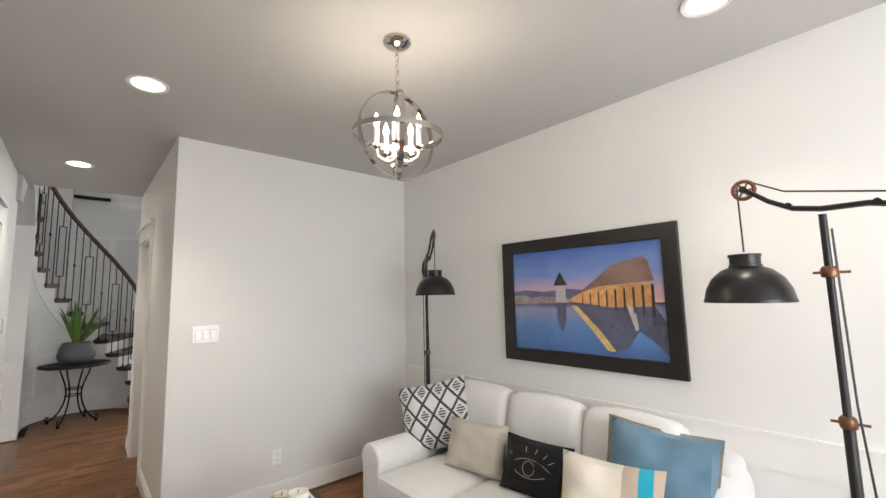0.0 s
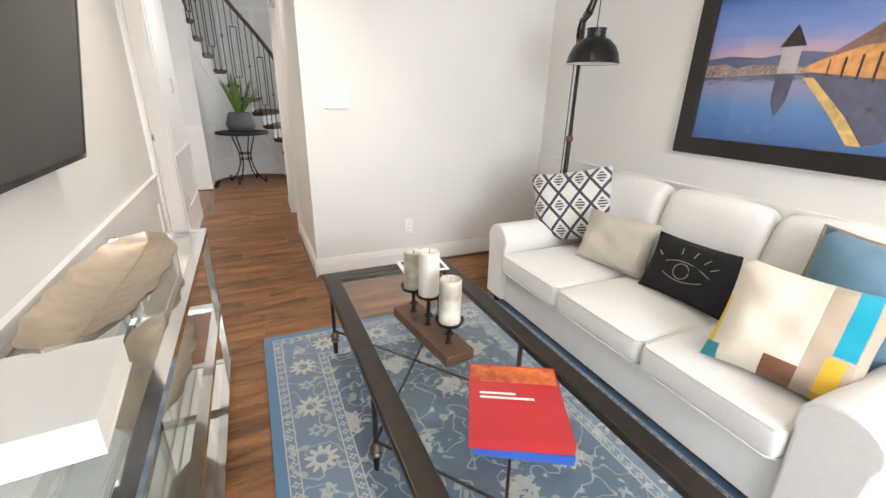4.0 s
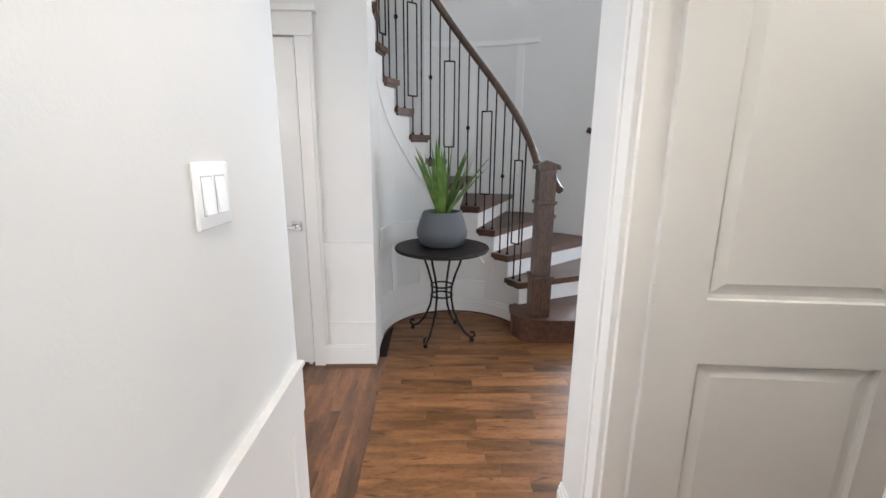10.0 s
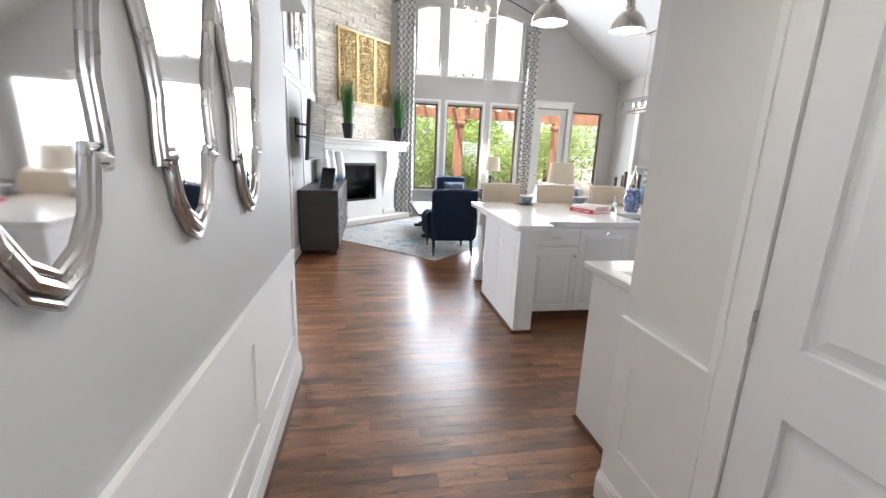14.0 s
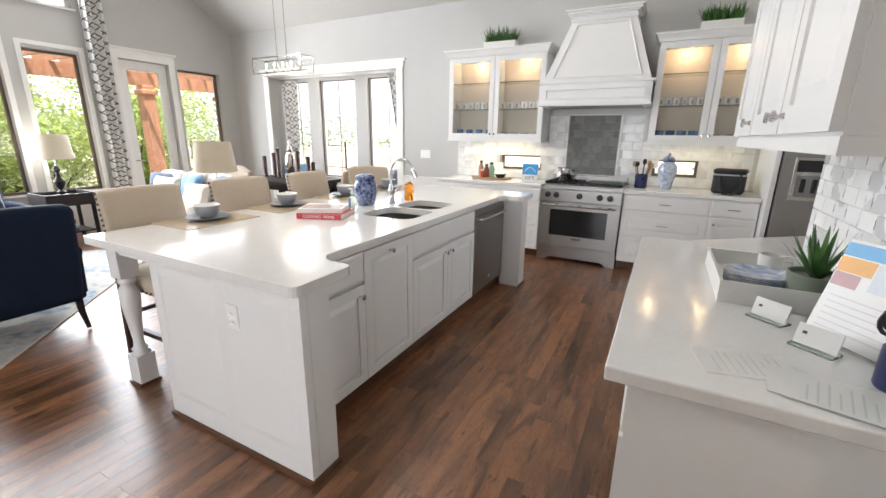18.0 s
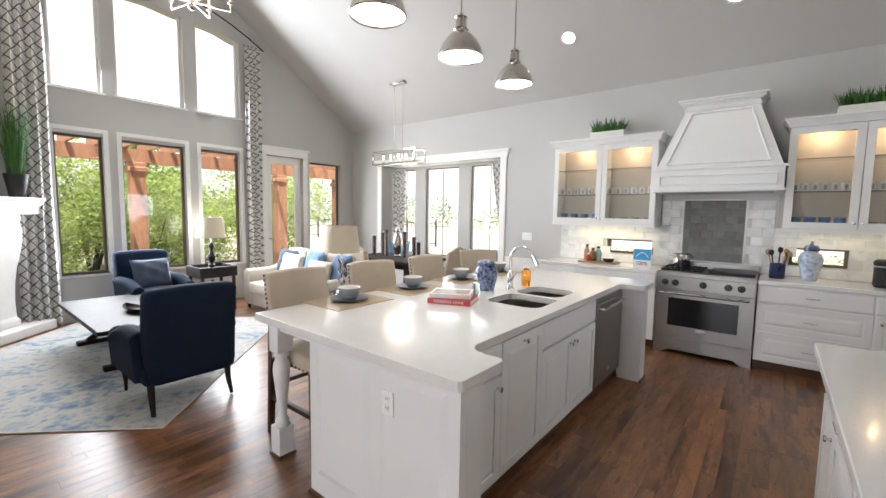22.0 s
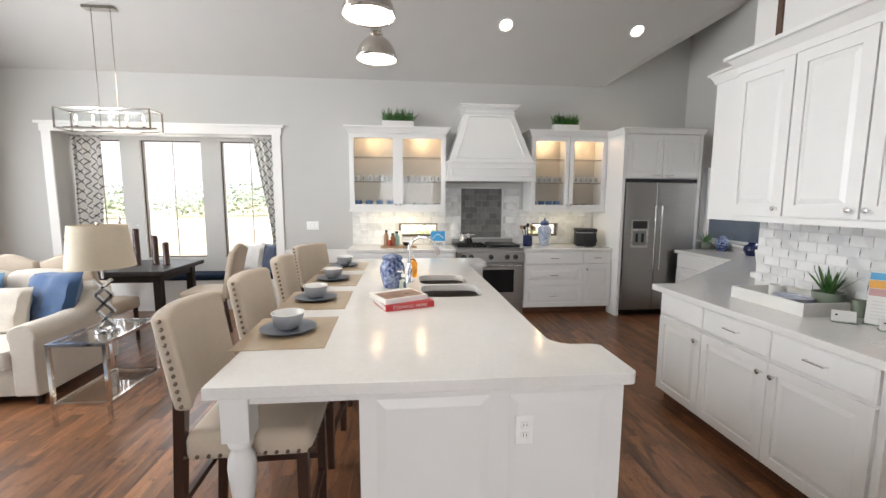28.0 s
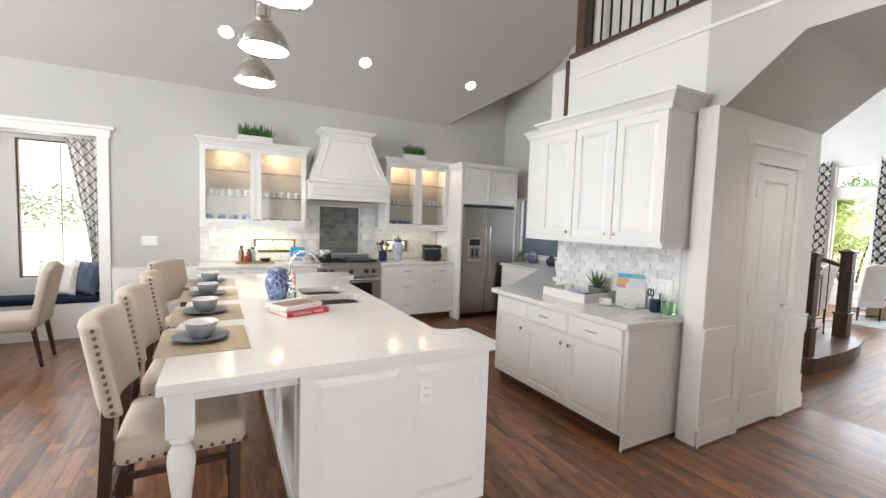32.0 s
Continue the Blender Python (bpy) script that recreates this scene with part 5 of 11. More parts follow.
M_AMBER = glass_mat("amber_soap", (0.95, 0.38, 0.05), 0.05, thin=False)
M_GREENGEL = glass_mat("green_gel", (0.45, 0.9, 0.55), 0.05, thin=False)
M_CLEARGEL = glass_mat("clear_gel", (0.82, 0.95, 0.88), 0.05, thin=False)
M_WHITEPL = mat("white_plastic", (0.8, 0.8, 0.78), 0.35, vary=0.03)


def pump_bottle(label, x, y, z, r, h, m_liquid):
    b = thing("soap_bottle", label, "bottle", pose(x, y, z))
    part("bottle", lathe(bmesh.new(), [(0.0, 0), (r * 0.9, 0.0), (r, 0.008), (r, h * 0.5), (r * 0.85, h * 0.62), (r * 0.4, h * 0.7), (r * 0.38, h * 0.74), (0, h * 0.74)], 18), m_liquid, b, smooth=True)
    bm = lathe(bmesh.new(), [(r * 0.42, h * 0.74), (r * 0.42, h * 0.84), (0.005, h * 0.85), (0.004, h * 0.97), (0, h * 0.97)], 12)
    rod(bm, (0, 0, h * 0.97), (-0.035, 0.01, h * 0.95), 0.006)
    part("pump", bm, M_WHITEPL, b)


pump_bottle("orange dish soap bottle beside the faucet", -4.42, 8.84, 0.909, 0.04, 0.21, M_AMBER)
pump_bottle("small clear soap bottle with a white pump", -4.50, 8.20, 0.909, 0.028, 0.16, M_CLEARGEL)

# blue and white jar: glazed ground with painted sprays
def porcelain(name, scale=26):
    return mat(name, (0.24, 0.30, 0.46), 0.15, vary=0.05, grain=scale, second=(0.008, 0.022, 0.12), coat=0.4)


M_PORC = porcelain("blue_white_porcelain", 42)
M_PALEPORC = mat("pale_blue_porcelain", (0.55, 0.6, 0.68), 0.18, vary=0.1, grain=30, second=(0.2, 0.27, 0.45), coat=0.4)
jar = thing("ginger_jar", "round blue and white porcelain jar on the island", "jar", pose(-4.575, 8.45, 0.909) @ Matrix.Scale(0.92, 4))
part("body", lathe(bmesh.new(), [(0.0, 0), (0.068, 0), (0.073, 0.01), (0.088, 0.07), (0.098, 0.12), (0.097, 0.165), (0.082, 0.20), (0.07, 0.212), (0.07, 0.22), (0.0, 0.22)], 32), M_PORC, jar, smooth=True)
part("lid", lathe(bmesh.new(), [(0.078, 0.218), (0.082, 0.225), (0.082, 0.238), (0.07, 0.25), (0.03, 0.262), (0.0, 0.264)], 28), M_PORC, jar, smooth=True)

M_CUPGLAZE = mat("white_glaze", (0.78, 0.78, 0.77), 0.2, vary=0.03)
M_STONEWARE = mat("grey_stoneware", (0.30, 0.31, 0.33), 0.4, vary=0.08, grain=30)
M_PLATE = mat("slate_blue_plate", (0.13, 0.15, 0.19), 0.35, vary=0.3, grain=60)
M_BURLAP = mat("tan_placemat", (0.43, 0.33, 0.22), 0.45, vary=0.15, grain=160, bump=0.1, bscale=300, coat=0.5)
for y in (7.44, 8.08, 8.74, 9.42):
    pm = part("placemat", boxm(-0.19, -0.24, 0, 0.20, 0.24, 0.0025), M_BURLAP)
    pm.matrix_world = pose(-5.04, y, 0.9085, 0, 0, random.uniform(-2, 2))
    tagged(pm, "woven tan rectangular placemat on the island", "placemat", "place settings")
    pt = part("saucer", lathe(bmesh.new(), [(0.0, 0.004), (0.06, 0.002), (0.065, 0.0), (0.085, 0.006), (0.128, 0.016), (0.131, 0.02), (0.125, 0.021), (0.082, 0.012), (0.0, 0.010)], 32), M_PLATE, smooth=True)
    pt.matrix_world = pose(-5.05, y + 0.02, 0.9112)
    tagged(pt, "dark slate-blue patterned saucer on a placemat", "saucer", "place settings")
    bw = thing("soup_bowl", "rounded grey stoneware bowl on a saucer", "bowl", pose(-5.05, y + 0.02, 0.9225), "place settings")
    part("bowl", lathe(bmesh.new(), [(0.0, 0.004), (0.04, 0.0), (0.045, 0.004), (0.066, 0.035), (0.074, 0.075), (0.073, 0.079), (0.068, 0.075), (0.06, 0.036), (0.04, 0.014), (0.0, 0.012)], 28), M_STONEWARE, bw, smooth=True)
    part("glaze", lathe(bmesh.new(), [(0.0, 0.0135), (0.039, 0.0155), (0.0588, 0.037), (0.0668, 0.0755), (0.071, 0.0795)], 28, cap=False), M_CUPGLAZE, bw, "white glazed inside", True)
    part("rim", tube(bmesh.new(), [(0.0735 * math.cos(t), 0.0735 * math.sin(t), 0.0775) for t in np.linspace(0, 2 * math.pi, 29)[:-1]], 0.0026, 6, True), M_WHITEPL, bw)


def text_mesh(name, body, size, material, parent, m, extrude=0.0004):
    cu = bpy.data.curves.new(name, "FONT")
    cu.body, cu.size, cu.extrude, cu.align_x, cu.align_y = body, size, extrude, "CENTER", "CENTER"
    ob = new(name, cu)
    dg = bpy.context.evaluated_depsgraph_get()
    me = bpy.data.meshes.new_from_object(ob.evaluated_get(dg))
    bpy.data.objects.remove(ob)
    me.materials.clear()
    me.materials.append(material)
    o2 = new(name, me)
    o2.parent = parent
    o2.matrix_local = m
    return o2


M_PAPER = mat("book_paper", (0.78, 0.76, 0.70), 0.8, vary=0.06, grain=60, stretch=(1, 1, 20))
M_RED = mat("red_cover", (0.48, 0.03, 0.035), 0.35, vary=0.08)
M_PHOTO = mat("photo_cover", (0.30, 0.17, 0.10), 0.3, vary=0.3, grain=18, second=(0.09, 0.04, 0.025))
M_WHITECOV = mat("white_cover", (0.75, 0.74, 0.72), 0.35, vary=0.04)
M_BLUECOV = mat("blue_cover", (0.03, 0.10, 0.42), 0.35, vary=0.06)


def book(label, m, w, d, h, cover, art=None, group=""):
    """A closed book: boards, spine and page block. The spine lies at local -y."""
    b = thing("book", label, "book", m, group)
    part("page_block", boxm(-w / 2 + 0.004, -d / 2 + 0.004, 0.003, w / 2 - 0.004, d / 2 - 0.004, h - 0.003), M_PAPER, b)
    bm = bmesh.new()
    box(bm, -w / 2, -d / 2, 0, w / 2, d / 2, 0.0028)
    box(bm, -w / 2, -d / 2, h - 0.0028, w / 2, d / 2, h)
    box(bm, -w / 2, -d / 2 - 0.0005, 0.0028, w / 2, -d / 2 + 0.0035, h - 0.0028)
    part("cover", bm, cover, b)
    if art:
        part("cover_picture", boxm(-w / 2 + 0.015, -d / 2 + 0.02, h + 0.0002, w / 2 - 0.015, d / 2 - 0.05, h + 0.0008), art, b)
    return b


bk = book("red cookery book lying on the island", pose(-4.50, 7.93, 0.9085, 0, 0, 20), 0.30, 0.25, 0.034, M_RED, group="cookery books")
text_mesh("spine_lettering", "COOKING  HOME", 0.026, M_WHITECOV, bk, pose(0, -0.1262, 0.017, 90))
book("white cookery book with a photo cover on the stack", pose(-4.53, 7.95, 0.943, 0, 0, 28), 0.28, 0.23, 0.028, M_WHITECOV, M_PHOTO, group="cookery books")

# outlet on the island's end
plate("white duplex outlet in the island end panel", pose(-4.055, 6.8823, 0.69), 0.072, 0.115, outlet=True)

# dishwasher
dw = thing("dishwasher", "stainless steel dishwasher with a bar handle", "dishwasher", pose(-3.872, 9.31, 0, 0, 0, 90))
part("door", boxm(-0.335, -0.022, 0.11, 0.335, 0.03, 0.80, 0.004), M_STEEL, dw)
part("control_strip", boxm(-0.335, -0.016, 0.802, 0.335, 0.03, 0.862, 0.003), M_STEEL, dw)
bm = tube(bmesh.new(), [(-0.28, -0.022, 0.765), (-0.28, -0.055, 0.765), (0.28, -0.055, 0.765), (0.28, -0.022, 0.765)], 0.011, 10)
part("handle", bm, M_CHROME, dw)
part("kick_plate", boxm(-0.335, 0.04, 0.0, 0.335, 0.06, 0.108), M_BLACK, dw)
part("badge", boxm(-0.03, -0.0235, 0.18, 0.03, -0.022, 0.205), M_CHROME, dw)


# bar stools
M_LINEN = mat("beige_linen", (0.50, 0.42, 0.33), 0.85, vary=0.08, grain=120, bump=0.25, bscale=400, sheen=0.2)
M_STOOLLEG = mat("dark_walnut_leg", (0.045, 0.02, 0.013), 0.35, vary=0.3, grain=20, stretch=(4, 4, 1))


def soft(bm, x0, y0, z0, x1, y1, z1, r=0.03, seg=4):
    return box(bm, x0, y0, z0, x1, y1, z1, r, seg)


def puff(bm, amount, cx, cy, cz, hx, hy, hz):
    """Swell the middle of a cushion."""
    bmesh.ops.subdivide_edges(bm, edges=[e for e in bm.edges if e.calc_length() > 0.12], cuts=3, use_grid_fill=True)
    for v in bm.verts:
        fx = max(0, 1 - ((v.co.x - cx) / hx) ** 2)
        fy = max(0, 1 - ((v.co.y - cy) / hy) ** 2)
        fz = max(0, 1 - ((v.co.z - cz) / hz) ** 2)
        if abs(v.co.z - cz) > hz * 0.6:
            v.co.z += amount * fx * fy * (1 if v.co.z > cz else 0)
        elif abs(v.co.x - cx) > hx * 0.8:
            v.co.x += amount * 0.4 * fy * fz * (1 if v.co.x > cx else -1)
    return bm


def bar_stool():
    """Seat looks to local +x; the back stands at -x."""
    s = thing("bar_stool", "beige linen counter stool with nailhead trim and dark legs", "bar stool", pose(0, 0, 0), "stools along the island")
    bm = soft(bmesh.new(), -0.22, -0.235, 0.53, 0.25, 0.235, 0.64, 0.03, 4)
    part("seat", puff(bm, 0.02, 0, 0, 0.585, 0.25, 0.24, 0.055), M_LINEN, s, smooth=True)
    bm = soft(bmesh.new(), -0.295, -0.235, 0.735, -0.225, 0.235, 1.105, 0.022, 4)
    bmesh.ops.subdivide_edges(bm, edges=[e for e in bm.edges if e.calc_length() > 0.15], cuts=4, use_grid_fill=True)
    for v in bm.verts:
        v.co.x -= (v.co.z - 0.735) * 0.17 - 0.05 * (v.co.y / 0.235) ** 2
        v.co.z += 0.006 * (1 - (v.co.y / 0.235) ** 2) * (1 if v.co.z > 0.9 else 0)
    part("backrest", bm, M_LINEN, s, smooth=True)
    for x, y, tx in ((0.21, -0.20, 0.0), (0.21, 0.20, 0.0), (-0.23, -0.205, -0.05), (-0.23, 0.205, -0.05)):
        bm = bmesh.new()
        h = 0.54 if x > 0 else 0.80
        v = [bm.verts.new((x + tx + sx * 0.017, y + sy * 0.017, 0)) for sx, sy in ((-1, -1), (1, -1), (1, 1), (-1, 1))]
        u = [bm.verts.new((x + sx * 0.021, y + sy * 0.021, h)) for sx, sy in ((-1, -1), (1, -1), (1, 1), (-1, 1))]
        bm.faces.new(v)
        bm.faces.new(u)
        for i in range(4):
            bm.faces.new((v[i], v[(i + 1) % 4], u[(i + 1) % 4], u[i]))
        part("leg", bm, M_STOOLLEG, s)
    for z, a, b in ((0.18, (0.21, -0.2), (0.21, 0.2)), (0.26, (-0.265, -0.205), (0.21, -0.2)), (0.26, (-0.265, 0.205), (0.21, 0.2)), (0.34, (-0.26, -0.205), (-0.26, 0.205))):
        bm = bmesh.new()
        d = 0.012
        box(bm, min(a[0], b[0]) - d * (a[0] == b[0]), min(a[1], b[1]) - d * (a[1] == b[1] or abs(a[1] - b[1]) < 0.02), z - 0.014, max(a[0], b[0]) + d * (a[0] == b[0]), max(a[1], b[1]) + d * (abs(a[1] - b[1]) < 0.02), z + 0.014)
        part("stretcher", bm, M_STOOLLEG, s)
    bm = ball(bmesh.new(), (0, 0, 0), 0.0085, 6)
    first = part("nailhead", bm, M_BRONZE, s, "dark bronze nailhead")
    spots = []
    for i in range(12):
        t = i / 11
        spots += [(-0.215 + 0.46 * t, -0.237, 0.555), (-0.215 + 0.46 * t, 0.237, 0.555), (0.252, -0.225 + 0.45 * t, 0.555)]
        zz = 0.76 + 0.33 * t
        spots += [(-0.262 - (zz - 0.735) * 0.17 + 0.05, sy * 0.237, zz) for sy in (-1, 1)]
    first.location = spots[0]
    for q in spots[1:]:
        ob = new("nailhead", first.data)
        ob.parent = s
        ob.location = q
    return s


st = bar_stool()
st.matrix_world = pose(-5.12, 7.27, 0, 0, 0, 1)
for y, a, x in ((7.95, -2, -5.12), (8.66, 3, -5.12), (9.42, -24, -5.14)):
    copy_thing(st, pose(x, y, 0, 0, 0, a))

# ---- range wall ----
BY = 10.80
base_unit("white base cabinet with a top drawer near the windows", pose(-5.19, BY, 0), 0.44, 0.59, [(0.0, 0.69, 0.44, 0.855, "drawer", ("pull", 0.22, 0.775), False), (0.0, 0.11, 0.44, 0.68, "door", ("knob", 0.39, 0.62))])
base_unit("white drawer cabinet beside the range", pose(-4.75, BY, 0), 0.945, 0.59, [(0.0, 0.69, 0.945, 0.855, "drawer", ("pull", 0.47, 0.775), False), (0.0, 0.41, 0.945, 0.68, "drawer", ("pull", 0.47, 0.55)), (0.0, 0.11, 0.945, 0.40, "drawer", ("pull", 0.47, 0.26))])
base_unit("white three-drawer cabinet between range and fridge", pose(-2.885, BY, 0), 0.815, 0.59, [(0.0, 0.69, 0.815, 0.855, "drawer", ("pull", 0.41, 0.775), False), (0.0, 0.41, 0.815, 0.68, "drawer", ("pull", 0.41, 0.545)), (0.0, 0.11, 0.815, 0.40, "drawer", ("pull", 0.41, 0.26))])
base_unit("white base cabinet with drawer and door", pose(-2.07, BY, 0), 0.40, 0.59, [(0.0, 0.69, 0.40, 0.855, "drawer", ("pull", 0.2, 0.775), False), (0.0, 0.11, 0.40, 0.68, "door", ("knob", 0.05, 0.62))])
for a, b in ((-5.21, -3.80), (-2.89, -1.665)):
    tagged(soften(part("worktop", boxm(a, BY - 0.03, 0.866, b, YB - 0.001, 0.906), M_QUARTZ), 0.005, 2), "polished white quartz worktop by the range", "worktop")

# range
rg = thing("range_cooker", "wide stainless steel gas range with six knobs", "range", pose(-3.345, BY, 0))
part("body", boxm(-0.45, 0.0, 0.11, 0.45, 0.58, 0.90, 0.004), M_STEEL, rg)
bm = bmesh.new()
slab_grid(bm, [-0.445, -0.32, 0.32, 0.445], [0.20, 0.32, 0.63, 0.71], lambda u, z: not (-0.32 < u < 0.32 and 0.32 < z < 0.63), lambda u, z, t: (u, t, z), -0.035, -0.001)
dr = part("oven_door", bm, M_STEEL, rg)
part("oven_window", boxm(-0.32, -0.028, 0.32, 0.32, -0.02, 0.63), mat("oven_glass", (0.012, 0.012, 0.013), 0.12, vary=0.1, spec=0.3), dr, "dark oven window")
part("handle", tube(bmesh.new(), [(-0.40, -0.035, 0.685), (-0.40, -0.085, 0.685), (0.40, -0.085, 0.685), (0.40, -0.035, 0.685)], 0.013, 10), M_CHROME, dr)
part("badge", boxm(-0.05, -0.037, 0.275, 0.05, -0.035, 0.305, 0.001), M_CHROME, dr)
part("control_panel", boxm(-0.45, -0.05, 0.725, 0.45, 0.0, 0.868, 0.006), M_STEEL, rg)
for x in (-0.36, -0.26, 0.0, 0.22, 0.33):
    bm = lathe(bmesh.new(), [(0.034, 0.0), (0.034, 0.006), (0.024, 0.01), (0.021, 0.035), (0.0, 0.037)], 16)
    part("knob", bm, M_BLACK, rg, "black control knob", True).matrix_local = pose(x, -0.05, 0.80, 90)
part("kick_plate", prism(bmesh.new(), [(-0.45, 0.11), (-0.45, 0.0), (-0.36, 0.0), (-0.30, 0.045), (0.30, 0.045), (0.36, 0.0), (0.45, 0.0), (0.45, 0.11), (0.445, 0.185), (-0.445, 0.185)], "y", -0.02, -0.002), M_STEEL, rg)
part("cooktop", boxm(-0.45, 0.0, 0.901, 0.45, 0.58, 0.914, 0.003), M_STEEL, rg)
part("griddle_cover", boxm(0.02, 0.08, 0.915, 0.43, 0.50, 0.945, 0.012, 2), M_BLACK, rg, "black griddle cover")
for gx in (-0.335, -0.13):
    bm = bmesh.new()
    for i in range(4):
        u = -0.085 + 0.057 * i
        box(bm, gx + u - 0.006, 0.06, 0.925, gx + u + 0.006, 0.52, 0.943)
    for y in (0.07, 0.29, 0.51):
        box(bm, gx - 0.095, y - 0.006, 0.918, gx + 0.095, y + 0.006, 0.935)
    part("grate", bm, M_IRON, rg, "cast iron grate")
part("back_guard", boxm(-0.45, 0.55, 0.914, 0.45, 0.579, 0.99, 0.003), M_STEEL, rg)
pn = thing("cooking_pot", "shiny steel cooking pot on the range", "pot", pose(-3.62, 11.15, 0.944))
part("pot", lathe(bmesh.new(), [(0.0, 0.0), (0.085, 0.0), (0.09, 0.008), (0.09, 0.14), (0.094, 0.143), (0.086, 0.143), (0.085, 0.01), (0.0, 0.008)], 28), M_CHROME, pn, smooth=True)
for sx in (-1, 1):
    part("handle", tube(bmesh.new(), [(sx * 0.088, -0.03, 0.115), (sx * 0.12, -0.025, 0.12), (sx * 0.12, 0.025, 0.12), (sx * 0.088, 0.03, 0.115)], 0.005, 8), M_CHROME, pn)

# hood
hd = thing("range_hood", "white tapered panelled range hood with a crown", "range hood", pose(-3.33, 0, 0))
HF = 10.86
part("canopy", boxm(-0.575, HF, 1.80, 0.575, YB - 0.001, 2.02), M_CAB, hd)
bm = bmesh.new()
for q in ((-0.60, HF - 0.02, 2.02, 0.60, YB - 0.001, 2.045), (-0.59, HF - 0.012, 1.79, 0.59, YB - 0.001, 1.815)):
    box(bm, *q, 0.004)
for q in ((-0.52, 1.855, 0.52, 1.87), (-0.52, 1.955, 0.52, 1.97), (-0.52, 1.87, -0.505, 1.955), (0.505, 1.87, 0.52, 1.955)):
    box(bm, q[0], HF - 0.022, q[1], q[2], HF - 0.0005, q[3], 0.003)
part("band_moulding", bm, M_CAB, hd)
bm = bmesh.new()
lo = [(-0.56, HF + 0.02), (0.56, HF + 0.02), (0.56, YB - 0.002), (-0.56, YB - 0.002)]
hi = [(-0.33, HF + 0.22), (0.33, HF + 0.22), (0.33, YB - 0.002), (-0.33, YB - 0.002)]
vl, vh = [bm.verts.new((x, y, 2.046)) for x, y in lo], [bm.verts.new((x, y, 2.70)) for x, y in hi]
bm.faces.new(vl)
bm.faces.new(vh)
for i in range(4):
    bm.faces.new((vl[i], vl[(i + 1) % 4], vh[(i + 1) % 4], vh[i]))
part("taper", bm, M_CAB, hd)
bm = bmesh.new()


def on_taper(u, v):
    """A point of the taper's front: u across from -1 to 1, v up from 0 to 1."""
    return Vector((u * (0.56 + (0.33 - 0.56) * v), HF + 0.02 + 0.20 * v - 0.006, 2.046 + 0.654 * v))


ring = [on_taper(*q) for q in ((-0.84, 0.07), (0.84, 0.07), (0.78, 0.93), (-0.78, 0.93))]
for i in range(4):
    rod(bm, ring[i], ring[(i + 1) % 4], 0.011, 6)
part("panel_moulding", bm, M_CAB, hd)
bm = bmesh.new()
for o, za, zb in ((0.012, 2.685, 2.715), (0.0, 2.715, 2.745), (0.022, 2.745, 2.76), (0.045, 2.76, 2.785), (0.068, 2.785, 2.805)):
    box(bm, -0.335 - o, HF + 0.215 - o, za, 0.335 + o, YB - 0.002, zb, 0.003)
part("crown", bm, M_CAB, hd)
part("liner", boxm(-0.5, HF + 0.05, 1.785, 0.5, YB - 0.05, 1.7895), M_STEEL, hd)

# backsplash: small marble bricks and a grey panel behind the range
M_LETTER = mat("printed_letter", (0.05, 0.05, 0.05), 0.5)


def tile_mesh(w, h, material):
    me, _, _ = plank_mesh0("tile", w, h, 0.006)
    me.materials.append(material)
    return me


def plank_mesh0(n, L, w, h):
    c = 0.0012
    me = bpy.data.meshes.new(n)
    vs = [(-L / 2, -w / 2, -h), (L / 2, -w / 2, -h), (L / 2, w / 2, -h), (-L / 2, w / 2, -h), (-L / 2, -w / 2, -c), (L / 2, -w / 2, -c), (L / 2, w / 2, -c), (-L / 2, w / 2, -c), (-L / 2 + c, -w / 2 + c, 0), (L / 2 - c, -w / 2 + c, 0), (L / 2 - c, w / 2 - c, 0), (-L / 2 + c, w / 2 - c, 0)]
    fs = [(0, 1, 5, 4), (1, 2, 6, 5), (2, 3, 7, 6), (3, 0, 4, 7), (4, 5, 9, 8), (5, 6, 10, 9), (6, 7, 11, 10), (7, 4, 8, 11), (8, 9, 10, 11)]
    me.from_pydata(vs, [], fs)
    return me, vs, fs


def tiles(parent, m, w, h, tw, th, material, skip=(), inset=None):
    """Running-bond tiles over a face: local x across, z up, looking to -y; skip lists (x0, z0, x1, z1) left bare."""
    full, half = tile_mesh(tw - 0.003, th - 0.003, material), tile_mesh(tw / 2 - 0.003, th - 0.003, material)
    rows = int(h / th + 0.01)
    for j in range(rows):
        x = 0.0
        z = (j + 0.5) * th
        first = j % 2 == 1
        while x < w - 0.001:
            L = tw / 2 if first or x + tw > w + 0.001 else tw
            if x + L > w + 0.001:
                break
            first = False
            cx = x + L / 2
            if not any(s[0] < cx < s[2] and s[1] < z < s[3] for s in skip):
                ob = new("tile", full if L == tw else half)
                ob.parent = parent
                ob.matrix_local = m @ pose(cx, -0.006, z, 90)
                if inset and x > 0.01 and (j + round(x / tw * 2)) % 3:
                    ob = new("inset_tile", inset)
                    ob.parent = parent
                    ob.matrix_local = m @ pose(x, -0.0065, z, 90)
            x += L


sp = setting("backsplash_range_wall", boxm(-5.2, YB - 0.006, 0.907, -3.98 - 0.62, YB - 0.0005, 1.42), M_GROUT, "grey marble brick backsplash beside the range")
box_l = bmesh.new()
box(box_l, -4.60, YB - 0.006, 0.907, -3.87, YB - 0.0005, 1.015)
box(box_l, -4.60, YB - 0.006, 1.225, -3.87, YB - 0.0005, 1.42)
box(box_l, -3.975, YB - 0.0061, 1.016, -3.87, YB - 0.0006, 1.224)
setting("backsplash_left", box_l, M_GROUT, "marble backsplash round the small window")
box_r = bmesh.new()
box(box_r, -3.87, YB - 0.006, 0.907, -2.78, YB - 0.0005, 1.80)
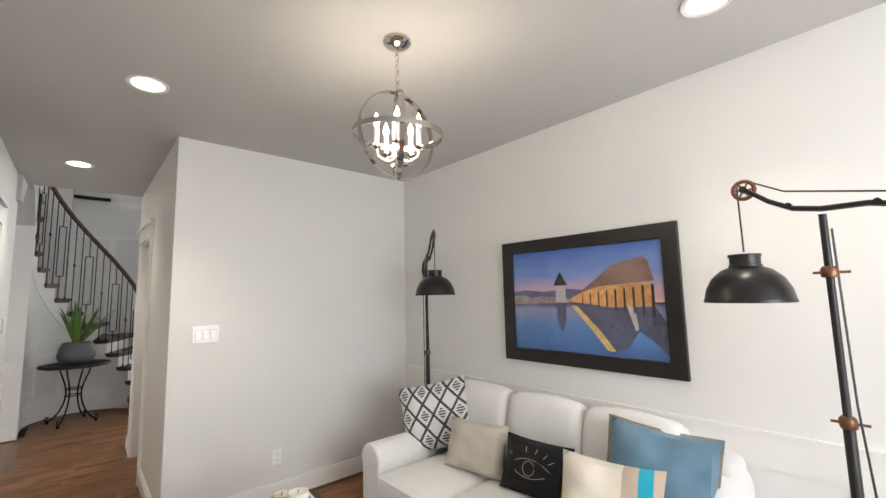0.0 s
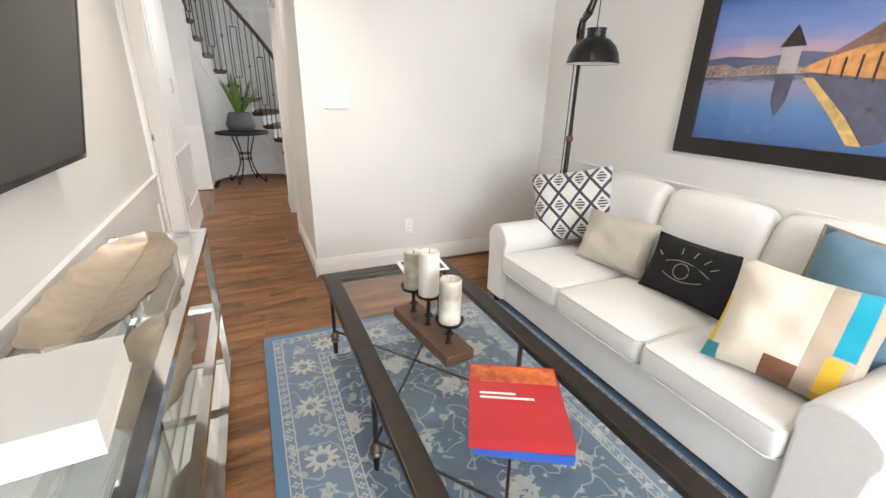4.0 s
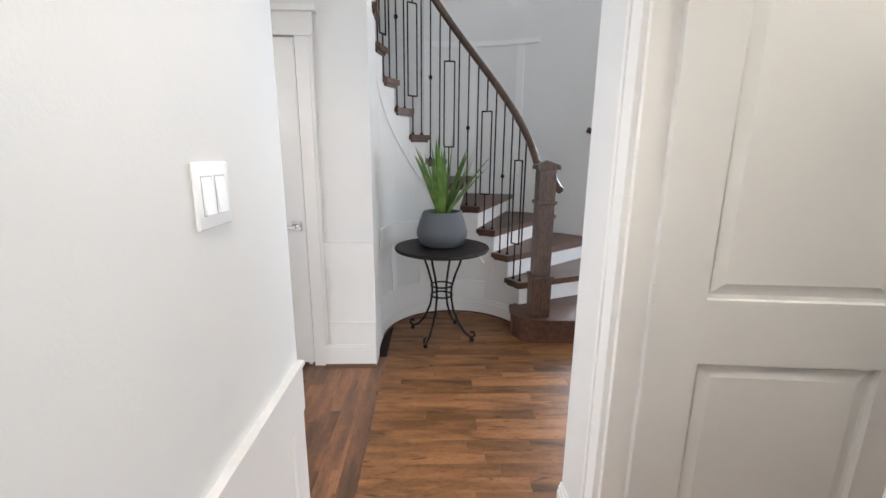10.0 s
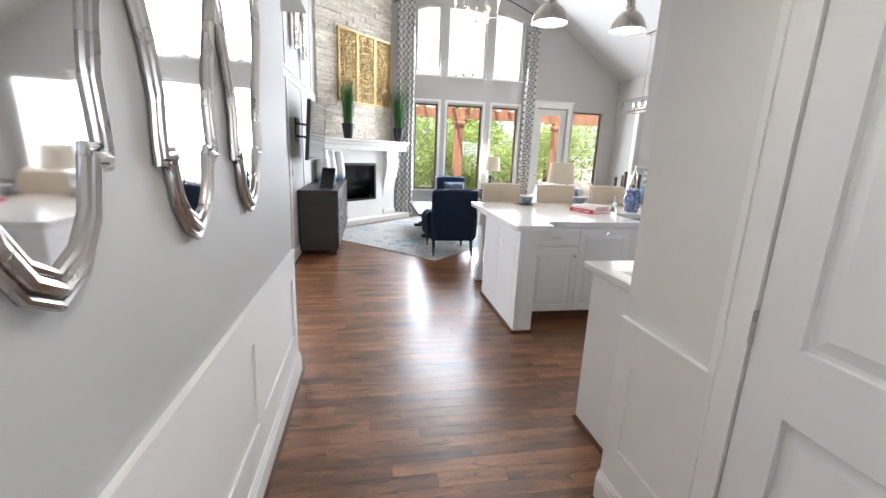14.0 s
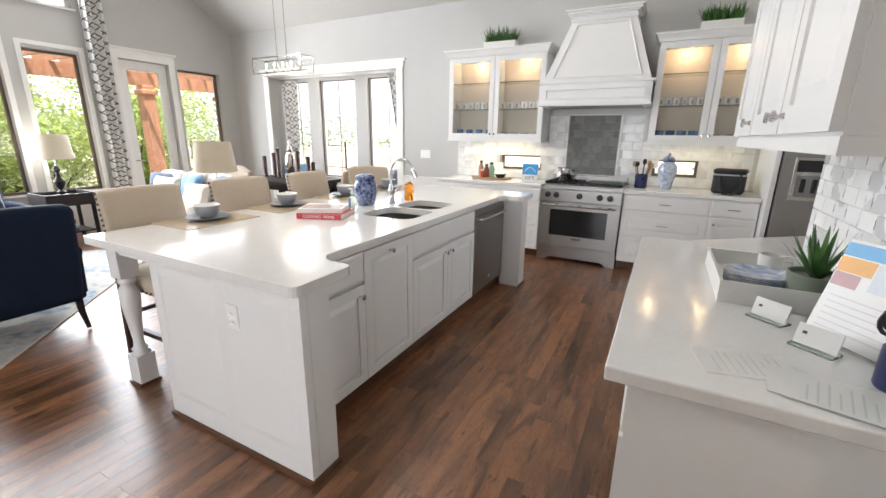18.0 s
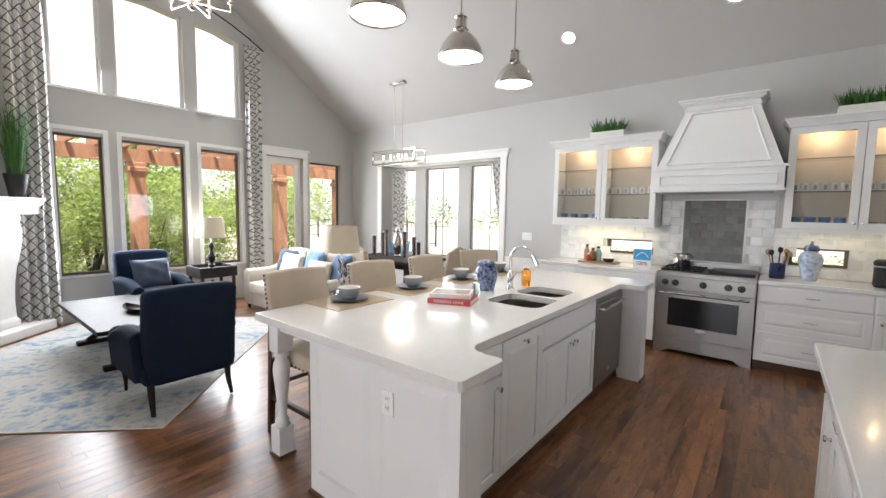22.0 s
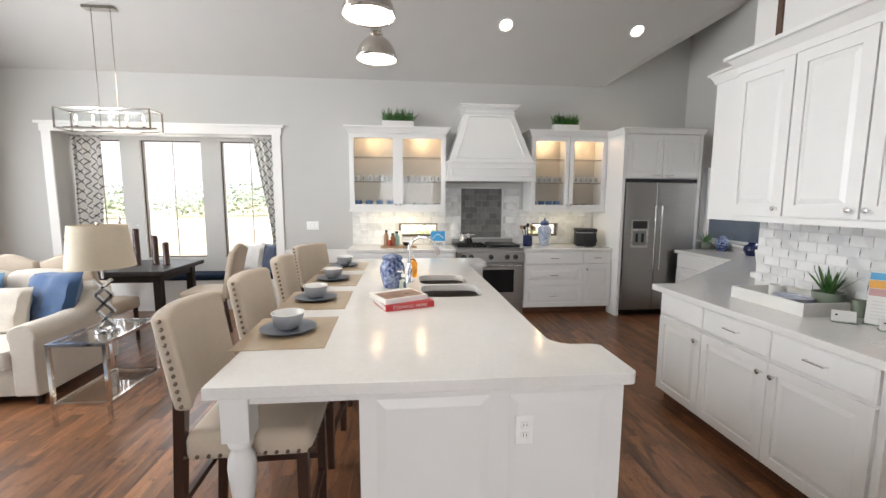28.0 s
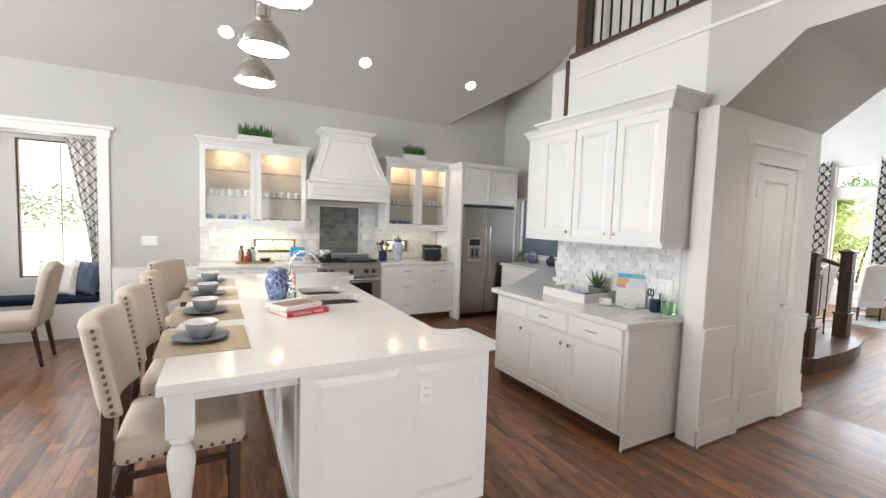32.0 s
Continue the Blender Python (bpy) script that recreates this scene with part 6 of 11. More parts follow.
box(box_r, -2.78, YB - 0.006, 0.907, -1.66, YB - 0.0005, 1.015)
box(box_r, -2.78, YB - 0.006, 1.225, -1.66, YB - 0.0005, 1.42)
box(box_r, -2.78, YB - 0.0061, 1.016, -2.67, YB - 0.0006, 1.224)
box(box_r, -2.19, YB - 0.0061, 1.016, -1.66, YB - 0.0006, 1.224)
setting("backsplash_right", box_r, M_GROUT, "marble backsplash behind and beside the range")
tiles(sp, pose(-5.2, YB - 0.006, 0.91), 3.52, 0.50, 0.20, 0.10, M_MARBLE, [(0.6, 0.08, 1.25, 0.34), (1.3, -1, 2.4, 1), (2.5, 0.08, 3.05, 0.34)])
tiles(sp, pose(-3.90, YB - 0.006, 0.91), 1.1, 0.88, 0.20, 0.10, M_MARBLE, [(0.22, 0.07, 0.86, 0.82)])
gp = setting("backsplash_panel", boxm(-3.66, YB - 0.012, 1.0, -3.06, YB - 0.0062, 1.71), M_DARKGROUT, "framed panel of glossy grey tiles behind the range")
tiles(gp, pose(-3.65, YB - 0.012, 1.01), 0.58, 0.70, 0.116, 0.0875, M_GREYTILE)
bm = bmesh.new()
for q in ((-3.68, 0.985, -3.04, 1.0), (-3.68, 1.71, -3.04, 1.725), (-3.68, 1.0, -3.66, 1.71), (-3.06, 1.0, -3.04, 1.71)):
    box(bm, q[0], YB - 0.02, q[1], q[2], YB - 0.0062, q[3])
part("tile_border", bm, M_MARBLE, gp)


# glass-fronted wall cabinets
def crown_box(bm, x0, x1, y0, y1, z, h=0.085, out=0.055, left=True, right=True):
    """A cove crown round three sides of a cabinet top."""
    prof = [(0.0, 0.0), (0.012, 0.0), (0.02, h * 0.35), (out * 0.75, h * 0.75), (out, h * 0.8), (out, h), (0.0, h)]
    loops = []
    for o, zz in prof:
        loops.append([bm.verts.new((x0 - (o if left else 0), y1, z + zz)), bm.verts.new((x0 - (o if left else 0), y0 - o, z + zz)), bm.verts.new((x1 + (o if right else 0), y0 - o, z + zz)), bm.verts.new((x1 + (o if right else 0), y1, z + zz))])
    for a, b in zip(loops, loops[1:]):
        for i in range(3):
            bm.faces.new((a[i], a[i + 1], b[i + 1], b[i]))
    bm.faces.new(loops[-1])
    bm.faces.new(loops[0])


# beige puts warm lamp light into the colour of the white interior
M_CABLIT = mat("warm_lit_interior", (0.66, 0.61, 0.54), 0.5, vary=0.03)
M_SHELFEDGE = mat("green_glass_edge", (0.10, 0.12, 0.09), 0.25)
M_CUPBLUE = mat("blue_glass_cup", (0.10, 0.19, 0.34), 0.3, vary=0.1)
M_CUPGREY = mat("grey_cup", (0.33, 0.34, 0.36), 0.4, vary=0.1)
M_CUPWHITE = mat("white_mug", (0.74, 0.73, 0.70), 0.3, vary=0.04)


def glass_cabinet(label, x0, x1, z0=1.42, z1=2.41, y0=11.05):
    w = x1 - x0
    c = thing("glass_cabinet", label, "cabinet", pose(x0, y0, z0), "white kitchen cabinets")
    h, d = z1 - z0, YB - y0 - 0.001
    bm = bmesh.new()
    for q in ((0, 0.02, 0, 0.02, d, h), (w - 0.02, 0.02, 0, w, d, h), (0.02, 0.02, 0, w - 0.02, d, 0.02), (0.02, 0.02, h - 0.02, w - 0.02, d, h), (w / 2 - 0.012, 0.02, 0.02, w / 2 + 0.012, d, h - 0.02)):
        box(bm, *q)
    part("body", bm, M_CAB, c)
    part("back_panel", boxm(0.02, d - 0.012, 0.02, w - 0.02, d - 0.002, h - 0.02), M_CABLIT, c, "back panel coloured for warm lamp light")
    bm = bmesh.new()
    crown_box(bm, 0, w, 0.0, d, h)
    part("crown", bm, M_CAB, c)
    bm = bmesh.new()
    box(bm, -0.006, -0.006, -0.035, w + 0.006, d, -0.0005)
    part("light_rail", bm, M_CAB, c)
    for k in (0, 1):
        a, b = k * w / 2 + 0.004, (k + 1) * w / 2 - 0.004
        bd = 0.06
        bm = bmesh.new()
        slab_grid(bm, [a, a + bd, b - bd, b], [0.004, 0.004 + bd, h - bd - 0.004, h - 0.004], lambda u, z: not (a + bd < u < b - bd and 0.004 + bd < z < h - bd - 0.004), lambda u, z, t: (u, t, z), -0.001, 0.019)
        dd = part("door", bm, M_CAB, c)
        g = part("pane", boxm(a + bd, 0.008, 0.004 + bd, b - bd, 0.011, h - bd - 0.004), M_CLEAR, dd)
        g.visible_shadow = False
        knob(dd, b - 0.025 if k == 0 else a + 0.025, 0.06, -0.001)
        for zz in (0.36, 0.68):
            g = part("shelf", boxm(k * w / 2 + 0.022, 0.05, zz, (k + 1) * w / 2 - 0.014, d - 0.015, zz + 0.006), M_CLEAR, c, "glass shelf")
            g.visible_shadow = False
            part("polished_edge", boxm(k * w / 2 + 0.022, 0.0455, zz, (k + 1) * w / 2 - 0.014, 0.0495, zz + 0.007), M_SHELFEDGE, g, "dark polished glass edge")
        bulb("cabinet_light", (x0 + (k + 0.5) * w / 2, y0 + 0.20, z1 - 0.06), 0.95, (1.0, 0.68, 0.40), 0.02)
        part("puck_light", lathe(bmesh.new(), [(0.0, 0), (0.03, 0.0), (0.03, 0.008), (0, 0.008)], 14, (k + 0.5) * w / 2, 0.20), M_CHROME, c).location.z = h - 0.029
    for k in (0, 1):
        cx0 = k * w / 2 + 0.08
        n = 6
        for i in range(n):
            x = x0 + cx0 + i * (w / 2 - 0.17) / (n - 1)
            mg = thing("mug", "small white mug with a dark printed mark on a shelf", "mug", pose(x, y0 + 0.16, z0 + 0.3665), "mugs in the glass cabinets")
            part("cup", lathe(bmesh.new(), [(0.0, 0.0), (0.036, 0.0), (0.039, 0.004), (0.039, 0.085), (0.036, 0.085), (0.035, 0.006), (0.0, 0.005)], 14), M_CUPWHITE, mg, smooth=True)
            part("printed_mark", boxm(-0.012, -0.0405, 0.018, 0.012, -0.0375, 0.066), M_CUPGREY, mg)
        blue = (k == 0)
        for i in range(4):
            x = x0 + cx0 + 0.02 + i * (w / 2 - 0.21) / 3
            mg = thing("tumbler", "blue square tumbler on the lowest shelf" if blue else "grey tumbler on the lowest shelf", "tumbler", pose(x, y0 + 0.16, z0 + 0.0205), "tumblers in the glass cabinets")
            part("cup", lathe(bmesh.new(), [(0.0, 0.0), (0.042, 0.0), (0.044, 0.004), (0.045, 0.095 if blue else 0.06), (0.042, 0.095 if blue else 0.06), (0.041, 0.006), (0.0, 0.005)], 14), M_CUPBLUE if blue else M_CUPGREY, mg, smooth=True)
        for i in range(3 if k == 0 else 1):
            x = x0 + cx0 + 0.06 + i * 0.15 + (0.1 if k else 0)
            mg = thing("wine_glass" if k else "glass_bowl", "clear glass goblet on the top shelf" if k else "footed clear glass bowl on the top shelf", "glass", pose(x, y0 + 0.17, z0 + 0.6865), "glassware in the cabinets")
            pr = [(0.03, 0.0), (0.03, 0.003), (0.005, 0.006), (0.004, 0.06), (0.03, 0.085), (0.036, 0.13), (0.032, 0.15)] if k else [(0.03, 0.0), (0.028, 0.004), (0.006, 0.012), (0.006, 0.035), (0.04, 0.055), (0.052, 0.09), (0.054, 0.10)]
            part("glass", lathe(bmesh.new(), pr, 16, cap=False), M_CLEAR, mg, smooth=True)
    return c


glass_cabinet("white wall cabinet with two lit glass doors beside the hood", -5.19, -3.915)
glass_cabinet("white wall cabinet with two lit glass doors beside the hood", -2.74, -1.665)
for x in (-4.5, -2.2):
    area_lamp("under_cabinet_light", (x, 11.2, 1.38), (x, 11.25, 0.9), 0.8, 0.05, 1.3 if x < -4 else 0.6, (1.0, 0.85, 0.55))


def grass_box(label, x, y, z, w, group="grass planters"):
    g = thing("grass_planter", label, "plant", pose(x, y, z), group)
    part("planter", boxm(-w / 2, -0.06, 0, w / 2, 0.06, 0.09, 0.004), M_WHITECOV, g, "white rectangular planter")
    bm = bmesh.new()
    rr = random.Random(int(abs(x) * 100))
    for i in range(260):
        a = rr.uniform(0, 2 * math.pi)
        blade(bm, (rr.uniform(-w / 2 + 0.01, w / 2 - 0.01), rr.uniform(-0.05, 0.05), 0.08), a, rr.uniform(0.0, 0.95), rr.uniform(0.10, 0.20), 0.009, rr.uniform(0, 0.9), 2)
    tagged(part("grass", bm, M_GRASS, g), kind="stuff")


grass_box("low white planter of green grass on a cabinet", -4.55, 11.2, 2.498, 0.42)
grass_box("low white planter of green grass on a cabinet", -2.22, 11.2, 2.498, 0.36)

# fridge in its alcove
FXX = -1.62
alc = thing("fridge_surround", "white cabinet surround over and beside the fridge", "cabinet", pose(FXX, 10.62, 0))
part("side_panel", boxm(-0.04, 0.0, 0, -0.002, 0.779, 2.40), M_CAB, alc)
part("side_panel", boxm(1.005, 0.0, 0, 1.04, 0.779, 2.40), M_CAB, alc)
part("body", boxm(0.0, 0.02, 1.83, 1.0, 0.779, 2.40), M_CAB, alc)
for k in (0, 1):
    front(alc, 0.5 * k + 0.002, 1.84, 0.5 * k + 0.498, 2.39, "door", ("pull", 0.41 + 0.18 * k, 1.875)).location.y = 0.02
bm = bmesh.new()
crown_box(bm, -0.04, 1.04, 0.0, 0.779, 2.401, 0.07, 0.04)
part("crown", bm, M_CAB, alc)
fg = thing("refrigerator", "stainless steel side-by-side fridge with ice dispenser", "refrigerator", pose(FXX, 10.60, 0))
part("body", boxm(0.01, 0.06, 0.03, 0.99, 0.75, 1.79), M_BLACK, fg)
part("left_door", boxm(0.012, 0.0, 0.09, 0.44, 0.055, 1.78, 0.008, 2), M_STEEL, fg)
part("right_door", boxm(0.446, 0.0, 0.09, 0.988, 0.055, 1.78, 0.008, 2), M_STEEL, fg)
for x in (0.40, 0.486):
    part("handle", tube(bmesh.new(), [(x, 0.0, 0.62), (x, -0.05, 0.64), (x, -0.05, 1.48), (x, 0.0, 1.50)], 0.011, 10), M_CHROME, fg)
dsp = part("dispenser", boxm(0.10, -0.006, 0.93, 0.34, -0.0005, 1.30, 0.002), M_NICKEL, fg)
part("display", boxm(0.12, -0.009, 1.18, 0.32, -0.0065, 1.28), M_BLACK, dsp)
part("niche", boxm(0.13, -0.008, 0.96, 0.31, -0.0065, 1.15), mat("dispenser_niche", (0.22, 0.22, 0.22), 0.4), dsp)
for x in (0.18, 0.26):
    part("paddle", boxm(x - 0.018, -0.014, 1.0, x + 0.018, -0.0085, 1.12, 0.003), M_BLACK, dsp)
part("top_grille", boxm(0.012, 0.01, 1.785, 0.988, 0.05, 1.82), M_BLACK, fg)

# things on the range-side worktops
jr = thing("temple_jar", "tall lidded blue and white porcelain jar", "jar", pose(-2.50, 11.12, 0.9065))
part("body", lathe(bmesh.new(), [(0.0, 0), (0.055, 0.0), (0.06, 0.02), (0.075, 0.10), (0.095, 0.18), (0.098, 0.22), (0.08, 0.27), (0.055, 0.285), (0.055, 0.295), (0, 0.295)], 28), M_PALEPORC, jr, smooth=True)
part("lid", lathe(bmesh.new(), [(0.062, 0.296), (0.065, 0.31), (0.05, 0.345), (0.02, 0.36), (0.012, 0.37), (0.018, 0.385), (0.0, 0.395)], 24), M_PORC, jr, smooth=True)
ck = thing("utensil_crock", "navy crock filled with wooden kitchen utensils", "crock", pose(-2.75, 11.10, 0.9065))
M_NAVYGLAZE = mat("navy_glaze", (0.012, 0.02, 0.08), 0.3, vary=0.1)
part("crock", lathe(bmesh.new(), [(0.0, 0), (0.06, 0.0), (0.065, 0.01), (0.065, 0.15), (0.06, 0.152), (0.058, 0.02), (0, 0.015)], 20), M_NAVYGLAZE, ck, smooth=True)
M_SPOON = mat("spoon_wood", (0.42, 0.26, 0.13), 0.55, vary=0.15, grain=20)
rr = random.Random(8)
for i in range(6):
    a = rr.uniform(0, 6.28)
    p, q = Vector((0.02 * math.cos(a), 0.02 * math.sin(a), 0.02)), Vector((0.09 * math.cos(a), 0.05 * math.sin(a), 0.24 + rr.uniform(0, 0.05)))
    bm = rod(bmesh.new(), p, q, 0.006)
    ball(bm, q, 0.024, 10, 1.3)
    part("utensil", bm, M_SPOON if i % 2 else M_BLACK, ck)
lb = thing("lunch_bag", "black insulated lunch bag with a hanging strap", "bag", pose(-1.92, 11.08, 0.9065, 0, 0, -12))
M_BAG = mat("black_nylon", (0.014, 0.014, 0.016), 0.6, vary=0.2, grain=90, bump=0.3, bscale=200)
part("bag", soft(bmesh.new(), -0.14, -0.10, 0, 0.14, 0.10, 0.21, 0.03, 3), M_BAG, lb, smooth=True)
part("lid", soft(bmesh.new(), -0.145, -0.105, 0.20, 0.145, 0.105, 0.25, 0.02, 3), M_BAG, lb, smooth=True)
part("trim", boxm(-0.142, -0.103, 0.185, 0.142, -0.098, 0.20), M_CUPGREY, lb)
part("strap", tube(bmesh.new(), [(0.10, -0.105, 0.20), (0.12, -0.16, 0.08), (0.05, -0.20, 0.0), (-0.02, -0.19, 0.005), (-0.05, -0.12, 0.06), (-0.08, -0.107, 0.18)], 0.011, 8), M_BAG, lb)
tr = thing("serving_tray", "wooden serving tray beside the range", "tray", pose(-4.55, 11.10, 0.9065))
M_TRAYWOOD = mat("tray_wood", (0.32, 0.19, 0.10), 0.5, vary=0.2, grain=16, stretch=(1, 6, 6))
part("tray", boxm(-0.24, -0.11, 0, 0.24, 0.11, 0.018, 0.004), M_TRAYWOOD, tr)
for lbl, x, y, r, h, cm in (("tall bottle with a dark cap on the tray", -0.17, 0.02, 0.033, 0.21, (0.35, 0.2, 0.12)), ("brown sauce bottle on the tray", -0.08, -0.01, 0.036, 0.17, (0.22, 0.07, 0.03)), ("small red jar on the tray", -0.12, -0.06, 0.028, 0.10, (0.4, 0.06, 0.03)), ("aqua canister on the tray", -0.03, 0.05, 0.04, 0.19, (0.32, 0.5, 0.45))):
    b = thing("condiment_bottle", lbl, "bottle", pose(-4.55 + x, 11.10 + y, 0.925))
    mm = mat("condiment", cm, 0.25, vary=0.15, grain=30)
    part("bottle", lathe(bmesh.new(), [(0, 0), (r, 0.0), (r, h * 0.62), (r * 0.55, h * 0.78), (r * 0.5, h * 0.86), (0, h * 0.86)], 16), mm, b, smooth=True)
    part("cap", lathe(bmesh.new(), [(r * 0.56, h * 0.86), (r * 0.56, h), (0, h)], 14), M_BLACK if cm[0] < 0.38 else M_CUPWHITE, b)
db = thing("dip_bowl", "small black bowl with a pale lid on the tray", "bowl", pose(-4.43, 11.09, 0.925))
part("bowl", lathe(bmesh.new(), [(0, 0), (0.05, 0), (0.07, 0.04), (0.072, 0.05), (0, 0.05)], 20), M_BLACK, db, smooth=True)
part("lid", lathe(bmesh.new(), [(0.074, 0.05), (0.074, 0.06), (0, 0.066)], 20), M_CUPWHITE, db)
sg = thing("display_sign", "small blue and white standing sign reading 100%", "sign", pose(-4.02, 11.02, 0.9065, -8, 0, 0))
M_SKYBLUE = mat("sign_blue", (0.03, 0.30, 0.62), 0.4, vary=0.05)
part("card", boxm(-0.10, 0.0, 0, 0.10, 0.006, 0.22), M_WHITECOV, sg)
part("blue_field", boxm(-0.097, -0.001, 0.085, 0.097, -0.0002, 0.217), M_SKYBLUE, sg)
part("white_arc", tube(bmesh.new(), [(-0.07 + 0.14 * i / 10, -0.002, 0.12 + 0.055 * math.sin(math.pi * i / 10)) for i in range(11)], 0.004, 5), M_WHITECOV, sg)
text_mesh("lettering", "100%", 0.062, M_BLACK, sg, pose(0, -0.0008, 0.042, 90))

# ---- hutch against the block ----
HM = pose(-2.53, 8.38, 0, 0, 0, -90)
hu = base_unit("white base cabinet run with three drawers and three doors", HM, 1.49, 0.60, [(0.02, 0.69, 0.46, 0.855, "drawer", None, False), (0.46, 0.69, 0.96, 0.855, "drawer", ("pull", 0.71, 0.775), False), (0.96, 0.69, 1.47, 0.855, "drawer", ("pull", 1.215, 0.775), False), (0.02, 0.11, 0.46, 0.68, "door", ("knob", 0.42, 0.61)), (0.46, 0.11, 0.96, 0.68, "door", ("knob", 0.92, 0.61)), (0.96, 0.11, 1.47, 0.68, "door", ("knob", 1.0, 0.61))])
part("end_panel", boxm(1.49, -0.01, 0.0, 1.508, 0.60, 0.865), M_CAB, hu)
part("shoe_moulding", boxm(1.508, -0.01, 0, 1.522, 0.60, 0.018), M_SHOE, hu)
w2 = part("worktop", slab(bmesh.new(), [(-2.60, 6.845), (-1.905, 6.845), (-1.905, 8.21), (-0.31, 8.21), (-0.31, 10.55), (-0.93, 10.55), (-0.93, 9.6), (-2.40, 8.42), (-2.585, 8.42), (-2.60, 8.40)], [], 0.866, 0.906), M_QUARTZ)
tagged(soften(w2, 0.006, 3), "thick pale quartz worktop of the hutch and far corner", "worktop")
base_unit("white cabinet under the far corner worktop", pose(-0.90, 10.5, 0, 0, 0, -90), 0.88, 0.58, [(0.0, 0.69, 0.88, 0.855, "drawer", None, False), (0.0, 0.11, 0.44, 0.68, "door", ("knob", 0.4, 0.61)), (0.44, 0.11, 0.88, 0.68, "door", ("knob", 0.48, 0.61))])
bm = prism(bmesh.new(), [(-2.38, 8.385), (-1.91, 8.385), (-1.91, 8.22), (-0.93, 8.22), (-0.93, 9.56)], "z", 0.1, 0.864)
tagged(part("corner_cabinet", bm, M_CAB), "white diagonal corner cabinet beside the hutch", "cabinet", "white kitchen cabinets")

uc = thing("wall_cabinet", "white three-door wall cabinet with a deep crown", "cabinet", pose(-2.27, 8.10, 1.445, 0, 0, -90), "white kitchen cabinets")
part("body", boxm(0, 0, 0, 1.24, 0.335, 0.925), M_CAB, uc)
for a, b, kx in ((0.0, 0.41, 0.37), (0.41, 0.825, 0.785), (0.825, 1.24, 0.865)):
    front(uc, a + 0.003, 0.005, b - 0.003, 0.92, "door", ("knob", kx, 0.05), True, 0.065)
bm = bmesh.new()
crown_box(bm, 0, 1.24, 0.0, 0.335, 0.925, 0.12, 0.075)
part("crown", bm, M_CAB, uc)
part("light_rail", boxm(-0.004, -0.004, -0.035, 1.244, 0.335, -0.0005), M_CAB, uc)
u2 = thing("wall_cabinet", "narrow white wall cabinet with a lower crown", "cabinet", pose(-2.10, 8.52, 1.44, 0, 0, -90), "white kitchen cabinets")
part("body", boxm(0, 0, -0.04, 0.415, 0.30, 0.98), M_CAB, u2)
bm = bmesh.new()
crown_box(bm, 0, 0.36, 0.0, 0.30, 0.98, 0.08, 0.05)
part("crown", bm, M_CAB, u2)
setting("wall_hutch_stub", boxm(-1.80, 8.20, 1.40, -1.70, 8.55, 3.17), M_WALL, "short wall behind the narrow cabinet")

hs = setting("backsplash_hutch", boxm(-1.937, 6.86, 0.907, -1.9305, 8.20, 1.41), M_PALEGROUT, "white marble brick backsplash above the hutch")
tiles(hs, pose(-1.937, 8.20, 0.909, 0, 0, -90), 1.34, 0.50, 0.122, 0.0625, M_MARBLE, inset=tile_mesh(0.007, 0.030, M_INSET))
sw = plate("white double switch plate on the marble backsplash", pose(-1.944, 7.02, 1.10, 0, 0, -90), 0.118, 0.118, 2)

# pieces on the hutch
M_TRAYW = mat("white_lacquer", (0.76, 0.75, 0.72), 0.35, vary=0.04)
ty = thing("tray", "white rectangular serving tray with handles", "tray", pose(-2.14, 7.72, 0.9065, 0, 0, 90))
bm = bmesh.new()
box(bm, -0.24, -0.17, 0, 0.24, 0.17, 0.012)
for q in ((-0.25, -0.18, -0.24, 0.18), (0.24, -0.18, 0.25, 0.18), (-0.24, -0.18, 0.24, -0.17), (-0.24, 0.17, 0.24, 0.18)):
    box(bm, q[0], q[1], 0, q[2], q[3], 0.075)
part("tray", bm, M_TRAYW, ty)
M_FLORAL = mat("blue_floral_plate", (0.68, 0.68, 0.68), 0.2, vary=0.05, grain=34, second=(0.28, 0.36, 0.55), coat=0.3)
for i in range(7):
    p = part("plate", lathe(bmesh.new(), [(0, 0.0), (0.055, 0.0), (0.10, 0.012), (0.10, 0.016), (0.055, 0.006), (0, 0.005)], 28), M_FLORAL, smooth=True)
    p.matrix_world = pose(-2.19, 7.66, 0.9195 + 0.0075 * i)
    tagged(p, "white plate with blue flowers stacked on the tray", "plate", "stacked plates")
mg = thing("coffee_mug", "plain cream coffee mug on the tray", "mug", pose(-2.12, 7.84, 0.9195))
part("cup", lathe(bmesh.new(), [(0, 0), (0.036, 0), (0.04, 0.01), (0.042, 0.09), (0.038, 0.09), (0.037, 0.012), (0, 0.01)], 20), M_CUPWHITE, mg, smooth=True)
part("handle", tube(bmesh.new(), [(0.04, 0, 0.07), (0.068, 0, 0.068), (0.07, 0, 0.035), (0.04, 0, 0.025)], 0.006, 8), M_CUPWHITE, mg)
M_SAGE = mat("sage_pot", (0.20, 0.23, 0.18), 0.5, vary=0.08)
M_AGAVE = leaf_mat("agave_leaf", (0.07, 0.17, 0.045), (0.03, 0.09, 0.02))
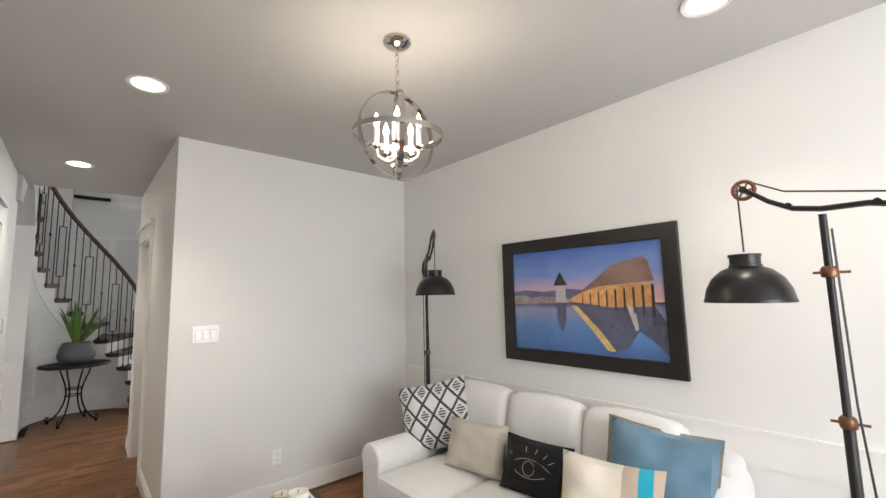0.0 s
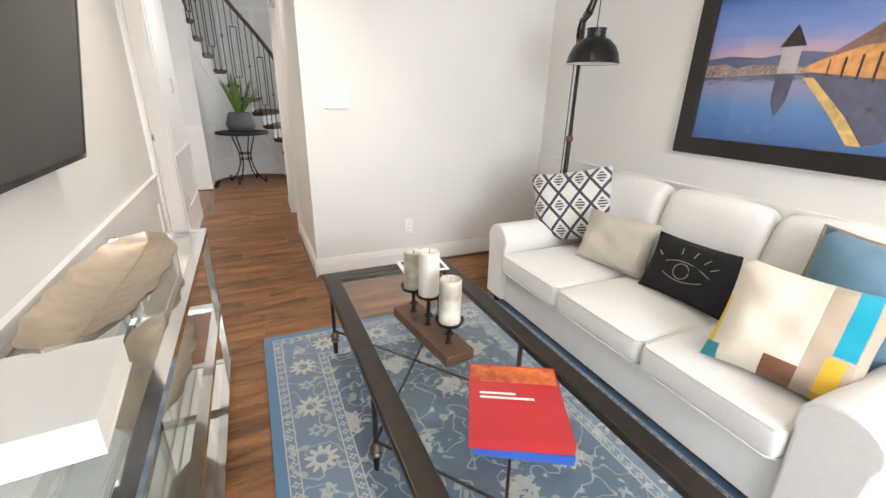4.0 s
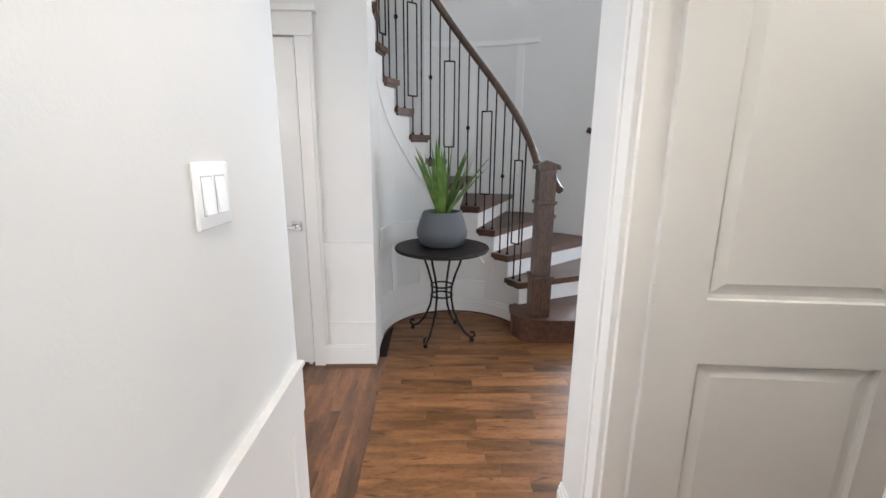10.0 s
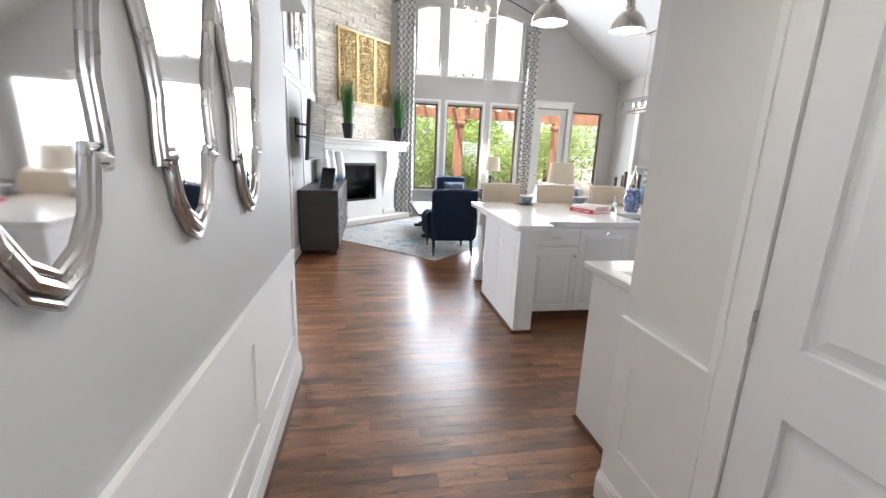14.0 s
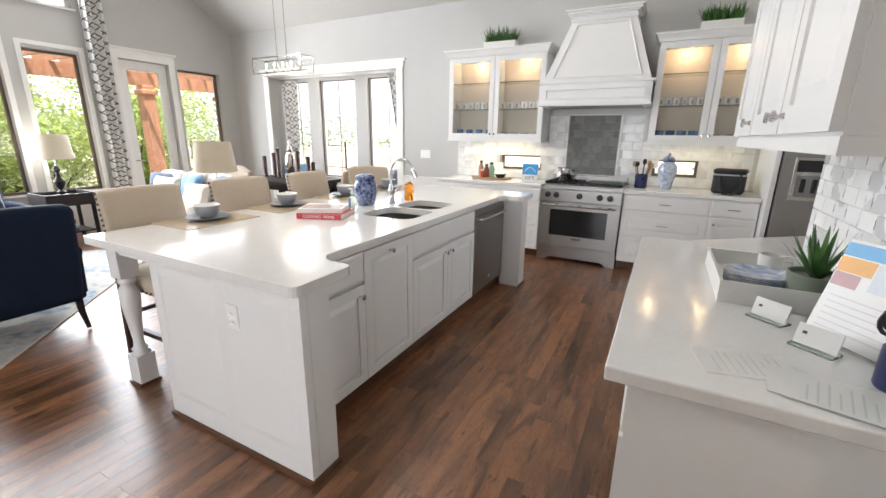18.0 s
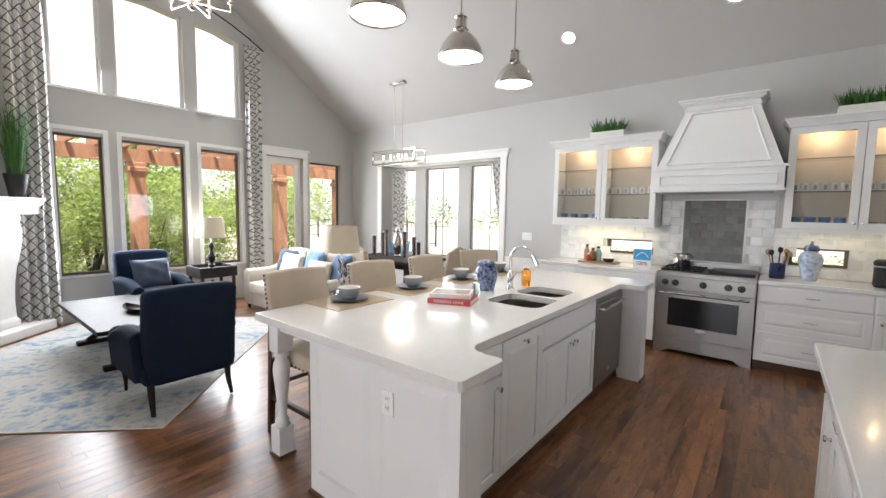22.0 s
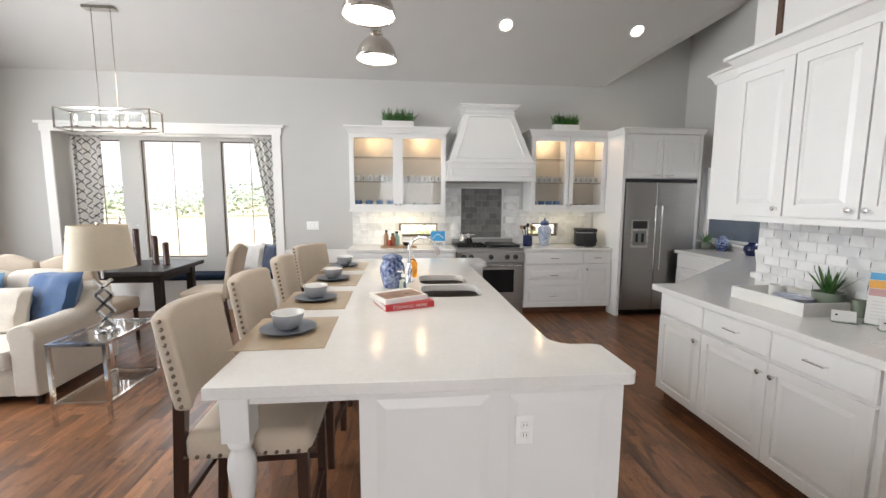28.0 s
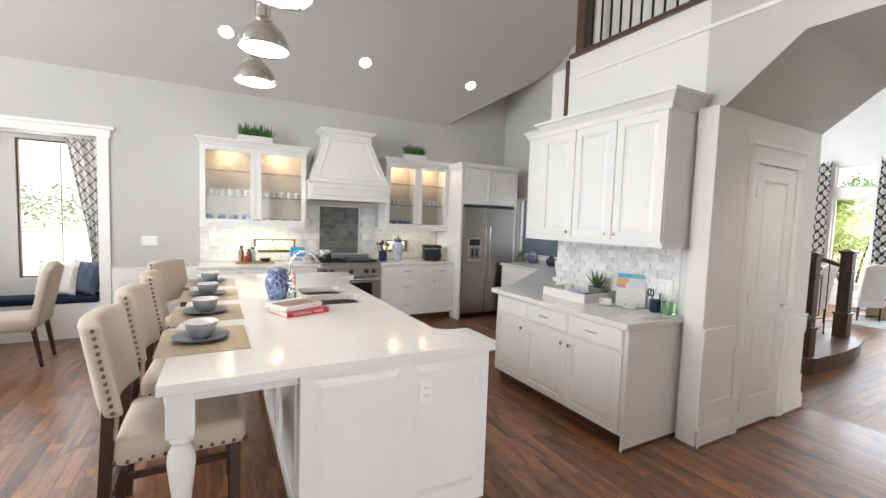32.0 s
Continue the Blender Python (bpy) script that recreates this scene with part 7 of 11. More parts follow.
def agave(label, x, y, z, s=1.0, seed=1):
    ag = thing("succulent", label, "plant", pose(x, y, z))
    part("pot", lathe(bmesh.new(), [(0, 0), (0.062 * s, 0), (0.07 * s, 0.01), (0.078 * s, 0.10 * s), (0.072 * s, 0.10 * s), (0.066 * s, 0.085 * s), (0, 0.085 * s)], 22), M_SAGE, ag, smooth=True)
    r2 = random.Random(seed)
    for i in range(22):
        a = i * 2.4
        bm = bmesh.new()
        blade(bm, (0.012 * math.cos(a), 0.012 * math.sin(a), 0.085 * s), a, 0.15 + 0.035 * i, r2.uniform(0.13, 0.19) * s, 0.014 * s, r2.uniform(-0.1, 0.25), 4)
        part("leaf", bm, M_AGAVE, ag)
agave("spiky green succulent in a sage pot on the tray", -2.05, 7.58, 0.9195)
cn = thing("candle_jar", "small grey-green glass candle jar", "candle", pose(-1.99, 7.46, 0.9065))
part("jar", lathe(bmesh.new(), [(0, 0), (0.04, 0), (0.042, 0.005), (0.042, 0.09), (0.038, 0.09), (0.037, 0.008), (0, 0.008)], 20), M_SAGE, cn, smooth=True)
for x, y, a in ((-2.20, 7.36, -40), (-2.13, 7.19, -38)):
    cd = thing("card_holder", "white business cards in a clear holder", "card holder", pose(x, y, 0.9065, 0, 0, a), "card holders on the hutch")
    part("base", boxm(-0.05, -0.02, 0, 0.05, 0.03, 0.006), M_CLEARGEL, cd)
    part("card_block", grow(boxm(-0.048, 0.0, 0.0, 0.048, 0.008, 0.056), pose(0, 0.0, 0.007, -18)), M_WHITECOV, cd)
    part("print", grow(boxm(-0.034, -0.0009, 0.028, -0.024, -0.0002, 0.036), pose(0, 0.0, 0.007, -18)), M_LETTER, cd)
lf = thing("leaflet_stand", "colourful leaflet in a slanted clear stand", "leaflet", pose(-2.06, 7.24, 0.9065, 0, 0, -55))
tilt = pose(0, 0, 0.004, -17)
part("stand", grow(boxm(-0.115, 0.004, 0.0, 0.115, 0.007, 0.285), tilt), M_CLEAR, lf)
part("foot", boxm(-0.115, -0.01, 0, 0.115, 0.09, 0.004), M_CLEAR, lf)
part("sheet", grow(boxm(-0.108, 0.001, 0.003, 0.108, 0.0035, 0.28), tilt), M_WHITECOV, lf)
for q, cc in (((-0.108, 0.235, 0.0, 0.272), (0.12, 0.42, 0.72)), ((0.0, 0.235, 0.108, 0.272), (0.18, 0.55, 0.50)), ((-0.108, 0.19, -0.02, 0.232), (0.82, 0.42, 0.10)), ((-0.105, 0.15, -0.04, 0.188), (0.55, 0.33, 0.33)), ((-0.015, 0.155, 0.10, 0.23), (0.66, 0.70, 0.74))):
    part("printed_block", grow(boxm(q[0], 0.0002, q[1], q[2], 0.0008, q[3]), tilt), mat("print", cc, 0.4, vary=0.1, grain=30), lf)
M_FAINT = mat("faint_print", (0.62, 0.62, 0.62), 0.6)
for i in range(6):
    part("printed_line", grow(boxm(-0.09, 0.0002, 0.03 + i * 0.018, 0.09 - 0.02 * (i % 3), 0.0008, 0.034 + i * 0.018), tilt), M_FAINT, lf)
pc = thing("pencil_cup", "navy cup holding scissors and pens", "cup", pose(-2.02, 7.05, 0.9065))
part("cup", lathe(bmesh.new(), [(0, 0), (0.036, 0), (0.04, 0.006), (0.04, 0.095), (0.036, 0.095), (0.035, 0.01), (0, 0.01)], 20), M_NAVYGLAZE, pc, smooth=True)
sc = part("scissors", tube(bmesh.new(), [(0.0, 0.0, 0.02), (-0.02, 0.015, 0.12)], 0.006, 6), M_STEEL, pc)
for o in (-0.018, 0.018):
    part("scissor_grip", tube(bmesh.new(), [(-0.03 + o * 0.5 + 0.018 * math.cos(t), 0.02 + o, 0.15 + 0.026 * math.sin(t)) for t in np.linspace(0, 2 * math.pi, 13)[:-1]], 0.005, 6, True), M_BLACK, pc)
part("pen", rod(bmesh.new(), (0.01, -0.01, 0.012), (0.03, -0.02, 0.14), 0.004), M_BLACK, pc)
hsq = thing("hand_sanitizer", "square green gel bottle with a white pump", "bottle", pose(-2.02, 6.94, 0.9065))
part("bottle", boxm(-0.045, -0.03, 0, 0.045, 0.03, 0.105, 0.008, 2), M_GREENGEL, hsq)
part("pump", lathe(bmesh.new(), [(0.012, 0.105), (0.012, 0.12), (0.005, 0.123), (0.005, 0.14), (0.012, 0.143), (0.012, 0.153), (0, 0.153)], 12), M_WHITEPL, hsq)
for x, y, a in ((-2.30, 7.02, 12), (-2.16, 6.96, -8), (-2.13, 6.94, -14)):
    pp = part("paper_sheet", boxm(-0.07, -0.105, 0, 0.07, 0.105, 0.0012), M_WHITECOV)
    pp.matrix_world = pose(x, y, 0.9065 + 0.0015 * (a < 0) + 0.0015 * (a < -10), 0, 0, a + 90)
    for i in range(9):
        part("printed_line", boxm(-0.055, -0.08 + 0.018 * i, 0.00125, 0.05 - 0.03 * (i % 3 == 2), -0.076 + 0.018 * i, 0.0014), M_FAINT, pp)
    tagged(pp, "loose printed sheet of white paper on the worktop", "paper", "papers on the hutch")
ph = thing("desk_phone", "white cordless phone standing on the worktop", "phone", pose(-1.55, 8.55, 0.9065))
part("cradle", boxm(-0.06, -0.06, 0, 0.06, 0.06, 0.05, 0.01, 2), M_WHITEPL, ph)
part("handset", grow(boxm(-0.025, -0.015, 0, 0.025, 0.015, 0.20, 0.008, 2), pose(0, 0.01, 0.04, -14)), M_WHITEPL, ph)
for yy, hh in ((10.35, 0.2), (9.9, 0.16)):
    v = part("vase", lathe(bmesh.new(), [(0, 0), (0.05, 0), (0.085, hh * 0.4), (0.075, hh * 0.7), (0.035, hh * 0.85), (0.04, hh), (0, hh)], 20), M_PORC if hh > 0.18 else M_NAVYGLAZE, smooth=True)
    v.matrix_world = pose(-0.42, yy, 0.9065)
    tagged(v, "small blue vase at the far window", "vase")
agave("small green potted plant at the far window", -0.44, 10.62, 0.9065, 0.9, 4)

# ---- pendants and downlights ----
def pendant(x, y, lit=True):
    zc = zslope(y)
    p = thing("pendant_light", "polished nickel dome pendant light over the island", "pendant light", pose(x, y, 2.67), "pendants over the island")
    prof = [(0.163, 0.0), (0.168, 0.012), (0.163, 0.03), (0.155, 0.06), (0.128, 0.115), (0.09, 0.155), (0.058, 0.178), (0.048, 0.19), (0.056, 0.20), (0.042, 0.212), (0.040, 0.275), (0.048, 0.285), (0.028, 0.30), (0.015, 0.315), (0.0, 0.318)]
    part("shade", lathe(bmesh.new(), prof, 40, cap=False), M_CHROME_W, p, "polished nickel dome", True)
    part("reflector", lathe(bmesh.new(), [(0.158, 0.004), (0.146, 0.055), (0.112, 0.108), (0.06, 0.145), (0.0, 0.155)], 32, cap=False), M_WHITEPL, p, "white inside of the shade", True)
    part("rim", tube(bmesh.new(), [(0.164 * math.cos(t), 0.164 * math.sin(t), 0.003) for t in np.linspace(0, 2 * math.pi, 41)[:-1]], 0.006, 6, True), M_CHROME_W, p)
    part("diffuser", lathe(bmesh.new(), [(0.0, 0.012), (0.154, 0.012)], 32, cap=False), M_PEND, p, "glowing white diffuser")
    part("rod", rod(bmesh.new(), (0, 0, 0.31), (0, 0, zc - 2.67 - 0.02), 0.006), M_CHROME_W, p)
    part("canopy", lathe(bmesh.new(), [(0.06, zc - 2.73), (0.06, zc - 2.67 + 0.06), (0, zc - 2.67 + 0.06)], 20), M_CHROME_W, p)
    bulb("pendant_bulb", (x, y, 2.655), 7, (1.0, 0.88, 0.72), 0.12, True)


M_CHROME_W = mat("polished_nickel", (0.60, 0.56, 0.52), 0.08, 1.0, vary=0.02)
M_PEND = glow("pendant_glow", (1.0, 0.93, 0.84), 5.0)
for y in (7.40, 8.22, 9.02):
    pendant(-4.70, y)


def downlight(x, y, z, slope=0.0, watts=8.0, r=0.075):
    d = thing("recessed_light", "round recessed ceiling downlight, switched on", "downlight", pose(x, y, z, -math.degrees(math.atan(slope))), "recessed ceiling lights")
    part("trim_ring", lathe(bmesh.new(), [(r + 0.02, -0.001), (r + 0.018, -0.008), (r, -0.006), (r - 0.006, 0.004)], 28, cap=False), M_WHITEPL, d, smooth=True)
    part("lens", lathe(bmesh.new(), [(0.0, -0.003), (r - 0.004, -0.003)], 28, cap=False), M_CAN, d, "glowing lens")
    bulb("downlight_bulb", (x, y - 0.04 * slope, z - 0.03), watts, (1.0, 0.91, 0.79), 0.06, True)


for x in (-4.90, -3.23, -1.55):
    downlight(x, 10.66, zslope(10.66) - 0.001, 0.66, 4.5 if x < -2 else 9)
downlight(-6.9, 9.2, zslope(9.2) - 0.001, 0.66, 8)

# ---- soft furnishing kit ----
M_SLIP = mat("white_slipcover", (0.76, 0.75, 0.73), 0.9, vary=0.05, grain=60, bump=0.22, bscale=260, sheen=0.25)
M_SOFALINEN = mat("ivory_linen", (0.60, 0.55, 0.48), 0.9, vary=0.07, grain=70, bump=0.25, bscale=260, sheen=0.2)
M_NAVYCLOTH = mat("navy_upholstery", (0.010, 0.020, 0.044), 0.9, vary=0.2, grain=90, bump=0.2, bscale=380, spec=0.2)
M_CREAM = mat("cream_cloth", (0.66, 0.60, 0.52), 0.9, vary=0.08, grain=90, bump=0.5, bscale=160, sheen=0.2)
M_TEXCREAM = mat("textured_cream_cloth", (0.70, 0.67, 0.60), 0.9, vary=0.25, grain=50, bump=1.0, bscale=70, sheen=0.2)
M_SKYCLOTH = mat("light_blue_velvet", (0.13, 0.26, 0.42), 0.75, vary=0.2, grain=30, bump=0.2, bscale=200, sheen=0.3)
M_MIDBLUE = mat("deep_blue_velvet", (0.03, 0.085, 0.20), 0.75, vary=0.2, grain=30, bump=0.2, bscale=200, sheen=0.3)
M_GREYNAVY = mat("slate_navy_cloth", (0.06, 0.08, 0.13), 0.85, vary=0.2, grain=60, bump=0.3, bscale=240, sheen=0.2)
M_SHADE = mat("cream_lamp_shade", (0.72, 0.64, 0.50), 0.85, vary=0.05, grain=90, bump=0.2, bscale=300)
M_GREYWOOD = mat("grey_brown_oak", (0.030, 0.024, 0.022), 0.45, vary=0.35, grain=16, stretch=(1, 1, 7), second=(0.024, 0.019, 0.017))
M_SCREEN = mat("dark_screen", (0.012, 0.012, 0.013), 0.09, vary=0.0)


def node_math(m):
    """A small helper that chains math nodes in a material."""
    nd, ln = m.node_tree.nodes, m.node_tree.links

    def f(op, a, b=None, c=None):
        n = nd.new("ShaderNodeMath")
        n.operation = op
        for i, v in enumerate((a, b, c)):
            if v is None:
                continue
            if isinstance(v, (int, float)):
                n.inputs[i].default_value = v
            else:
                ln.new(v, n.inputs[i])
        return n.outputs[0]
    return nd, ln, f


def overlay(m, mask, color):
    """Lay a colour over a material's base colour where the mask is 1."""
    nd, ln = m.node_tree.nodes, m.node_tree.links
    b = nd["Principled BSDF"]
    src = b.inputs["Base Color"].links[0].from_socket
    mx = nd.new("ShaderNodeMixRGB")
    mx.inputs[2].default_value = (*color, 1)
    ln.new(mask, mx.inputs[0])
    ln.new(src, mx.inputs[1])
    ln.new(mx.outputs[0], b.inputs["Base Color"])


def pillow(label, m, w, h, d, material, name="pillow", edge=None, n=12):
    """A stuffed cushion that stands in the local x-z plane on its lower edge and looks to -y."""
    p = thing(name, label, "cushion", m)
    bm = bmesh.new()
    grids = []
    for sg in (-1, 1):
        g = []
        for j in range(n + 1):
            row = []
            for i in range(n + 1):
                u, v = 2 * i / n - 1, 2 * j / n - 1
                k = (max(0, 1 - u ** 4) * max(0, 1 - v ** 4)) ** 0.55
                pin = 1 - 0.07 * (1 - abs(v) ** 2) * abs(u) ** 3
                pin2 = 1 - 0.07 * (1 - abs(u) ** 2) * abs(v) ** 3
                wr = 0.012 * d / 0.12 * math.sin(7 * u + 3 * v) * math.cos(5 * v - 2 * u) * k
                row.append(bm.verts.new((u * w / 2 * pin, sg * (d / 2 * k + wr), h / 2 + v * h / 2 * pin2)))
            g.append(row)
        grids.append(g)
        for j in range(n):
            for i in range(n):
                bm.faces.new((g[j][i], g[j][i + 1], g[j + 1][i + 1], g[j + 1][i]))
    bmesh.ops.remove_doubles(bm, verts=bm.verts, dist=1e-4)
    part("cover", bm, material, p, smooth=True)
    if edge:
        pts = []
        for a, b in (((-1, -1), (1, -1)), ((1, -1), (1, 1)), ((1, 1), (-1, 1)), ((-1, 1), (-1, -1))):
            for i in range(n):
                u, v = a[0] + (b[0] - a[0]) * i / n, a[1] + (b[1] - a[1]) * i / n
                q = (1 - 0.07 * (1 - v * v) * abs(u) ** 3), (1 - 0.07 * (1 - u * u) * abs(v) ** 3)
                pts.append((u * w / 2 * q[0], 0.004 * math.sin(40 * i), h / 2 + v * h / 2 * q[1]))
        part("trim", tube(bmesh.new(), pts, 0.007, 6, True), edge, p, "frayed contrasting edge")
    return p


def cushion(bm, x0, y0, z0, x1, y1, z1, r=0.05, amount=0.03):
    soft(bm, x0, y0, z0, x1, y1, z1, r, 4)
    return puff(bm, amount, (x0 + x1) / 2, (y0 + y1) / 2, (z0 + z1) / 2, (x1 - x0) / 2, (y1 - y0) / 2, (z1 - z0) / 2)


def round_arm(bm, x, y0, y1, z0, z1, w):
    """A rolled arm along y: a board below and a roll on top."""
    prof = [(x - w / 2, z0), (x + w / 2, z0)]
    prof += [(x + (w / 2 + 0.02) * math.cos(t), z1 - w / 2 - 0.01 + (w / 2 + 0.01) * math.sin(t)) for t in np.linspace(-0.5, math.pi + 0.5, 14)]
    prism(bm, prof, "y", y0, y1)
    return bm


def sofa(label, m, W, D, material, seats=3, arm=0.16, armh=0.62, seat=0.45, back=0.85):
    """Looks to local -y; x from 0 to W, y from 0 (front) to D."""
    s = thing("sofa", label, "sofa", m)
    part("base", soft(bmesh.new(), 0.02, 0.03, 0.07, W - 0.02, D - 0.02, 0.29, 0.015, 2), material, s, smooth=True)
    for x in (arm / 2 + 0.02, W - arm / 2 - 0.02):
        bm = round_arm(bmesh.new(), x, 0.0, D - 0.06, 0.08, armh, arm)
        bmesh.ops.subdivide_edges(bm, edges=[e for e in bm.edges if e.calc_length() > 0.5], cuts=8, use_grid_fill=True)
        for v in bm.verts:
            f = max(0.0, min(1.0, (v.co.y - 0.42 * D) / (0.5 * D)))
            v.co.z += (back - armh - 0.06) * f * f * (3 - 2 * f) * max(0.0, (v.co.z - 0.2) / (armh - 0.2))
        a = part("arm", bm, material, s, smooth=True)
        soften(a, 0.012, 3)
    bm = soft(bmesh.new(), 0.03, D - 0.22, 0.10, W - 0.03, D, back - 0.06, 0.05, 4)
    part("back", bm, material, s, smooth=True)
    cw = (W - 2 * arm - 0.06) / seats
    for i in range(seats):
        x0 = arm + 0.03 + i * cw
        sc_ = part("seat_cushion", cushion(bmesh.new(), x0 + 0.004, -0.02, 0.285, x0 + cw - 0.004, D - 0.22, seat - 0.02, 0.03, 0.032), material, s, smooth=True)
        for zz in (0.292, seat - 0.028):
            part("piping", tube(bmesh.new(), [(x0 + 0.008, 0.2, zz), (x0 + 0.008, 0.01, zz), (x0 + 0.03, -0.016, zz), (x0 + cw / 2, -0.020, zz + 0.002), (x0 + cw - 0.03, -0.016, zz), (x0 + cw - 0.008, 0.01, zz), (x0 + cw - 0.008, 0.2, zz)], 0.0042, 6), material, sc_)
        bm = cushion(bmesh.new(), x0 + 0.006, -0.085, 0.0, x0 + cw - 0.006, 0.085, back - seat + 0.08, 0.06, 0.03)
        part("back_cushion", grow(bm, pose(0, D - 0.27, seat - 0.02, -10)), material, s, smooth=True)
    for x in (0.06, W - 0.06):
        for y in (0.06, D - 0.06):
            part("leg", lathe(bmesh.new(), [(0.02, 0.0), (0.028, 0.075)], 10, x, y), M_ESPRESSO, s)
    return s


def armchair(label, m, group="navy armchairs"):
    """Looks to local -y; the middle of the seat is the origin."""
    s = thing("armchair", label, "armchair", m, group)
    part("base", soft(bmesh.new(), -0.32, -0.38, 0.22, 0.32, 0.34, 0.34, 0.03, 3), M_NAVYCLOTH, s, smooth=True)
    bm = cushion(bmesh.new(), -0.24, -0.40, 0.335, 0.24, 0.25, 0.46, 0.05, 0.03)
    part("seat_cushion", bm, M_NAVYCLOTH, s, smooth=True)
    bm = soft(bmesh.new(), -0.315, 0.22, 0.22, 0.315, 0.39, 0.93, 0.05, 4)
    bmesh.ops.subdivide_edges(bm, edges=[e for e in bm.edges if e.calc_length() > 0.15], cuts=5, use_grid_fill=True)
    for v in bm.verts:
        v.co.y += 0.16 * max(0, v.co.z - 0.45) ** 1.2
        if v.co.z < 0.5:
            v.co.x *= 0.9 + 0.1 * (v.co.z - 0.22) / 0.28
        v.co.z += 0.015 * (1 - (v.co.x / 0.31) ** 2) * (1 if v.co.z > 0.85 else 0)
    part("backrest", bm, M_NAVYCLOTH, s, smooth=True)
    for sx in (-1, 1):
        bm = bmesh.new()
        round_arm(bm, sx * 0.30, -0.36, 0.26, 0.24, 0.62, 0.11)
        bmesh.ops.subdivide_edges(bm, edges=[e for e in bm.edges if e.calc_length() > 0.3], cuts=6, use_grid_fill=True)
        for v in bm.verts:
            if v.co.z > 0.4:
                v.co.z -= 0.10 * max(0, (-0.02 - v.co.y) / 0.34) ** 1.5
        soften(part("arm", bm, M_NAVYCLOTH, s, smooth=True), 0.012, 2)
        part("arm_roll", grow(lathe(bmesh.new(), [(0.0, -0.004), (0.045, -0.004), (0.06, 0.01), (0.06, 0.04), (0.0, 0.045)], 18), pose(sx * 0.30, -0.372, 0.49, -90)), M_NAVYCLOTH, s, smooth=True)
        part("leg", lathe(bmesh.new(), [(0.011, 0.0), (0.014, 0.02), (0.012, 0.05), (0.02, 0.12), (0.026, 0.17), (0.02, 0.185), (0.026, 0.225)], 12, sx * 0.27, -0.33), M_ESPRESSO, s, smooth=True)
        bm = bmesh.new()
        for k in range(5):
            pass
        tube(bm, [(sx * 0.27, 0.30, 0.23), (sx * 0.27, 0.315, 0.12), (sx * 0.275, 0.36, 0.0)], [0.026, 0.022, 0.015], 8)
        part("leg", bm, M_ESPRESSO, s)
    return s


def table_lamp(label, m, style="cross"):
    """A lamp with a cream drum shade; the base stands on local z = 0, the shade top is at 0.775."""
    s = thing("table_lamp", label, "table lamp", m)
    part("foot", lathe(bmesh.new(), [(0.075, 0.0), (0.075, 0.018), (0.06, 0.028), (0.0, 0.03)], 24), M_CHROME if style == "cross" else M_ESPRESSO, s, smooth=True)
    if style == "cross":
        for k in range(3):
            for a in (45, -45):
                part("link", grow(boxm(-0.085, -0.012, -0.012, 0.085, 0.012, 0.012, 0.003), pose(0, 0, 0.095 + 0.115 * k) @ Matrix.Rotation(radians(a), 4, "Y")), M_CHROME, s, "mirrored cross link")
        zt = 0.39
    else:
        part("stem", lathe(bmesh.new(), [(0.03, 0.03), (0.05, 0.06), (0.02, 0.09), (0.045, 0.13), (0.06, 0.19), (0.025, 0.25), (0.018, 0.3), (0.04, 0.34), (0.014, 0.39)], 20), M_ESPRESSO, s, "dark turned stem", True)
        zt = 0.39
    part("neck", rod(bmesh.new(), (0, 0, zt), (0, 0, 0.56), 0.008), M_NICKEL, s)
    bm = lathe(bmesh.new(), [(0.205, 0.475), (0.17, 0.775), (0.166, 0.775), (0.201, 0.475)], 36, cap=False)
    part("shade", bm, M_SHADE, s, "cream fabric drum shade", True)
    bm = bmesh.new()
    for t in range(3):
        a = t * 2 * math.pi / 3
        rod(bm, (0, 0, 0.74), (0.17 * math.cos(a), 0.17 * math.sin(a), 0.76), 0.003, 5)
    part("spider", bm, M_NICKEL, s)
    part("finial", ball(bmesh.new(), (0, 0, 0.785), 0.014, 8), M_NICKEL, s)
    part("bulb", ball(bmesh.new(), (0, 0, 0.61), 0.03, 10), M_WHITEPL, s)
    return s


# ---- fireplace ----
FP = pose(-9.125, 5.385, 0, 0, 0, 135)
fp = thing("fireplace", "white cast stone fireplace with scrolled corbels", "fireplace", FP)
soften(part("hearth", boxm(-1.02, -0.42, 0.0, 1.30, 0.0, 0.12), M_CAST, fp, "white raised hearth slab"), 0.012, 2)
bm = bmesh.new()
slab_grid(bm, [-0.80, -0.50, 0.44, 0.80], [0.12, 0.45, 1.18, 1.42], lambda u, z: not (-0.5 < u < 0.44 and 0.45 < z < 1.18), lambda u, z, t: (u, t, z), -0.23, -0.001)
part("surround", bm, M_CAST, fp)
bm = bmesh.new()
slab_grid(bm, [-0.499, -0.455, 0.395, 0.439], [0.451, 0.49, 1.14, 1.179], lambda u, z: not (-0.455 < u < 0.395 and 0.49 < z < 1.14), lambda u, z, t: (u, t, z), -0.225, -0.19)
fb = part("firebox_frame", bm, M_BLACK, fp, "black metal firebox edge")
part("glass", boxm(-0.455, -0.205, 0.49, 0.395, -0.199, 1.14), glass_mat("firebox_glass", (0.35, 0.35, 0.35)), fb)
part("firebox", boxm(-0.499, -0.05, 0.451, 0.439, -0.02, 1.179), M_BLACK, fp, "plain black firebox back")
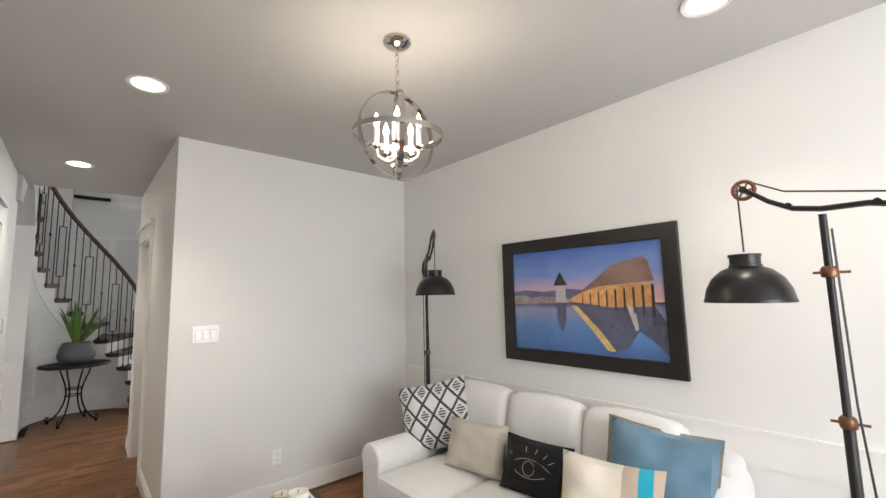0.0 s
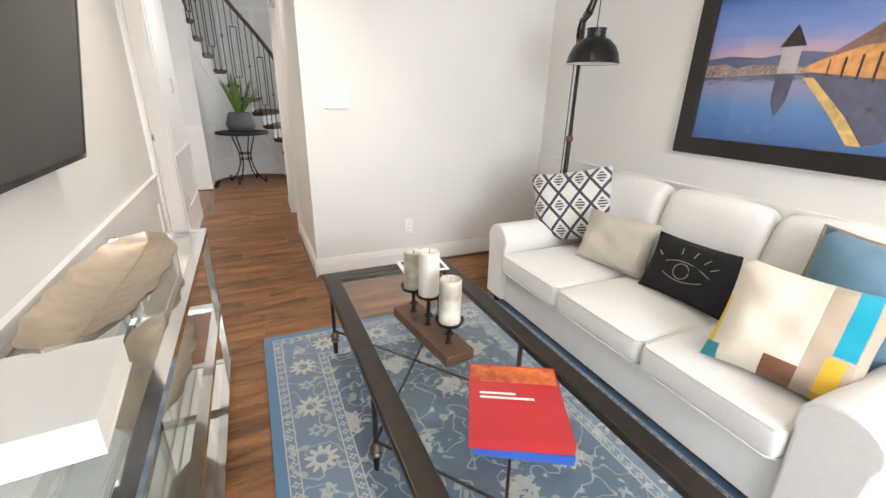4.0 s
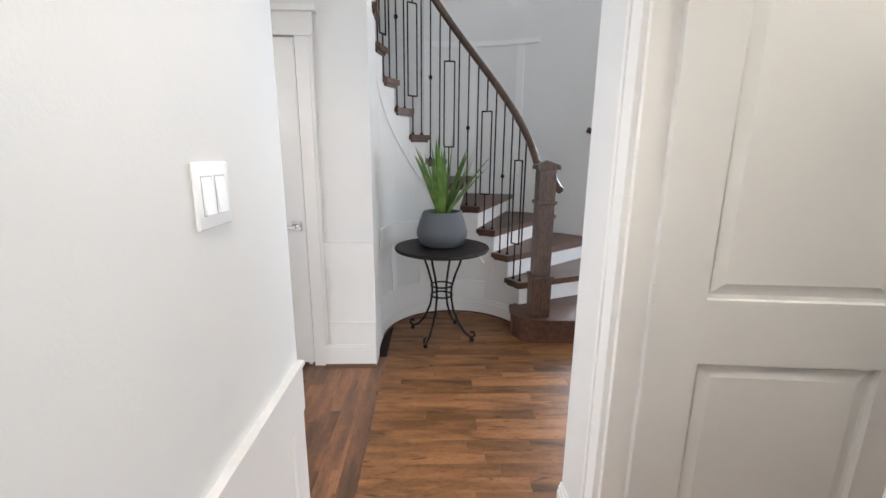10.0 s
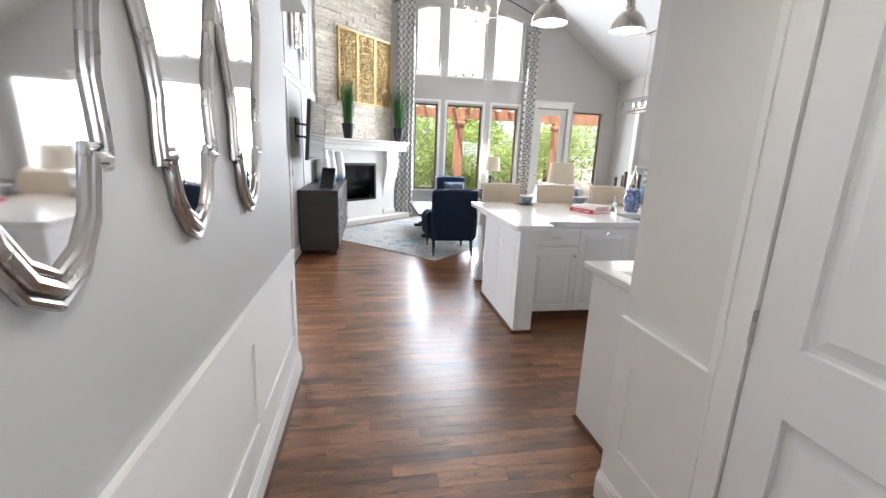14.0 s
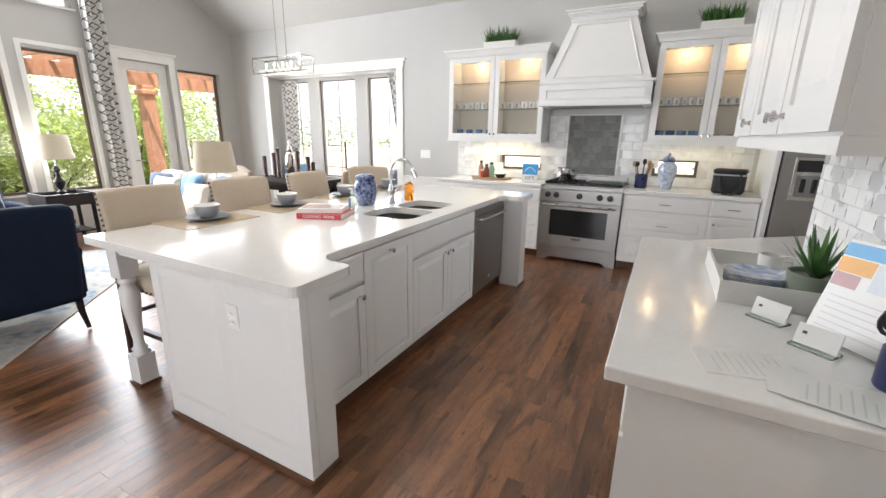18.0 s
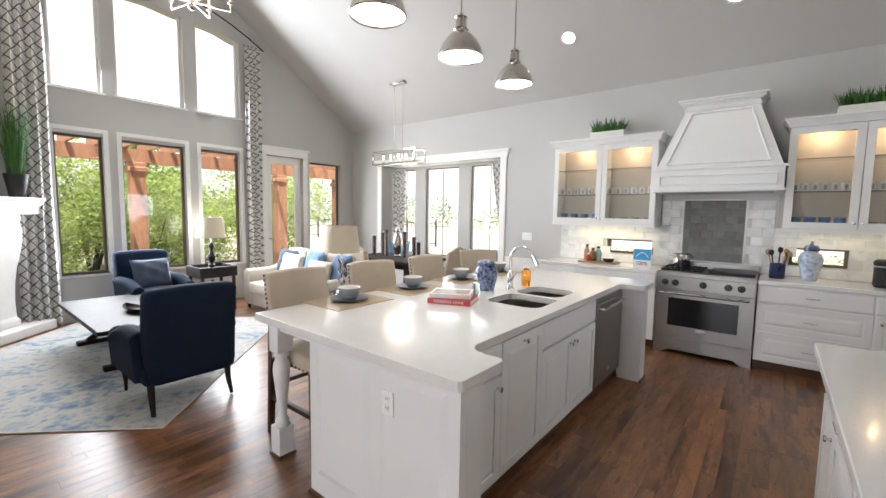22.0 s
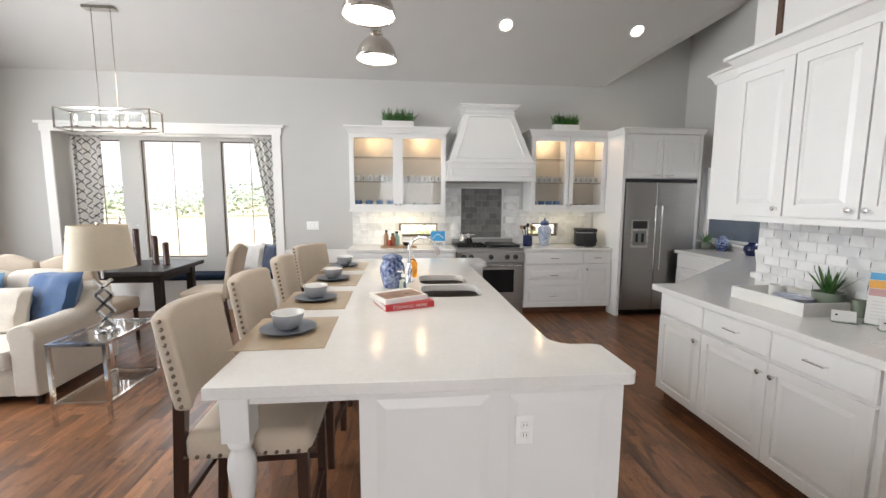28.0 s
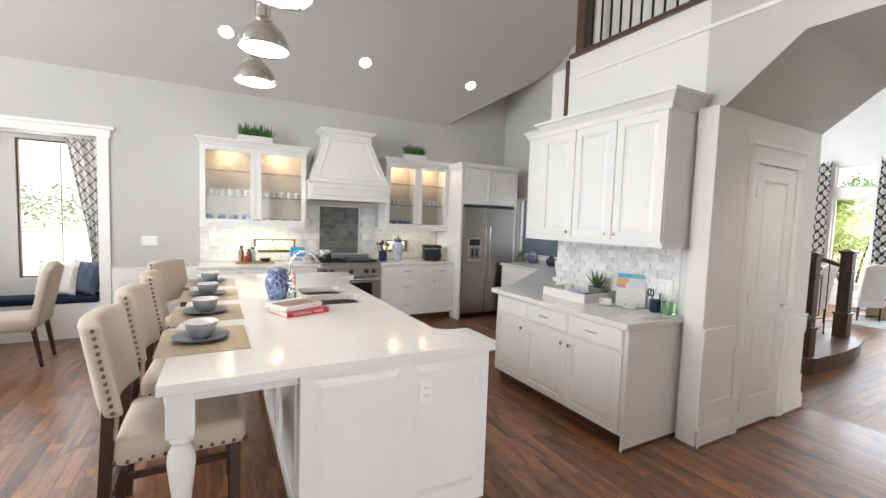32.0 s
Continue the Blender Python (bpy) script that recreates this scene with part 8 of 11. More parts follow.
for sx, sy, a in ((-0.22, -0.10, 12), (0.12, -0.13, -9), (0.0, -0.08, 4)):
    bm = tube(bmesh.new(), [(-0.2, 0, 0), (-0.05, 0.01, 0.01), (0.2, -0.01, 0)], [0.028, 0.034, 0.026], 8)
    part("log", grow(bm, pose(sx, sy - 0.02, 0.56 - 0.04 * (sy < -0.11), 0, 0, a)), mat("charred_log", (0.06, 0.05, 0.045), 0.9, vary=0.5, grain=30, bump=0.6), fp)
for s0 in (-0.98, 0.63):
    prof = [(-0.001, 0.12), (-0.27, 0.12), (-0.27, 0.20), (-0.235, 0.22), (-0.225, 0.40), (-0.24, 0.62), (-0.27, 0.80), (-0.32, 0.98), (-0.35, 1.12), (-0.355, 1.24), (-0.33, 1.33), (-0.35, 1.36), (-0.35, 1.42), (-0.001, 1.42)]
    soften(part("corbel", prism(bmesh.new(), prof, "x", s0, s0 + 0.36), M_CAST, fp, "scrolled white corbel", True), 0.014, 2)
bm = bmesh.new()
prof = [(-0.001, 1.42), (-0.36, 1.42), (-0.365, 1.50), (-0.385, 1.53), (-0.40, 1.57), (-0.435, 1.585), (-0.435, 1.62), (-0.001, 1.62)]
soften(part("mantel", prism(bm, prof, "x", -1.06, 1.24), M_CAST, fp, "white moulded mantel shelf"), 0.008, 2)

# carved gilt wall art in three panels
rg3 = random.Random(11)
art = thing("carved_wall_art", "three-panel gilded openwork carving on the stone", "wall art", FP @ pose(0.33, -0.055, 2.29))
# added backing sheet: shade between the scrolls, put into a darker gilt
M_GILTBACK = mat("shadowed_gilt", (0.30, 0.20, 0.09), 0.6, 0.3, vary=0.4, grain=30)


def scroll(bm, cx, cz, r, turns, a0, sg, y=-0.012, thick=0.0095):
    pts, rad = [], []
    n = 14
    for i in range(n):
        f = i / (n - 1)
        a = a0 + sg * turns * 2 * math.pi * f
        rr = r * (1 - 0.82 * f)
        pts.append((cx + rr * math.cos(a), y - 0.006 * f, cz + rr * math.sin(a)))
        rad.append(thick * (1 - 0.4 * f))
    tube(bm, pts, rad, 5)


for k in range(3):
    x0 = -0.70 + 0.4667 * k
    x1 = x0 + 0.462
    bm = bmesh.new()
    slab_grid(bm, [x0, x0 + 0.028, x1 - 0.028, x1], [0.0, 0.03, 1.23, 1.26], lambda u, z: not (x0 + 0.028 < u < x1 - 0.028 and 0.03 < z < 1.23), lambda u, z, t: (u, t, z), -0.03, 0.02)
    pn = part("panel", bm, M_GOLD, art, "gilded panel with carved scrolls")
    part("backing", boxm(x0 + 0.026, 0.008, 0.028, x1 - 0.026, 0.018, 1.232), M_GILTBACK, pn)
    bm = bmesh.new()
    for j in range(14):
        for i in range(5):
            cx, cz = x0 + 0.065 + 0.083 * i, 0.075 + 0.0855 * j
            scroll(bm, cx + rg3.uniform(-0.01, 0.01), cz + rg3.uniform(-0.01, 0.01), rg3.uniform(0.042, 0.056), rg3.uniform(1.2, 1.7), rg3.uniform(0, 6.28), rg3.choice((-1, 1)))
    mx_ = 0.0
    for R in ((0.20, 0.30, 0.42, 0.56) if k == 1 else (0.42, 0.56)):
        pts = []
        for t in np.linspace(0, 2 * math.pi, 97):
            px, pz = mx_ + R * math.cos(t), 0.63 + R * math.sin(t)
            if x0 + 0.02 < px < x1 - 0.02:
                pts.append((px, -0.016, pz))
            elif len(pts) > 1:
                tube(bm, pts, 0.010, 5)
                pts = []
            else:
                pts = []
        if len(pts) > 1:
            tube(bm, pts, 0.010, 5)
    part("scrollwork", bm, M_GOLD, pn, smooth=True)

for sx in (-0.31, 1.10):
    g = thing("grass_pot", "tall green grass in a black tapered pot", "plant", FP @ pose(sx, -0.24, 1.621), "grass pots on the mantel")
    part("pot", lathe(bmesh.new(), [(0.0, 0.0), (0.07, 0.0), (0.075, 0.01), (0.115, 0.25), (0.118, 0.27), (0.106, 0.27), (0.10, 0.24), (0.0, 0.235)], 24), M_BLACK, g, "matte black tapered pot", True)
    bm = bmesh.new()
    rr = random.Random(int(sx * 100))
    for i in range(330):
        a = rr.uniform(0, 2 * math.pi)
        q = rr.uniform(0, 0.085)
        blade(bm, (q * math.cos(a), q * math.sin(a), 0.235), a, rr.uniform(0.0, 0.17), rr.uniform(0.45, 0.88), 0.005, rr.uniform(0, 0.3), 4)
    tagged(part("grass", bm, M_GRASS, g), kind="stuff")

# ---- media wall ----
cs = thing("sideboard", "grey-brown wooden sideboard with square chrome knobs", "sideboard", pose(-6.32, 4.785, 0))
soften(part("body", boxm(-2.23, 0.005, 0.07, 0.0, 0.505, 0.845), M_GREYWOOD, cs), 0.004)
soften(part("top", boxm(-2.24, 0.0, 0.845, 0.012, 0.525, 0.885), M_GREYWOOD, cs), 0.004)
for x in (-2.17, -0.06):
    for y in (0.05, 0.46):
        part("foot", boxm(x - 0.03, y - 0.03, 0, x + 0.03, y + 0.03, 0.07), M_GREYWOOD, cs)
for i in range(3):
    for j in range(3):
        x0, z0 = -2.21 + 0.733 * i, 0.09 + 0.25 * j
        d = part("drawer", boxm(x0 + 0.006, 0.5055, z0 + 0.006, x0 + 0.726, 0.522, z0 + 0.244, 0.003), M_GREYWOOD, cs)
        bm = boxm(x0 + 0.346, 0.522, z0 + 0.115, x0 + 0.386, 0.552, z0 + 0.155, 0.004)
        part("knob", bm, M_CHROME, d, "square chrome knob")
M_OMBRE = mat("white_blue_vase_glaze", (0.72, 0.72, 0.70), 0.4, vary=0.06, grain=20)
nd_, ln_, f_ = node_math(M_OMBRE)
tc_ = nd_.new("ShaderNodeTexCoord")
sp_ = nd_.new("ShaderNodeSeparateXYZ")
ln_.new(tc_.outputs["Object"], sp_.inputs[0])
ns_ = nd_.new("ShaderNodeTexNoise")
ns_.inputs["Scale"].default_value = 22
lo_ = nd_.new("ShaderNodeMapRange")
ln_.new(f_("ADD", sp_.outputs["Z"], f_("MULTIPLY", ns_.outputs["Fac"], 0.16)), lo_.inputs["Value"])
lo_.inputs["From Min"].default_value, lo_.inputs["From Max"].default_value = 0.26, 0.10
overlay(M_OMBRE, lo_.outputs[0], (0.20, 0.32, 0.46))
for x, y, s in ((-8.24, 5.04, 1.16), (-8.41, 5.17, 1.12), (-8.03, 4.95, 1.18)):
    v = part("vase", lathe(bmesh.new(), [(0.0, 0.0), (0.075 * s, 0.0), (0.10 * s, 0.04), (0.108 * s, 0.12), (0.09 * s, 0.27 * s), (0.07 * s, 0.38 * s), (0.062 * s, 0.43 * s), (0.068 * s, 0.445 * s), (0.058 * s, 0.445 * s), (0.05 * s, 0.40 * s), (0.0, 0.39 * s)], 28), M_OMBRE, smooth=True)
    v.matrix_world = pose(x, y, 0.886)
    tagged(v, "tall white vase fading to blue at the base", "vase", "vases on the sideboard")
M_TEAL = mat("blue_lacquer", (0.06, 0.22, 0.34), 0.35, vary=0.2, grain=14)
for z, r, w in ((0.886, 14, 0.34), (0.914, 6, 0.30)):
    book("blue cloth-bound book stacked on the sideboard", pose(-7.33, 5.08, z, 0, 0, r), w, 0.24, 0.027, M_TEAL, group="blue books")
tb = thing("tablet", "black tablet propped on a thin stand", "tablet", pose(-6.57, 5.13, 0.886, 0, 0, 60) @ Matrix.Scale(1.2, 4))
part("body", grow(boxm(-0.09, -0.005, 0.0, 0.09, 0.005, 0.24, 0.003), pose(0, 0, 0.008, -16)), M_BLACK, tb)
part("screen", grow(boxm(-0.083, -0.0062, 0.01, 0.083, -0.0052, 0.23), pose(0, 0, 0.008, -16)), M_SCREEN, tb)
part("stand", tube(bmesh.new(), [(-0.05, -0.02, 0.004), (-0.05, 0.09, 0.004), (0.0, 0.05, 0.16), (0.05, 0.09, 0.004), (0.05, -0.02, 0.004)], 0.004, 6), M_BLACK, tb)

tv = thing("television", "flat black television on a swing-out wall bracket", "television", pose(-6.475, 5.035, 1.285, 4, 0, 177.5))
soften(part("body", boxm(-0.615, 0.0, 0.0, 0.615, 0.045, 0.70), M_BLACK, tv), 0.005)
part("screen", boxm(-0.60, -0.003, 0.018, 0.60, -0.0005, 0.685), M_SCREEN, tv, "dark glossy screen")
mt_b = part("bracket", boxm(-0.18, 0.046, 0.16, 0.18, 0.058, 0.54), M_BLACK, tv, "black steel bracket")
part("wall_plate", boxm(-0.11, 0.262, 0.20, 0.11, 0.279, 0.50, 0.003), M_BLACK, mt_b)
for z in (0.27, 0.43):
    part("arm", tube(bmesh.new(), [(-0.08, 0.265, z), (0.07, 0.16, z), (0.0, 0.055, z)], 0.017, 6), M_BLACK, mt_b)
dec = thing("scroll_wall_decor", "ornate silver scrolled metal wall decoration", "wall art", pose(-6.68, 4.795, 2.60, 0, 0, 180))
M_SILV = mat("antique_silver_leaf", (0.55, 0.51, 0.46), 0.3, 0.85, vary=0.35, grain=24, bump=0.5)
for sx in (-0.33, 0.33):
    pn = part("spine", tube(bmesh.new(), [(sx, -0.03, 0.0), (sx + 0.03, -0.05, 0.25), (sx - 0.03, -0.05, 0.5), (sx, -0.03, 0.8)], [0.012, 0.028, 0.028, 0.012], 8), M_SILV, dec, smooth=True)
    for j in range(9):
        for s2 in (-1, 1):
            bm = bmesh.new()
            scroll(bm, sx + s2 * 0.07, 0.06 + 0.085 * j, 0.062 + 0.014 * (j % 3), 1.3, 0.7 * j, s2, -0.05, 0.022)
            part("scroll", bm, M_SILV, pn, smooth=True)

# ---- family room rug ----
def rug_mat(name, stops, scale=2.2, fine=30.0):
    """Distressed pile: a ramp of dyes driven by noise at two scales."""
    m = mat(name, stops[0][1], 0.95, vary=0.05, grain=200, bump=0.35, bscale=420, sheen=0.2)
    nd, ln, f = node_math(m)
    tc = nd.new("ShaderNodeTexCoord")
    a = nd.new("ShaderNodeTexNoise")
    a.inputs["Scale"].default_value, a.inputs["Detail"].default_value, a.inputs["Distortion"].default_value = scale, 5, 1.2
    b2 = nd.new("ShaderNodeTexNoise")
    b2.inputs["Scale"].default_value, b2.inputs["Detail"].default_value = fine, 4
    ln.new(tc.outputs["Object"], a.inputs["Vector"])
    ln.new(tc.outputs["Object"], b2.inputs["Vector"])
    v = f("ADD", f("MULTIPLY", a.outputs["Fac"], 0.62), f("MULTIPLY", b2.outputs["Fac"], 0.38))
    rp = nd.new("ShaderNodeValToRGB")
    el = rp.color_ramp.elements
    while len(el) < len(stops):
        el.new(0.5)
    for e, (p, c) in zip(el, stops):
        e.position, e.color = p, (*c, 1)
    ln.new(v, rp.inputs[0])
    ln.new(rp.outputs[0], nd["Principled BSDF"].inputs["Base Color"])
    return m


M_RUG = rug_mat("blue_cream_pile", [(0.36, (0.13, 0.19, 0.30)), (0.43, (0.27, 0.33, 0.40)), (0.48, (0.47, 0.47, 0.44)), (0.54, (0.53, 0.50, 0.45)), (0.60, (0.32, 0.37, 0.43)), (0.68, (0.46, 0.43, 0.36))], 1.7, 16)


def rug(label, m, w, h, material, border=None):
    r = thing("rug", label, "rug", m)
    part("weave", boxm(-w / 2, -h / 2, 0.0015, w / 2, h / 2, 0.011, 0.003), material, r)
    if border:
        bm = bmesh.new()
        for s0 in (-1, 1):
            tube(bm, [(-w / 2, s0 * h / 2, 0.006), (w / 2, s0 * h / 2, 0.006)], 0.0055, 6)
            tube(bm, [(s0 * w / 2, -h / 2, 0.006), (s0 * w / 2, h / 2, 0.006)], 0.0055, 6)
        part("binding", bm, border, r)
    return r


rug("pale blue and cream distressed area rug by the fireplace", pose(-6.0, 6.6, 0) @ pose(0, 0, 0, 0, 0, 135) @ pose(1.52, 1.28, 0), 3.04, 2.56, M_RUG, M_CREAM)

# trestle coffee table
ct = thing("coffee_table", "dark espresso trestle coffee table on the rug", "coffee table", pose(-8.06, 6.95, 0.012))
soften(part("tabletop", boxm(-0.86, -0.45, 0.41, 0.86, 0.45, 0.45), M_ESPRESSO, ct), 0.006, 2)
part("apron", boxm(-0.74, -0.33, 0.36, 0.74, 0.33, 0.41), M_ESPRESSO, ct)
for x in (-0.55, 0.55):
    for a in (1, -1):
        bm = tube(bmesh.new(), [(x, -0.27 * a, 0.035), (x, -0.15 * a, 0.12), (x, 0.12 * a, 0.28), (x, 0.24 * a, 0.36)], 0.032, 6)
        part("cross_leg", bm, M_ESPRESSO, ct)
    part("foot_rail", boxm(x - 0.04, -0.36, 0.0, x + 0.04, 0.36, 0.05, 0.008), M_ESPRESSO, ct)
part("stretcher", boxm(-0.55, -0.03, 0.16, 0.55, 0.03, 0.21, 0.004), M_ESPRESSO, ct)
TZ = 0.4625
book("pale hardback book in a stack on the coffee table", pose(-7.85, 7.28, TZ, 0, 0, 100), 0.30, 0.23, 0.03, M_CUPGREY, group="coffee table books")
book("white hardback book on top of the stack", pose(-7.85, 7.28, TZ + 0.0305, 0, 0, 92), 0.28, 0.22, 0.03, M_WHITECOV, group="coffee table books")
tr = part("boat_tray", bmesh.new(), M_ESPRESSO)
bm = bmesh.new()
for sg, zz in ((1.0, 0.0), (0.9, 0.012)):
    V = []
    for i in range(13):
        u = -1 + 2 * i / 12
        hw = 0.085 * (1 - u * u) ** 0.7 * sg + 0.002
        V.append([bm.verts.new((0.23 * sg * u, hw * k, zz + 0.035 * (abs(k) ** 2) + 0.03 * u ** 4)) for k in (-1, -0.5, 0, 0.5, 1)])
    for a, b in zip(V, V[1:]):
        for j in range(4):
            bm.faces.new((a[j], a[j + 1], b[j + 1], b[j]))
bm.to_mesh(tr.data)
bm.free()
tr.matrix_world = pose(-7.80, 6.95, TZ + 0.001, 0, 0, 15)
tagged(tr, "black boat-shaped wooden tray on the coffee table", "tray")
vs_ = part("finial_vase", lathe(bmesh.new(), [(0.0, 0.0), (0.095, 0.0), (0.1, 0.02), (0.085, 0.035), (0.055, 0.06), (0.07, 0.09), (0.075, 0.12), (0.045, 0.16), (0.028, 0.19), (0.036, 0.215), (0.018, 0.245), (0.02, 0.27), (0.0, 0.285)], 24), M_NAVYGLAZE, smooth=True)
vs_.matrix_world = pose(-9.36, 8.30, 0.1805)
tagged(vs_, "glossy navy finial ornament on the end table shelf", "ornament")

armchair("navy upholstered armchair with dark turned front legs", pose(-6.56, 6.88, 0.0115, 0, 0, -90))
armchair("navy upholstered armchair by the curtain window", pose(-9.22, 7.50, 0.0, 0, 0, 95))
pillow("cream textured pillow leaning in the armchair", pose(-6.50, 6.90, 0.46, -14, 0, -90), 0.44, 0.40, 0.13, M_CREAM)
pillow("slate blue pillow leaning in the armchair", pose(-9.20, 7.50, 0.46, -18, 0, 95), 0.46, 0.40, 0.14, M_GREYNAVY)

# white sofa with its pillows
sofa("ivory linen three-seat sofa near the garden door", pose(-9.15, 8.66, 0), 1.98, 0.90, M_SOFALINEN)
for x, y, w, h, a, mt_, lb in ((-8.78, 9.17, 0.50, 0.44, 10, M_GREYNAVY, "dark navy pillow on the ivory sofa"), (-8.52, 9.05, 0.48, 0.40, 4, M_TEXCREAM, "textured cream pillow on the ivory sofa"), (-8.10, 9.12, 0.50, 0.46, -12, M_SKYCLOTH, "light blue pillow on the ivory sofa"), (-7.80, 9.02, 0.50, 0.36, -4, M_CREAM, "cream lumbar pillow on the ivory sofa"), (-7.50, 9.15, 0.50, 0.46, -18, M_MIDBLUE, "deep blue pillow on the ivory sofa")):
    pillow(lb, pose(x, y, 0.44, -17, 0, a), w * 1.1, h * 1.1, 0.17, mt_)

# end tables with lamps
et = thing("end_table", "chrome end table with a glass top", "end table", pose(-6.675, 8.65, 0))
for x in (-0.175, 0.175):
    for y in (-0.29, 0.29):
        part("leg", boxm(x - 0.011, y - 0.011, 0, x + 0.011, y + 0.011, 0.555), M_CHROME, et)
for z in (0.14, 0.555):
    bm = bmesh.new()
    slab_grid(bm, [-0.187, -0.163, 0.163, 0.187], [-0.302, -0.278, 0.278, 0.302], lambda u, v: not (abs(u) < 0.163 and abs(v) < 0.278), lambda u, v, t: (u, v, t), z, z + 0.022)
    part("rim", bm, M_CHROME, et)
    part("glass_shelf", boxm(-0.163, -0.278, z + 0.008, 0.163, 0.278, z + 0.018), M_TABLEGLASS, et)
table_lamp("table lamp with mirrored cross base and cream shade", pose(-6.65, 8.62, 0.5775))
et = thing("end_table", "dark wooden tray-top end table by the sofa", "end table", pose(-9.38, 8.30, 0))
for x in (-0.22, 0.22):
    for y in (-0.22, 0.22):
        part("leg", boxm(x - 0.018, y - 0.018, 0, x + 0.018, y + 0.018, 0.60), M_ESPRESSO, et)
part("top", boxm(-0.25, -0.25, 0.59, 0.25, 0.25, 0.62), M_ESPRESSO, et)
bm = bmesh.new()
for q in ((-0.26, -0.26, 0.26, -0.245), (-0.26, 0.245, 0.26, 0.26), (-0.26, -0.245, -0.245, 0.245), (0.245, -0.245, 0.26, 0.245)):
    box(bm, q[0], q[1], 0.52, q[2], q[3], 0.67)
part("tray_sides", bm, M_ESPRESSO, et)
part("shelf", boxm(-0.21, -0.21, 0.16, 0.21, 0.21, 0.18), M_ESPRESSO, et)
table_lamp("table lamp with dark turned stem and cream shade", pose(-9.38, 8.30, 0.6205), "turned")


# ---- candle chandeliers ----
def candle(parent, x, y, z, metal, h=0.09, watts=0.0):
    part("candle_cup", lathe(bmesh.new(), [(0.006, -0.012), (0.022, -0.004), (0.024, 0.002), (0.0, 0.002)], 12, x, y), metal, parent).location.z = z
    c = part("candle_sleeve", lathe(bmesh.new(), [(0.0105, 0.003), (0.0105, h), (0.0, h)], 10, x, y), M_WHITECOV, parent)
    c.location.z = z
    b = part("bulb", lathe(bmesh.new(), [(0.006, h), (0.0135, h + 0.022), (0.012, h + 0.038), (0.002, h + 0.065)], 10, x, y), M_BULB, parent, "glowing candle bulb", True)
    b.location.z = z


ch = thing("chandelier", "open polished nickel candle chandelier in the family room", "chandelier", pose(-6.85, 7.2, 0))
part("stem", rod(bmesh.new(), (0, 0, 3.28), (0, 0, 5.92), 0.009), M_CHROME_W, ch)
part("canopy", lathe(bmesh.new(), [(0.07, 5.86), (0.07, 5.95), (0, 5.95)], 20), M_CHROME_W, ch)
part("finial", ball(bmesh.new(), (0, 0, 3.26), 0.03, 10), M_CHROME_W, ch)
for i in range(6):
    a = i * math.pi / 3 + 0.2
    ca, sa = math.cos(a), math.sin(a)
    bm = tube(bmesh.new(), [(0, 0, 3.30), (0.30 * ca, 0.30 * sa, 3.30), (0.30 * ca, 0.30 * sa, 3.36)], 0.007, 6)
    tube(bm, [(0.30 * ca, 0.30 * sa, 3.36), (0.30 * ca, 0.30 * sa, 3.80), (0.0, 0.0, 3.86)], 0.005, 6)
    part("arm", bm, M_CHROME_W, ch)
    candle(ch, 0.30 * ca, 0.30 * sa, 3.37, M_CHROME_W)
bulb("chandelier_bulb", (-6.85, 7.2, 3.46), 12, (1.0, 0.85, 0.66), 0.3)

ln5 = thing("linear_chandelier", "rectangular chrome and glass chandelier over the dining table", "chandelier", pose(-7.82, 10.68, 2.32))
bm = bmesh.new()
L2, W2, H2 = 0.50, 0.125, 0.22
for z in (0.0, H2):
    for y in (-W2, W2):
        box(bm, -L2, y - 0.007, z - 0.007, L2, y + 0.007, z + 0.007)
    for x in (-L2, L2):
        box(bm, x - 0.007, -W2, z - 0.007, x + 0.007, W2, z + 0.007)
for x in (-L2, L2):
    for y in (-W2, W2):
        box(bm, x - 0.0072, y - 0.0072, 0, x + 0.0072, y + 0.0072, H2)
part("cage", bm, M_CHROME_W, ln5)
for y in (-W2, W2):
    part("glass_side", boxm(-L2 + 0.008, y - 0.0015, 0.008, L2 - 0.008, y + 0.0015, H2 - 0.008), M_CLEAR, ln5)
part("bar", boxm(-L2, -0.009, 0.022, L2, 0.009, 0.036), M_CHROME_W, ln5)
for i in range(5):
    candle(ln5, -0.36 + 0.18 * i, 0, 0.046, M_CHROME_W, 0.06)
for x in (-0.10, 0.10):
    part("rod", rod(bmesh.new(), (x, 0, 0.03), (x, 0, 1.35), 0.005), M_CHROME_W, ln5)
part("canopy", boxm(-0.17, -0.055, 1.30, 0.17, 0.055, 1.335, 0.004), M_CHROME_W, ln5)
bulb("chandelier_bulb", (-7.82, 10.68, 2.28), 4, (1.0, 0.85, 0.66), 0.2)

# ---- breakfast nook ----
dt = thing("dining_table", "dark wooden rectangular dining table", "dining table", pose(-7.8, 10.62, 0))
soften(part("tabletop", boxm(-0.72, -0.47, 0.71, 0.72, 0.47, 0.76), M_ESPRESSO, dt), 0.006, 2)
part("apron", boxm(-0.62, -0.37, 0.62, 0.62, 0.37, 0.71), M_ESPRESSO, dt)
for x in (-0.6, 0.6):
    for y in (-0.35, 0.35):
        part("leg", boxm(x - 0.04, y - 0.04, 0, x + 0.04, y + 0.04, 0.71, 0.004), M_ESPRESSO, dt)


